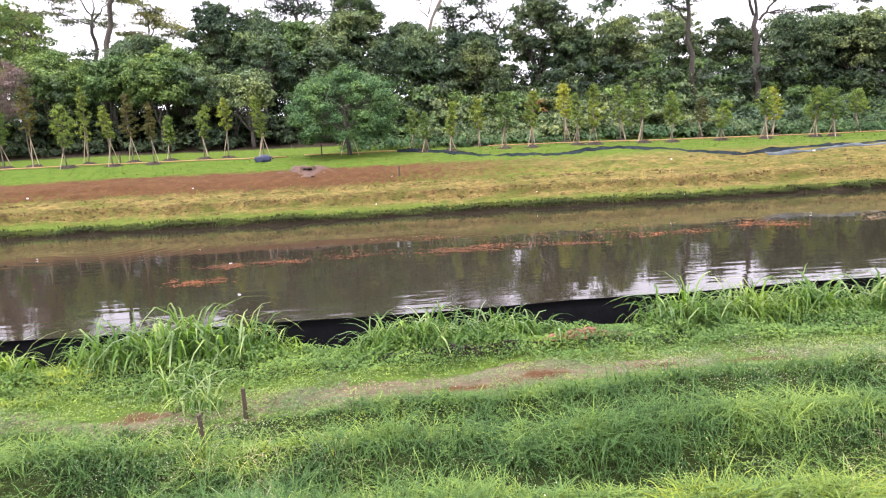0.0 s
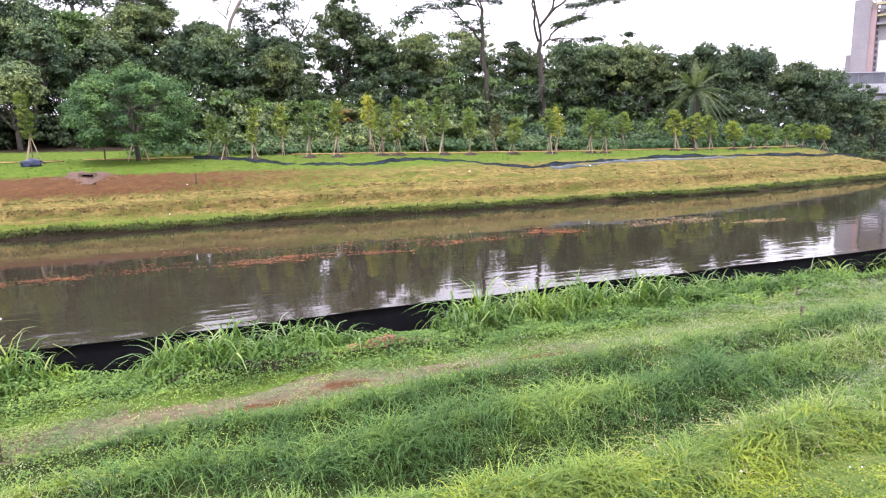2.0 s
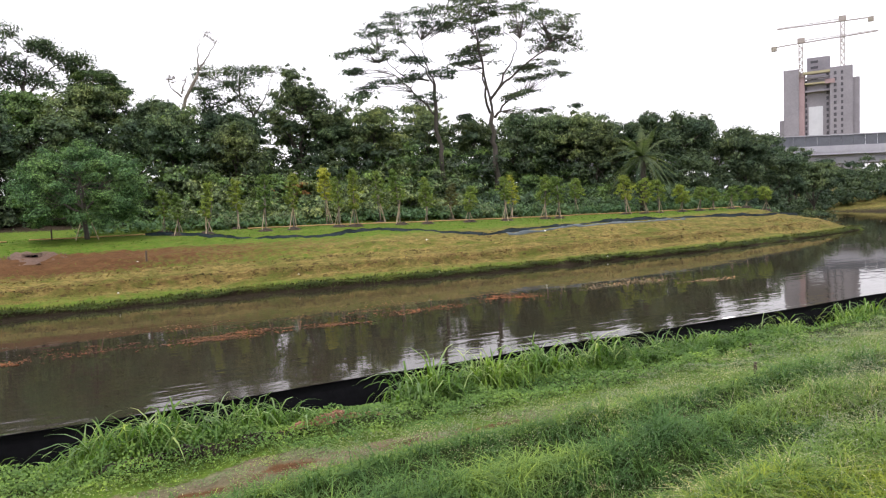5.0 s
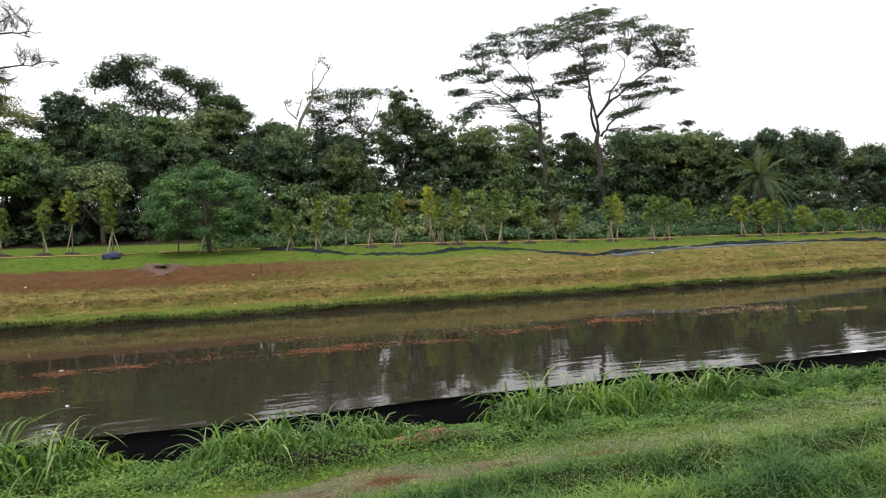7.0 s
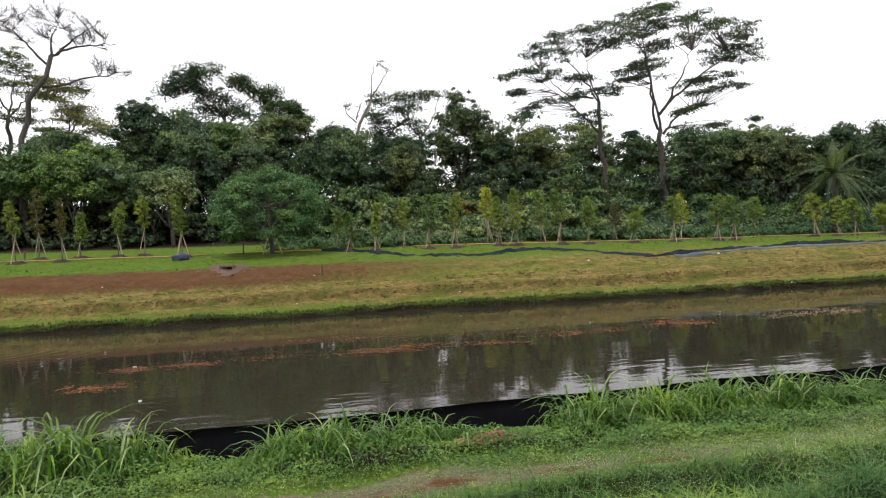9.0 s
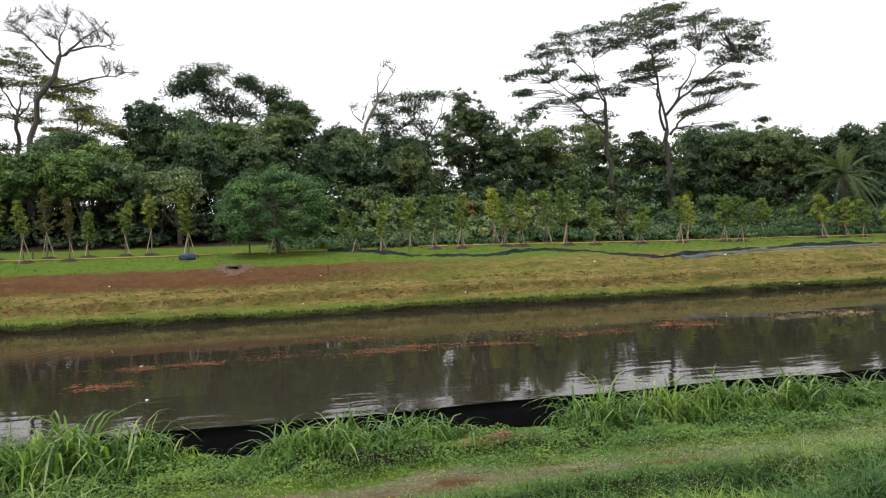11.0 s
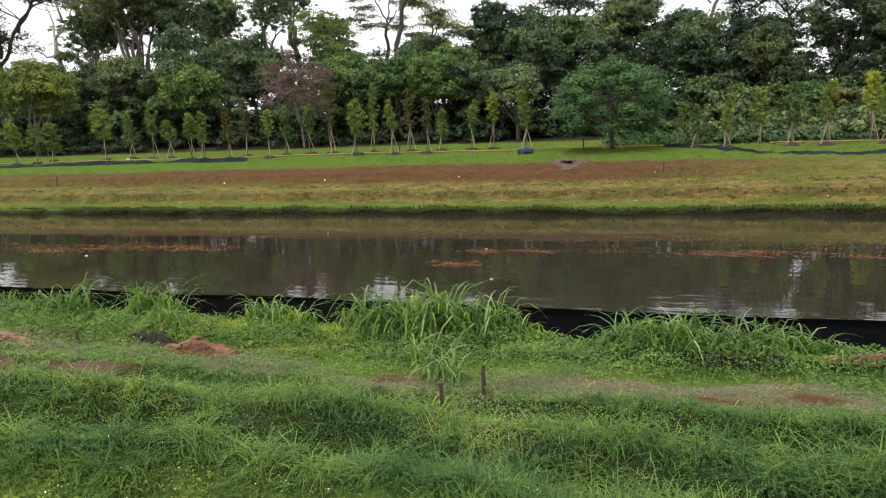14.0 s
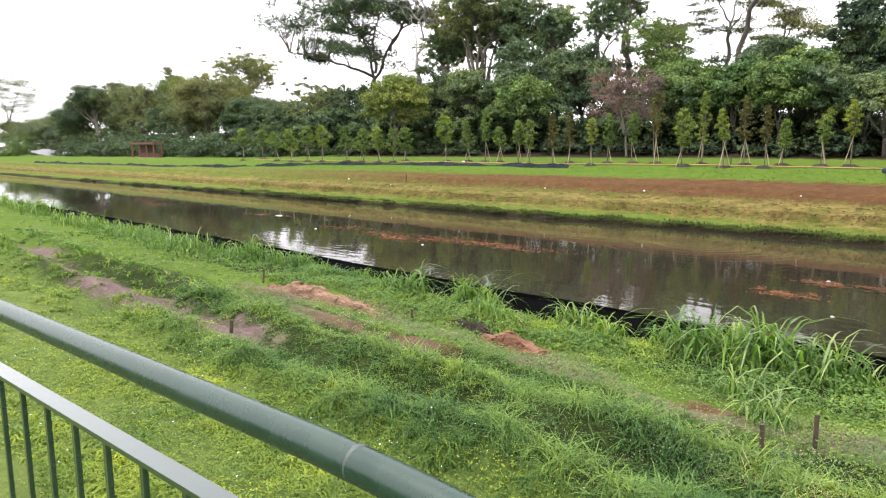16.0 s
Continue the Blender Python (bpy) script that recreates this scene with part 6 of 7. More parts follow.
# ---- flotsam on the water ----
def raft(x, y, rx, ry, n, seed, mat=None):
    rng = np.random.default_rng(900 + seed)
    k = max(6, n // 16)
    hub = np.stack([rng.normal(0, rx * 0.6, k), rng.normal(0, ry * 0.6, k)], 1)
    c = hub[rng.integers(0, k, n)] + rng.standard_t(2.5, size=(n, 2)) * np.array([rx * 0.15, ry * 0.12])
    p = np.stack([x + c[:, 0], y + c[:, 1], np.full(n, WATER_Z + 0.006)], 1)
    q = leaves(rng, p, rng.normal(size=(n, 3)) * 0.12 + np.array([0, 0, 1]), np.full(n, 0.03), 0.6)
    q[:, :, 2] = np.maximum(q[:, :, 2], WATER_Z + 0.003)
    tagged(new("flotsam", polys("flotsam", q, 4, mat or FLOTSAM)), "drift of reddish-brown leaves and scum on the river", "flotsam", kind="stuff")


for i, (x, y, rx, ry, n) in enumerate(((1.7, 15.9, 0.8, 0.35, 900), (2.6, 16.2, 0.6, 0.3, 400), (-3.9, 15.7, 0.6, 0.35, 500), (-2.75, 15.75, 0.55, 0.3, 450), (-4.1, 14.2, 0.45, 0.3, 300),
                                       (4.6, 15.8, 0.8, 0.3, 350), (7.0, 16.4, 1.3, 0.5, 450), (10.4, 16.9, 0.9, 0.6, 600), (-1.0, 16.1, 0.9, 0.5, 220), (-4.2, 13.9, 0.5, 0.3, 160), (1.1, 17.9, 1.2, 0.5, 160),
                                       (-37, 15.1, 1.6, 0.7, 500), (-16.5, 14.8, 1.6, 0.5, 700), (-13.8, 15.5, 2.0, 0.5, 1100), (-12.2, 15.3, 0.9, 0.4, 500), (-27, 16.0, 1.5, 0.6, 300), (-19.6, 15.2, 1.5, 0.5, 400), (5.5, 17.4, 2.5, 0.8, 300))):
    raft(x, y, rx, ry, n, i)
for i, (x, y, rx, ry, n) in enumerate(((15.0, 16.9, 1.4, 0.5, 700), (17.2, 15.6, 0.9, 0.3, 350), (13.4, 16.8, 1.0, 0.4, 260))):
    raft(x, y, rx, ry, n, 50 + i, PALE_FLOTSAM)


# ---- pavilion and road at the far end ----
def pavilion():
    t = thing("pavilion", "small open pavilion with red-brown posts and flat roof", "pavilion", -98, 39.8, hgt(-98, 39.8))
    wood = plain("red_brown_timber", (0.11, 0.045, 0.03), (0.20, 0.09, 0.06), 0.7, 2)
    g = Geo()
    g.box(-2.7, -1.7, 2.15, 2.7, 1.7, 2.45, 0.05)
    part("roof", g.mesh("roof", wood), t)
    for x in (-2.4, -0.8, 0.8, 2.4):
        for y in (-1.4, 1.4):
            g = Geo()
            g.box(x - 0.12, y - 0.12, -0.1, x + 0.12, y + 0.12, 2.15, 0.02)
            part("post", g.mesh("post", wood), t)
    g = Geo()
    g.box(-2.3, 0.9, 0.0, 2.3, 1.2, 0.8, 0.02)
    part("bench", g.mesh("bench", wood), t)
    g = Geo()
    g.box(-2.6, -1.6, -0.15, 2.6, 1.6, 0.04, 0.03)
    part("floor_slab", g.mesh("floor_slab", CONCRETE), t)
    # added panel: the shade under the roof is put into its dark colour
    g = Geo()
    g.box(-2.35, 1.28, 0.0, 1.2, 1.36, 2.1, 0.01)
    part("back_wall", g.mesh("back_wall", plain("shaded_panel", (0.05, 0.035, 0.03), (0.09, 0.06, 0.05), 0.8, 2)), t)
    t.rotation_euler = (0, 0, radians(34))
    t.scale = (0.7, 0.7, 0.88)


pavilion()
g = Geo()
pts = [(-330, 66, 2.6), (-255, 60, 1.9), (-205, 54, 1.0), (-160, 46, 0.2)]
g.add([(x, y - 1.6, hgt(x, y) + up - 0.4) for x, y, up in pts] + [(x, y + 2.4, hgt(x, y) + up + 0.5) for x, y, up in pts], [(i, i + 1, i + 5, i + 4) for i in range(3)])
tagged(new("footpath", g.mesh("footpath", plain("pale_asphalt", (0.13, 0.13, 0.14), (0.2, 0.2, 0.21), 0.9, 1))), "pale footpath curving away at the end of the bank", "path", kind="structure")


# ---- viaduct and tower blocks beyond the bend ----
def local(origin, along):
    u = Vector((along[0], along[1], 0)).normalized()
    return Matrix(((u.x, -u.y, 0, origin[0]), (u.y, u.x, 0, origin[1]), (0, 0, 1, origin[2]), (0, 0, 0, 1)))


def viaduct():
    pale = plain("pale_lilac_concrete", (0.30, 0.295, 0.335), (0.40, 0.395, 0.435), 0.8, 0.4)
    grey = plain("grey_noise_barrier", (0.075, 0.08, 0.10), (0.12, 0.125, 0.15), 0.5, 0.5)
    t = thing("viaduct", "pale concrete railway viaduct with grey noise barriers", "viaduct")
    t.matrix_world = local((98.5, 77.0, 0), (22.8, -11.6))
    for k in range(-3, 8):
        g = Geo()
        g.box(k * 25 + 0.06, 1.2, 5.5, k * 25 + 24.94, 8.0, 7.0, 0.3)
        part("girder", g.mesh("girder", pale), t)
    g = Geo()
    g.box(-75, 0, 7.0, 200, 9.2, 7.5)
    g.box(-75, -0.05, 7.5, 200, 0.3, 8.5)
    part("parapet", g.mesh("parapet", pale), t)
    for k in range(-38, 100):
        if k % 1 == 0 and -18 < k < 40:
            g = Geo()
            g.box(k * 2 + 0.04, 0.05, 8.5, k * 2 + 1.96, 0.13, 10.2)
            part("barrier_panel", g.mesh("barrier_panel", grey), t)
    g = Geo()
    g.box(-75, -0.1, 10.2, 200, 0.3, 10.36)
    part("coping", g.mesh("coping", pale), t, "pale capping rail")
    for k in (-2, 0, 1.06, 2, 3, 4):
        g = Geo()
        x = k * 25
        v = []
        for z, w, d in ((-2, 1.0, 0.9), (2.6, 1.0, 0.9), (4.2, 1.6, 1.0), (5.5, 3.0, 1.1)):
            v += [(x - d, 4.6 - w, z), (x + d, 4.6 - w, z), (x + d, 4.6 + w, z), (x - d, 4.6 + w, z)]
        g.add(v, [(4 * i + j, 4 * i + (j + 1) % 4, 4 * i + 4 + (j + 1) % 4, 4 * i + 4 + j) for i in range(3) for j in range(4)] + [(12, 13, 14, 15)])
        part("pier", g.mesh("pier", pale), t)


viaduct()


def tower_block(origin, along, wide, label):
    """A concrete tower under construction: slabs, window columns, a recessed middle."""
    conc = plain("raw_tower_concrete", (0.19, 0.18, 0.205), (0.27, 0.255, 0.285), 0.9, 0.12)
    pinkc = plain("pinkish_tower_concrete", (0.26, 0.185, 0.20), (0.33, 0.24, 0.25), 0.9, 0.12)
    darkc = plain("dark_opening", (0.05, 0.05, 0.06), (0.09, 0.085, 0.10), 0.9, 0.2)
    sheet = plain("white_sheeting", (0.45, 0.46, 0.5), (0.55, 0.56, 0.6), 0.8, 0.1)
    yel = plain("yellow_formwork", (0.30, 0.27, 0.17), (0.38, 0.34, 0.22), 0.8, 0.2)
    t = thing("tower_block", label, "building")
    t.matrix_world = local(origin, along) @ Matrix.Diagonal((wide, 1, 1, 1))

    def block(name, mat, x0, y0, z0, x1, y1, z1):
        g = Geo()
        g.box(x0, y0, z0, x1, y1, z1)
        return part(name, g.mesh(name, mat), t)
    block("wall", conc, 0, 0, -4, 8.2, 16, 64)
    block("wall", conc, -2.5, 2, -4, -0.02, 14, 38)
    block("wall", conc, 24.5, 0, -4, 36, 16, 63)
    block("wall", conc, 36.02, 2, -4, 39.5, 14, 57)
    block("wall", conc, 12, 12, -4, 24.4, 20, 71)
    block("wall", pinkc, 8.22, 0.6, -4, 11.2, 12, 62)
    block("wall", conc, 11.22, 3.2, -4, 24.4, 11.9, 58)
    block("hung_sheet", sheet, 13.2, 2.7, 24, 20.8, 3.1, 44)
    for z in (58.5, 55.5, 51.5):
        block("slab", conc if z > 57 else yel if z > 54 else conc, 11.3, 0.8, z, 24.4, 3.1, z + 0.9)
    block("slab", yel, 10.5, -0.4, 60.8, 24.4, 3.0, 62.0)
    block("slab", pinkc, 22.0, -0.5, 55.0, 27.0, -0.02, 57.2)
    for z in range(2, 60, 3):
        for x, y, w in ((11.5, 3.18, 1.0), (22.6, 3.18, 1.2), (26.4, -0.02, 1.4), (30.0, -0.02, 1.2)):
            if not (x < 13 and z > 56):
                block("window", darkc, x, y - 0.12, z, x + w, y + 0.05, z + 1.7)
    for z in range(56, 70, 3):
        block("window", darkc, 14, 11.85, z, 18, 12.05, z + 1.3)
    return t


tower_block((319.4, 240.8, 0), (20.3, -31), 0.87, "grey concrete tower block under construction behind the viaduct")
tower_block((346.1, 199.8, 0), (20.3, -31), 0.87, "second grey concrete tower block under construction")


def crane(x, y, z0, z1, yaw, back, reach, label):
    steel = plain("pale_crane_steel", (0.22, 0.19, 0.18), (0.36, 0.32, 0.30), 0.6, 1)
    t = thing("tower_crane", label, "crane", x, y, z0)
    t.rotation_euler = (0, 0, radians(yaw))
    h, w = z1 - z0, 0.9
    g = Geo()
    for sx in (-w, w):
        for sy in (-w, w):
            g.tube([(sx, sy, 0), (sx, sy, h)], (0.26, 0.26), 4)
    for k in range(int(h / 1.8)):
        z = k * 1.8
        s = 1 if k % 2 else -1
        g.tube([(-w * s, -w, z), (w * s, -w, z + 1.8)], (0.17, 0.17), 4)
        g.tube([(-w * s, w, z), (w * s, w, z + 1.8)], (0.17, 0.17), 4)
        g.tube([(-w, w * s, z), (-w, -w * s, z + 1.8)], (0.17, 0.17), 4)
        g.tube([(-w, -w, z), (w, -w, z)], (0.17, 0.17), 4)
    part("mast", g.mesh("mast", steel), t)
    g = Geo()
    for sy in (-0.6, 0.6):
        g.tube([(-back, sy, h), (reach, sy, h + 1.0)], (0.25, 0.2), 4)
    g.tube([(0, 0, h + 1.6), (reach, 0, h + 1.5)], (0.2, 0.16), 4)
    for k in range(int(reach / 1.6)):
        xx = k * 1.6
        g.tube([(xx, -0.6, h + xx / reach), (xx + 0.8, 0, h + 1.6)], (0.12, 0.12), 3)
        g.tube([(xx + 0.8, 0, h + 1.6), (xx + 1.6, 0.6, h + (xx + 1.6) / reach)], (0.12, 0.12), 3)
    part("jib", g.mesh("jib", steel), t)
    g = Geo()
    g.box(-back - 0.4, -0.9, h - 2.0, -back + 2.2, 0.9, h + 0.3, 0.2)
    part("counterweight", g.mesh("counterweight", CONCRETE), t)
    g = Geo()
    g.box(-1.6, -1.3, h + 0.2, 1.8, 1.3, h + 2.8, 0.2)
    part("cab", g.mesh("cab", steel), t)


crane(324.4, 234.3, 60, 77, -57, 13.5, 34, "pale tower crane standing over a tower block")
crane(336.0, 219.5, 58, 85.5, 123, 13, 30, "taller pale tower crane above the tower block")

# ---- grass and weeds of the near bank ----
def tuft_field(x, y):
    """How tall and how lush the soft grass stands."""
    base = np.interp(y, [0.9, 2.0, 2.5, 3.95, 4.3, 4.8, 5.3, 6.1], [0.07, 0.075, 0.17, 0.18, 0.05, 0.06, 0.08, 0.05])
    ridge = 0.5 + 0.5 * np.cos(2 * np.pi * ridge_phase(x, y))
    lump = 0.42 + 0.7 * np.where(y < 4.2, ridge, 0.5) + 0.35 * rough(x * 0.7, y * 1.6, 2.0) + 0.42 * rough(x, y, 7.5)
    side = np.interp(x, [-5, -2.5], [0.55, 1.0])
    return np.clip(base * np.clip(lump, 0.18, 1.75) * np.where(y < 4.2, side, 1), 0.03, 0.4)


def scatter(rng, n, y0, y1, reach, power=1.0):
    """Ground points in the strip, thinner with distance from where the path is."""
    x = np.where(rng.random(n * 3) < 0.78, rng.uniform(-0.6, 0.52, n * 3) * reach, rng.uniform(-1.2, 1, n * 3) * reach)
    y = rng.uniform(y0, y1, n * 3)
    ok = rng.uniform(0, 1, n * 3) < np.clip(1.15 - worn_at(x, y) - soil_at(x, y) * 1.2, 0.02, 1)
    x, y = x[ok][:n], y[ok][:n]
    return x, y


def arcs(rng, p0, a, hh, reach, w, drop):
    """Arching blades of three segments from their feet."""
    d = np.stack([np.cos(a), np.sin(a), 0 * a], 1)
    s = np.stack([-np.sin(a), np.cos(a), 0 * a], 1)
    rows = []
    for u, ww in ((0, 0.8), (0.4, 1.0), (0.75, 0.7), (1.0, 0.1)):
        c = p0 + np.array([0, 0, 1.0]) * (hh * (1.2 * u - drop * u ** 3 - 0.2 * u * u))[:, None] + d * (reach * u ** 1.6)[:, None]
        e = s * (w * ww * 0.5)[:, None]
        rows.append((c - e, c + e))
    return np.concatenate([np.stack([rows[i][0], rows[i][1], rows[i + 1][1], rows[i + 1][0]], 1) for i in range(3)], 0)


def tufts(name, label, mat, n, per, y0, y1, reach, size, wid, seed, cut=None):
    """Soft tufts whose blades fan outwards."""
    rng = np.random.default_rng(seed)
    x, y = scatter(rng, n, y0, y1, reach)
    if cut is not None:
        keep = cut(x, y)
        x, y = x[keep], y[keep]
    t = tuft_field(x, y)
    x, y, t = np.repeat(x, per), np.repeat(y, per), np.repeat(t, per)
    m = len(x)
    a = rng.uniform(0, 2 * np.pi, m)
    hh = t * size * rng.uniform(0.5, 1.2, m)
    px, py = x + rng.normal(0, 0.022, m), y + rng.normal(0, 0.022, m)
    p0 = np.stack([px, py, height(px, py) - 0.01], 1)
    far = np.hypot(x, y)
    q = arcs(rng, p0, a, hh, hh * rng.uniform(0.5, 1.5, m), wid * (0.7 + 0.12 * far) * rng.uniform(0.7, 1.3, m), rng.uniform(0.3, 1.05, m))
    tagged(new(name, polys(name, q, 4, mat)), label, "grass", kind="stuff")


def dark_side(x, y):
    """Where the deep green grass goes: near flanks of the ridges, for their shade, and random patches."""
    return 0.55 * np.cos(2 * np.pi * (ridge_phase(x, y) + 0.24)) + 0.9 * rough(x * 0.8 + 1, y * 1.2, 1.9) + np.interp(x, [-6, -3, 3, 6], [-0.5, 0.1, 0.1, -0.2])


# ridge shading is put into the grass colour: dark near flanks, yellower tops
tufts("meadow_grass", "soft lush green grass in billowing tufts", BLADE, 5200, 13, 2.2, 4.25, 13, 1.0, 0.0045, 1, lambda x, y: dark_side(x, y) < 0.5)
tufts("meadow_grass", "deep green grass giving the near sides of low ridges their shade", BLADE_DARK, 5200, 13, 2.3, 4.2, 13, 1.1, 0.0045, 8, lambda x, y: dark_side(x, y) > 0.2)
tufts("meadow_grass", "yellowish green tufts in the lush grass", LAWN, 2200, 12, 2.1, 4.35, 13, 0.7, 0.005, 2, lambda x, y: (dark_side(x, y) < 0.1) & (rough(x + 3, y * 1.4, 1.6) > -0.1))
tufts("lawn_grass", "short yellow-green lawn grass", LAWN, 5200, 10, 0.85, 2.35, 11, 0.95, 0.0075, 3)
tufts("lawn_grass", "taller lawn tufts between clover", LAWN, 3000, 12, 0.85, 2.3, 10, 1.1, 0.0075, 12, lambda x, y: rough(x * 1.4 + 2, y * 1.2, 2.6) > 0.15)
tufts("lawn_grass", "dense short lawn beside the railing", LAWN, 8000, 9, 0.8, 2.5, 6.5, 0.75, 0.006, 13)
tufts("lawn_grass", "mid-green blades mixed into the short lawn", BLADE, 2600, 10, 0.85, 2.4, 11, 1.0, 0.006, 9, lambda x, y: rough(x * 1.1, y, 3.1) > 0.0)
tufts("bank_grass", "mixed green grass beside the silt fence", BLADE, 1500, 10, 4.75, 6.0, 14, 1.0, 0.007, 4)
tufts("bank_grass", "lime green grass behind the broken soil", LAWN, 2600, 11, 4.72, 6.0, 11, 1.7, 0.006, 10, lambda x, y: (x < -2.6) & (x > -9) & (y > 4.62 + 0.14 * (x < -5)))
tufts("bank_grass", "bright green grass on the bank away from the path", TALL, 1500, 9, 3.0, 6.0, 28, 1.3, 0.010, 5, lambda x, y: np.abs(x) > 7)
tufts("lawn_grass", "short lawn grass away from the path", LAWN, 1200, 9, 0.9, 3.4, 28, 1.4, 0.010, 6, lambda x, y: np.abs(x) > 6)
tufts("bank_grass", "taller green grass that hides the foot of the silt fence", TALL, 2600, 11, 5.35, 6.06, 14, 2.6, 0.008, 11, lambda x, y: (x > 3.4) | (x < -7))
tufts("seed_heads", "hazy straw-coloured seed heads over the grass", SEEDHEAD, 2600, 7, 1.9, 4.6, 12, 1.15, 0.0018, 7, lambda x, y: rough(x * 0.7 + 5, y, 1.3) + np.interp(x, [0, 3, 6], [-0.6, 0.3, 0.6]) > 0.25)


def weeds(name, label, mat, n, y0, y1, reach, power, size, lift, seed, dens, aspect=0.7, tilt=0.45):
    rng = np.random.default_rng(seed)
    x = np.where(rng.random(n * 2) < 0.8, rng.uniform(-0.65, 0.55, n * 2) * reach, rng.uniform(-1.2, 1, n * 2) * reach)
    y = rng.uniform(y0, y1, n * 2)
    ok = rng.uniform(0, 1, n * 2) < dens(x, y) * np.clip(1.3 - soil_at(x, y), 0, 1)
    x, y = x[ok][:n], y[ok][:n]
    far = np.hypot(x, y)
    hill = np.clip(0.55 + 0.45 * rough(x, y, 3.3) + 0.35 * rough(x, y, 8.0), 0.05, 1.5) * np.interp(y, [5.1, 5.6, 6.0], [1, 0.4, 0.15])
    z = height(x, y) + 0.008 + lift * hill * rng.uniform(0, 1, len(x)) ** 0.6
    q = leaves(rng, np.stack([x, y, z], 1), rng.normal(size=(len(x), 3)) * tilt + np.array([0, -0.25, 1]), size * (0.8 + far * 0.08), aspect)
    tagged(new(name, polys(name, q, 4, mat)), label, "weeds", kind="stuff")


weeds("clover", "leafy green lawn of small clover and herbs", WEED, 60000, 0.8, 2.75, 6.5, 1.4, 0.006, 0.05, 38, lambda x, y: np.clip(0.7 + 0.5 * rough(x, y, 3.4), 0.1, 1), 0.6, 0.6)
weeds("clover", "small round clover leaves among the short lawn", LAWN, 26000, 0.85, 2.6, 9, 1.4, 0.0075, 0.04, 31, lambda x, y: np.clip(0.6 + 0.7 * rough(x, y, 2.7), 0.02, 1))
weeds("creeping_weed", "dense creeping green weed before the silt fence", WEED, 62000, 4.7, 6.05, 13, 1.4, 0.0095, 0.17, 32, lambda x, y: np.clip(np.interp(y, [4.6, 5.0], [0.2, 1]) * (0.6 + 0.6 * rough(x, y, 1.9)), 0.05, 1))
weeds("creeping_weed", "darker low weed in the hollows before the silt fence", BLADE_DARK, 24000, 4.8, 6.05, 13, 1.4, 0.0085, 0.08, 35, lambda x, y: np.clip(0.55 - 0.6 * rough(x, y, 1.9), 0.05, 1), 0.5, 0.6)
weeds("creeping_weed", "sparse low weed at the edges of the trodden strip", WEED, 30000, 3.9, 5.2, 12, 1.4, 0.007, 0.05, 37, lambda x, y: np.clip(1.0 - worn_at(x, y) + 0.4 * rough(x, y, 4.0) - soil_at(x, y), 0, 1))
weeds("pale_weed", "pale greyish low weed on the trodden strip", PALE_WEED, 70000, 4.0, 5.0, 11, 1.4, 0.006, 0.04, 33, lambda x, y: np.clip(worn_at(x, y) * (0.7 + 0.6 * rough(x + 2, y * 2, 1.7)) - soil_at(x, y) * 0.8, 0.03, 1))
weeds("creeping_weed", "leafy green weed in the lush grass", WEED, 52000, 2.3, 4.4, 12, 1.5, 0.007, 0.15, 34, lambda x, y: np.clip(0.35 + 0.7 * rough(x * 0.9 + 7, y * 1.3, 2.2) - soil_at(x, y), 0.0, 1), 0.45, 0.6)



def seed_haze(name, label, mat, n, seed):
    """Fine seed heads that float over the taller grass as a pale veil."""
    rng = np.random.default_rng(seed)
    x, y = rng.uniform(-4.5, 9.5, n * 3), rng.uniform(2.0, 5.1, n * 3)
    want = np.clip(0.9 * rough(x * 0.7 + 5, y * 1.3, 1.7) + np.interp(x, [-2, 1, 4, 8], [-0.5, -0.15, 0.5, 0.7]) - soil_at(x, y), 0, 1)
    ok = rng.random(n * 3) < want
    x, y = x[ok][:n], y[ok][:n]
    z = height(x, y) + tuft_field(x, y) * rng.uniform(0.75, 1.35, len(x)) + 0.02
    q = leaves(rng, np.stack([x, y, z], 1), rng.normal(size=(len(x), 3)), 0.0045 * (0.7 + 0.1 * np.hypot(x, y)), 0.4)
    tagged(new(name, polys(name, q, 4, mat)), label, "grass", kind="stuff")


seed_haze("seed_heads", "pale veil of fine seed heads over the lush grass", SEEDHEAD, 60000, 36)

rng = np.random.default_rng(77)
n = 420
x, y = rng.uniform(-7, 7, n), rng.uniform(0.9, 2.7, n)
c = np.stack([x, y, height(x, y) + 0.06 + 0.03 * rng.random(n)], 1)
tagged(new("daisies", polys("daisies", leaves(rng, c, rng.normal(size=(n, 3)) * 0.3 + np.array([0, -0.4, 1]), np.full(n, 0.0036), 1.0), 4, PETAL)), "tiny white flowers scattered over the short lawn", "flowers", kind="stuff")


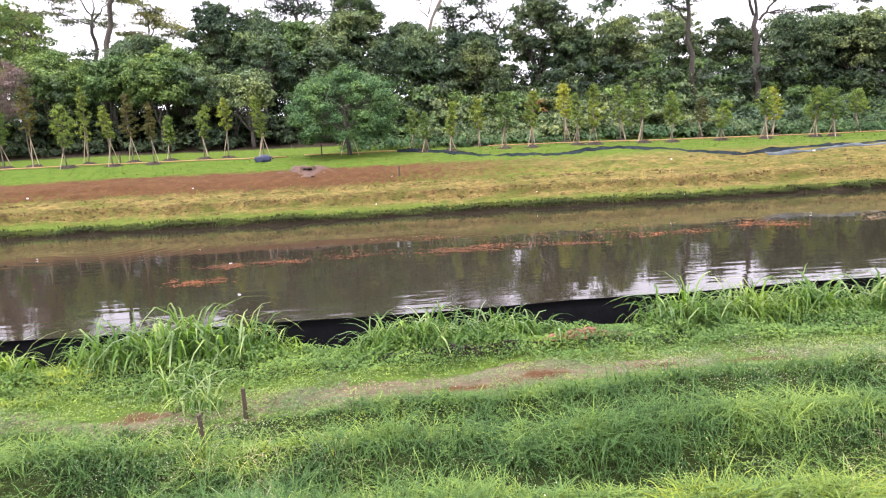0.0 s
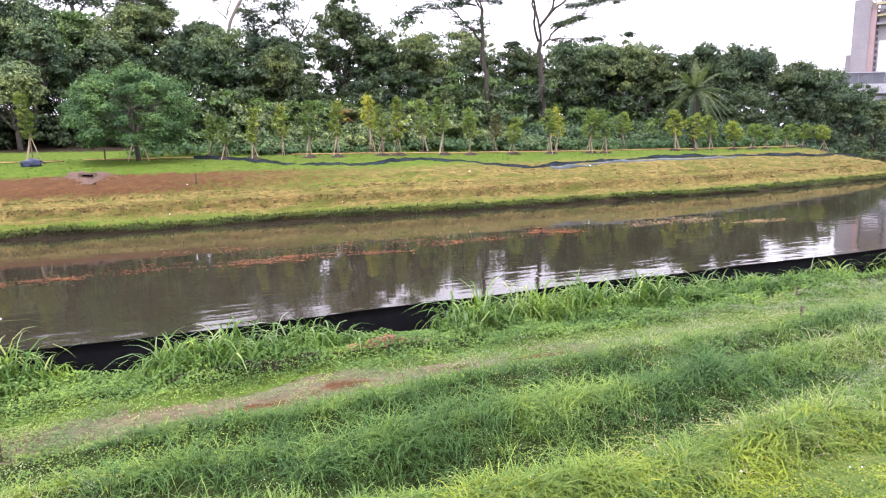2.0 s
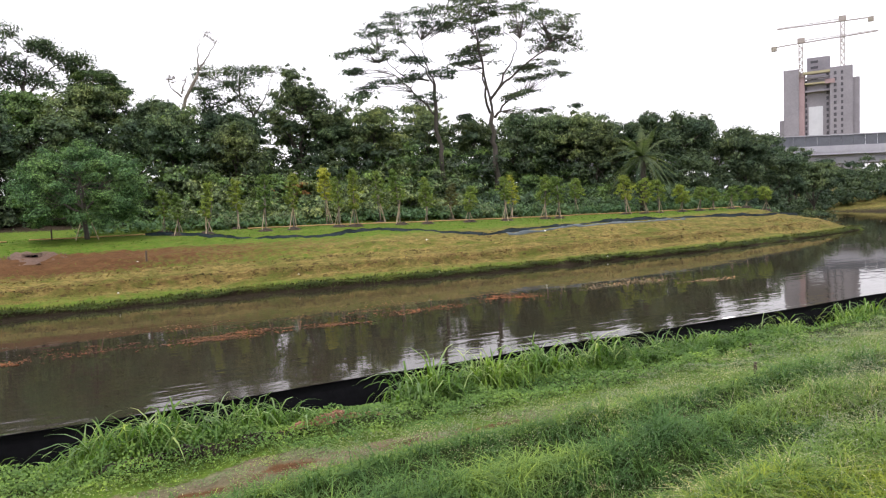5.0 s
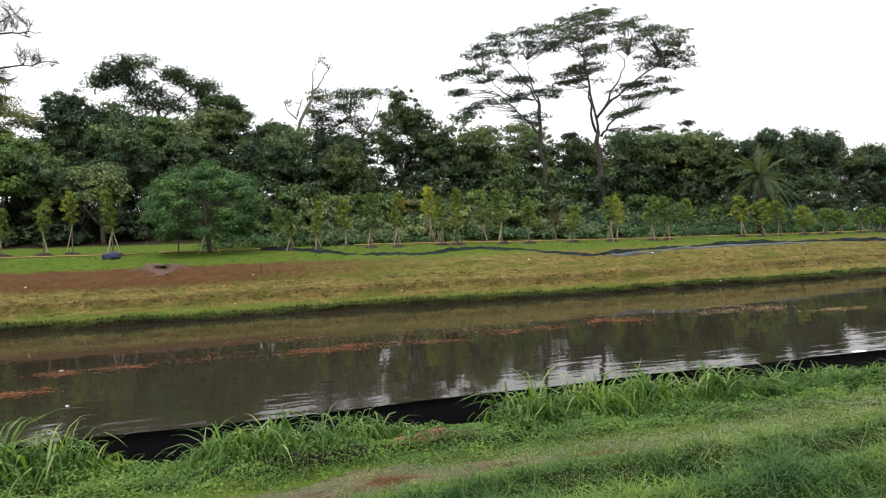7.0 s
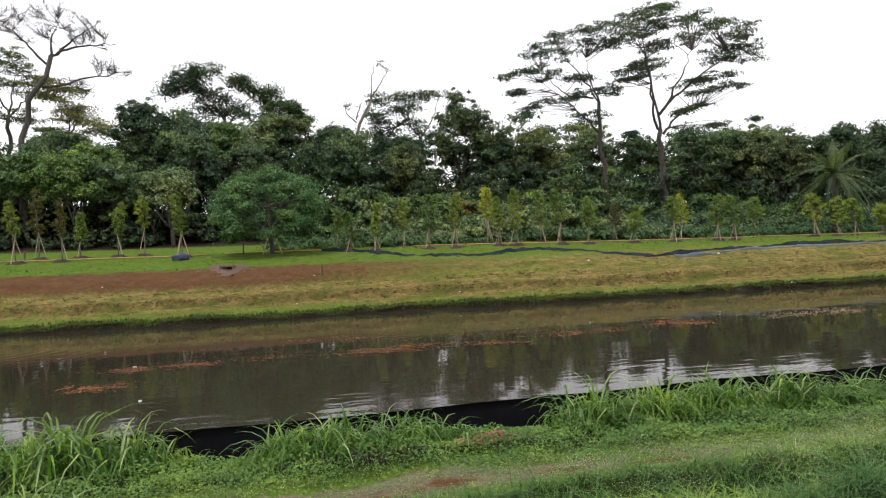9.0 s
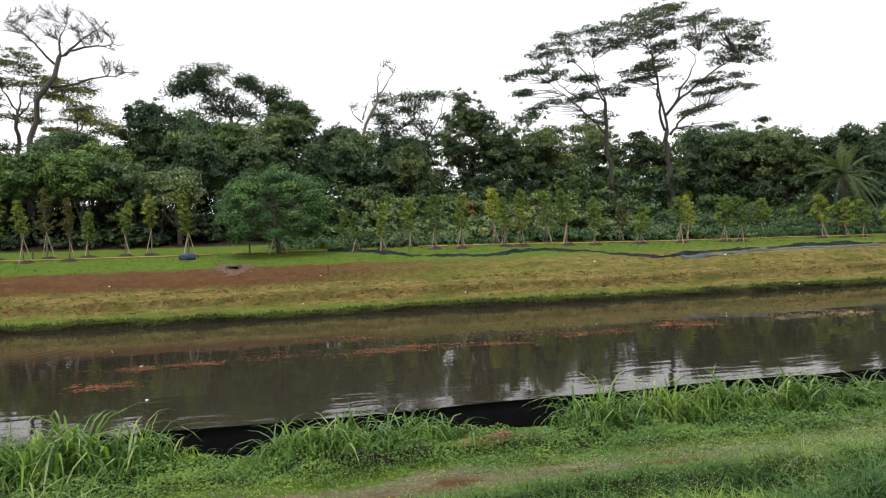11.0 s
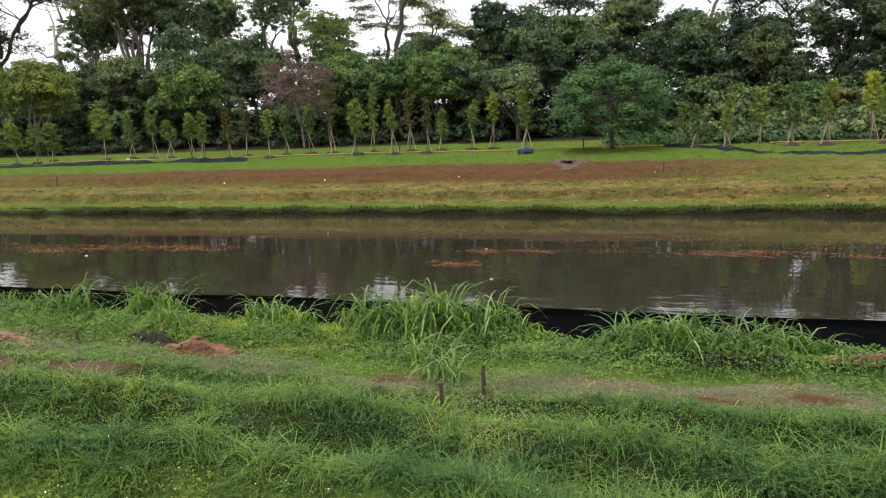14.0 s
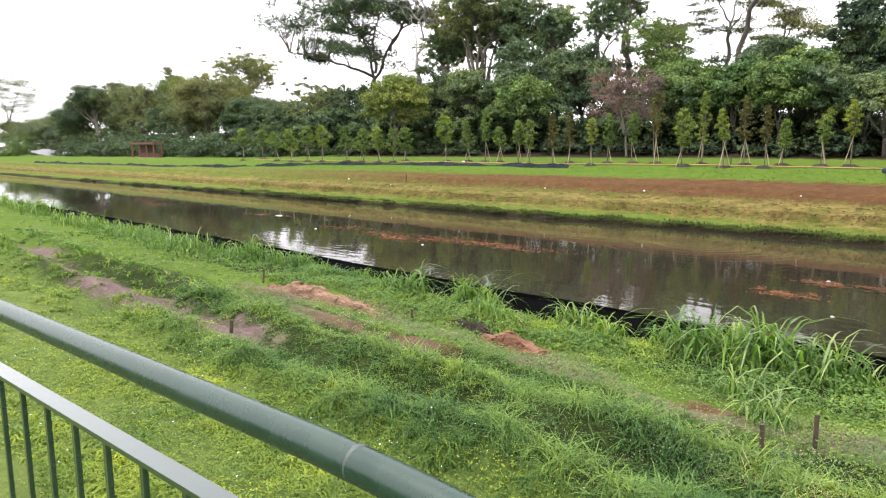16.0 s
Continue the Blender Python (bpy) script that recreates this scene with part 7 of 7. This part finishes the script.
# ---- tall grass clumps along the silt fence ----
def tall_clump(x, y, rx, ry, h, n, seed, pale=0.22):
    rng = np.random.default_rng(1200 + seed)
    n = int(n * 0.85)
    t = thing("grass_clump", "tall clump of bright green arching reed grass" if h > 0.45 else "low clump of bright green blades", "grass clump", x, y, hgt(x, y), "grass clumps on the near bank", "stuff")
    for name, m, k, mat in (("blades", n, 1.0, TALL), ("pale_blades", int(n * pale * (h > 0.3)), 1.15, TALL_PALE), ("undergrowth_blades", n, 0.5, BLADE)):
        px, py = rng.normal(0, rx * 0.5, m), rng.normal(0, ry * 0.5, m)
        hh = h * k * rng.uniform(0.3, 1.12, m) * np.exp(-0.35 * (px / rx) ** 2) * (1 + 0.25 * np.sin(px * 9 + seed) * np.sin(py * 11))
        a = rng.uniform(0, 2 * np.pi, m)
        d = np.stack([np.cos(a), np.sin(a), 0 * a], 1)
        s = np.stack([-np.sin(a), np.cos(a), 0 * a], 1)
        p0 = np.stack([px, py, height(x + px, y + py) - hgt(x, y) - 0.02], 1)
        reach = (hh * rng.uniform(0.35, 1.0, m))[:, None]
        w = (rng.uniform(0.008, 0.02, m) * min(1.3, 0.6 + h))[:, None]
        drop = rng.uniform(0.35, 1.25, m)[:, None]
        v = []
        prev = None
        us = (0, 0.3, 0.55, 0.75, 0.9, 1.0)
        ws = (0.8, 1.0, 0.9, 0.7, 0.4, 0.06)
        rows = []
        for u, ww in zip(us, ws):
            c = p0 + np.array([0, 0, 1.0]) * hh[:, None] * (1.25 * u - drop * u ** 3.2 - 0.2 * u * u) + d * reach * u ** 1.9
            rows.append((c - s * w * ww * 0.5, c + s * w * ww * 0.5))
        # a folded strip per blade: outline corners of one polygon chain
        q = np.concatenate([np.stack([rows[i][0], rows[i][1], rows[i + 1][1], rows[i + 1][0]], 1) for i in range(5)], 0)
        part(name, polys(name, q, 4, mat), t)


for i, c in enumerate(((-2.45, 5.72, 0.4, 0.28, 0.6, 300), (-1.95, 5.66, 0.42, 0.28, 0.7, 340), (-1.5, 5.75, 0.36, 0.25, 0.6, 240), (-1.1, 5.7, 0.3, 0.2, 0.3, 160), (-2.85, 5.75, 0.12, 0.1, 0.4, 40), (-3.65, 5.72, 0.4, 0.2, 0.46, 260),
                       (0.1, 5.42, 0.5, 0.28, 0.48, 480), (0.75, 5.38, 0.45, 0.25, 0.42, 360), (-0.25, 5.3, 0.3, 0.2, 0.36, 180), (1.15, 5.35, 0.25, 0.15, 0.25, 110),
                       (2.45, 5.6, 0.33, 0.25, 0.58, 320), (3.1, 5.65, 0.42, 0.25, 0.56, 360), (3.8, 5.7, 0.5, 0.22, 0.56, 420), (4.7, 5.75, 0.6, 0.2, 0.52, 420), (5.6, 5.75, 0.45, 0.2, 0.42, 260), (6.4, 5.85, 0.4, 0.15, 0.36, 180),
                       (9.2, 5.8, 0.5, 0.2, 0.5, 260), (7.6, 5.85, 0.6, 0.2, 0.36, 220), (-5.1, 5.68, 0.36, 0.2, 0.56, 270), (-4.35, 5.7, 0.25, 0.12, 0.22, 80), (-6.2, 5.6, 0.4, 0.22, 0.5, 250),
                       (-7.4, 5.85, 0.5, 0.25, 0.3, 200), (-8.9, 5.9, 0.7, 0.25, 0.42, 280), (-10.3, 5.9, 0.8, 0.3, 0.5, 320), (-12.0, 5.4, 1.2, 0.5, 0.5, 460), (-14.5, 5.6, 1.4, 0.5, 0.5, 420),
                       (-18, 5.7, 2.0, 0.5, 0.5, 420), (-23, 6.0, 2.5, 0.5, 0.7, 420), (-30, 6.2, 4.0, 0.6, 0.8, 420), (-4.35, 5.05, 0.35, 0.18, 0.36, 170), (-1.5, 4.4, 0.18, 0.12, 0.31, 55, 1.0), (-1.75, 4.75, 0.2, 0.12, 0.36, 60, 0.6),
                       (-3.3, 5.3, 0.4, 0.2, 0.3, 170), (12, 5.7, 1.0, 0.3, 0.35, 200), (15, 5.8, 1.5, 0.3, 0.35, 240))):
    tall_clump(*c[:6], i, *c[6:])


# ---- grass of the far bank ----
def far_grass(name, label, mat, n, x0, x1, d0, d1, h, w, seed, dens=None):
    rng = np.random.default_rng(seed)
    x, d = rng.uniform(x0, x1, n), rng.uniform(d0, d1, n)
    y = shore(x) + d
    if dens is not None:
        ok = rng.uniform(0, 1, n) < dens(x, d)
        x, y = x[ok], y[ok]
    m = len(x)
    hh = h * rng.uniform(0.5, 1.4, m)
    q = arcs(rng, np.stack([x, y, height(x, y) - 0.01], 1), rng.uniform(0, 2 * np.pi, m), hh, hh * rng.uniform(0.2, 1.0, m), w * rng.uniform(0.6, 1.4, m), rng.uniform(0.1, 0.7, m))
    tagged(new(name, polys(name, q, 4, mat)), label, "grass", kind="stuff")


far_grass("waterside_grass", "ragged dark green grass overhanging the far waterline", EDGE_GRASS, 14000, -45, 44, 0.05, 0.4, 0.13, 0.02, 61)
far_grass("bank_grass", "patchy straw-coloured mown grass on the far bank", BANK_GRASS, 16000, -45, 44, 0.4, 4.6, 0.045, 0.03, 62, lambda x, d: np.clip(0.55 + 0.6 * rough(x * 0.4, d * 2.4, 2.0), 0.05, 1))
far_grass("terrace_grass", "bright green mown grass of the terrace", TERRACE, 14000, -50, 46, 7.6, 15, 0.06, 0.04, 63)
far_grass("dry_tufts", "dark withered tufts and clods in lines along the far bank", CLODDY, 9000, -45, 44, 0.7, 4.4, 0.05, 0.05, 65, lambda x, d: np.clip(1.6 * rough(x * 0.25, d * 3.1, 2.0) - 0.35, 0, 1))
far_grass("dry_tufts", "lines of dark clods along the step of the far bank", CLODDY, 5000, -45, 44, 1.62, 2.0, 0.07, 0.05, 67, lambda x, d: np.clip(0.7 + 0.6 * rough(x * 0.8, d * 0.5, 2.0), 0.1, 1))
far_grass("dry_tufts", "lines of dark clods below the bare soil of the far bank", CLODDY, 5000, -45, 44, 2.9, 3.5, 0.06, 0.05, 68, lambda x, d: np.clip(0.3 + 0.7 * rough(x * 0.6 + 2, d * 0.7, 2.0), 0.0, 1))
far_grass("bank_grass", "green grass in patches along the far bank", EDGE_GREEN, 9000, -45, 44, 0.3, 7.5, 0.05, 0.022, 66, lambda x, d: np.clip(1.2 * rough(x * 0.35 + 4, d * 1.7, 1.5) - 0.2, 0, 1) * np.interp(x, [4, 14], [1, 0.3]))


def hanging_grass(name, label, mat, n, x0, x1, seed):
    """Blades that root on the lip of the far bank and droop over it towards the water."""
    rng = np.random.default_rng(seed)
    x = rng.uniform(x0, x1, n)
    y = shore(x) + rng.uniform(0.08, 0.34, n)
    a = -np.pi / 2 + rng.normal(0, 0.6, n)
    hh = rng.uniform(0.02, 0.07, n) * np.clip(1 + 0.5 * rough(x * 0.9, x * 0.3, 2.0), 0.4, 1.7)
    q = arcs(rng, np.stack([x, y, height(x, y) - 0.01], 1), a, hh, rng.uniform(0.1, 0.3, n), rng.uniform(0.015, 0.04, n), rng.uniform(1.2, 2.4, n))
    tagged(new(name, polys(name, q, 4, mat)), label, "grass", kind="stuff")


hanging_grass("waterside_grass", "green grass drooping over the lip of the far bank", EDGE_GREEN, 7000, -75, 46, 71)
hanging_grass("waterside_grass", "dark grass hanging over the undercut far bank", EDGE_GRASS, 14000, -75, 46, 72)


# ---- fitted to the view: far side scaled along camera rays, bank nearer and steeper, woods farther ----
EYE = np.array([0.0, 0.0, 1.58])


def scale_from_camera(x, y):
    """Scale of a far place along its ray from the camera, as a share of its first layout."""
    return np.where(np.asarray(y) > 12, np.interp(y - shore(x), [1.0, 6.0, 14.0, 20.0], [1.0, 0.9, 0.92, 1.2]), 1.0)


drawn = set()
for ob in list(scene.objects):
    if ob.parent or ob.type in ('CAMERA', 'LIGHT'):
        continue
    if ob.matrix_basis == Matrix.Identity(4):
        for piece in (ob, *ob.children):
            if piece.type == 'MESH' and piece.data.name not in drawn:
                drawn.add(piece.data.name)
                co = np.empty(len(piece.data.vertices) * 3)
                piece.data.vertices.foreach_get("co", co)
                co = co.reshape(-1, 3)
                co = EYE + (co - EYE) * scale_from_camera(co[:, 0], co[:, 1])[:, None]
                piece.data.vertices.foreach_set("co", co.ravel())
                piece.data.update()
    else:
        k = float(scale_from_camera(ob.location.x, ob.location.y))
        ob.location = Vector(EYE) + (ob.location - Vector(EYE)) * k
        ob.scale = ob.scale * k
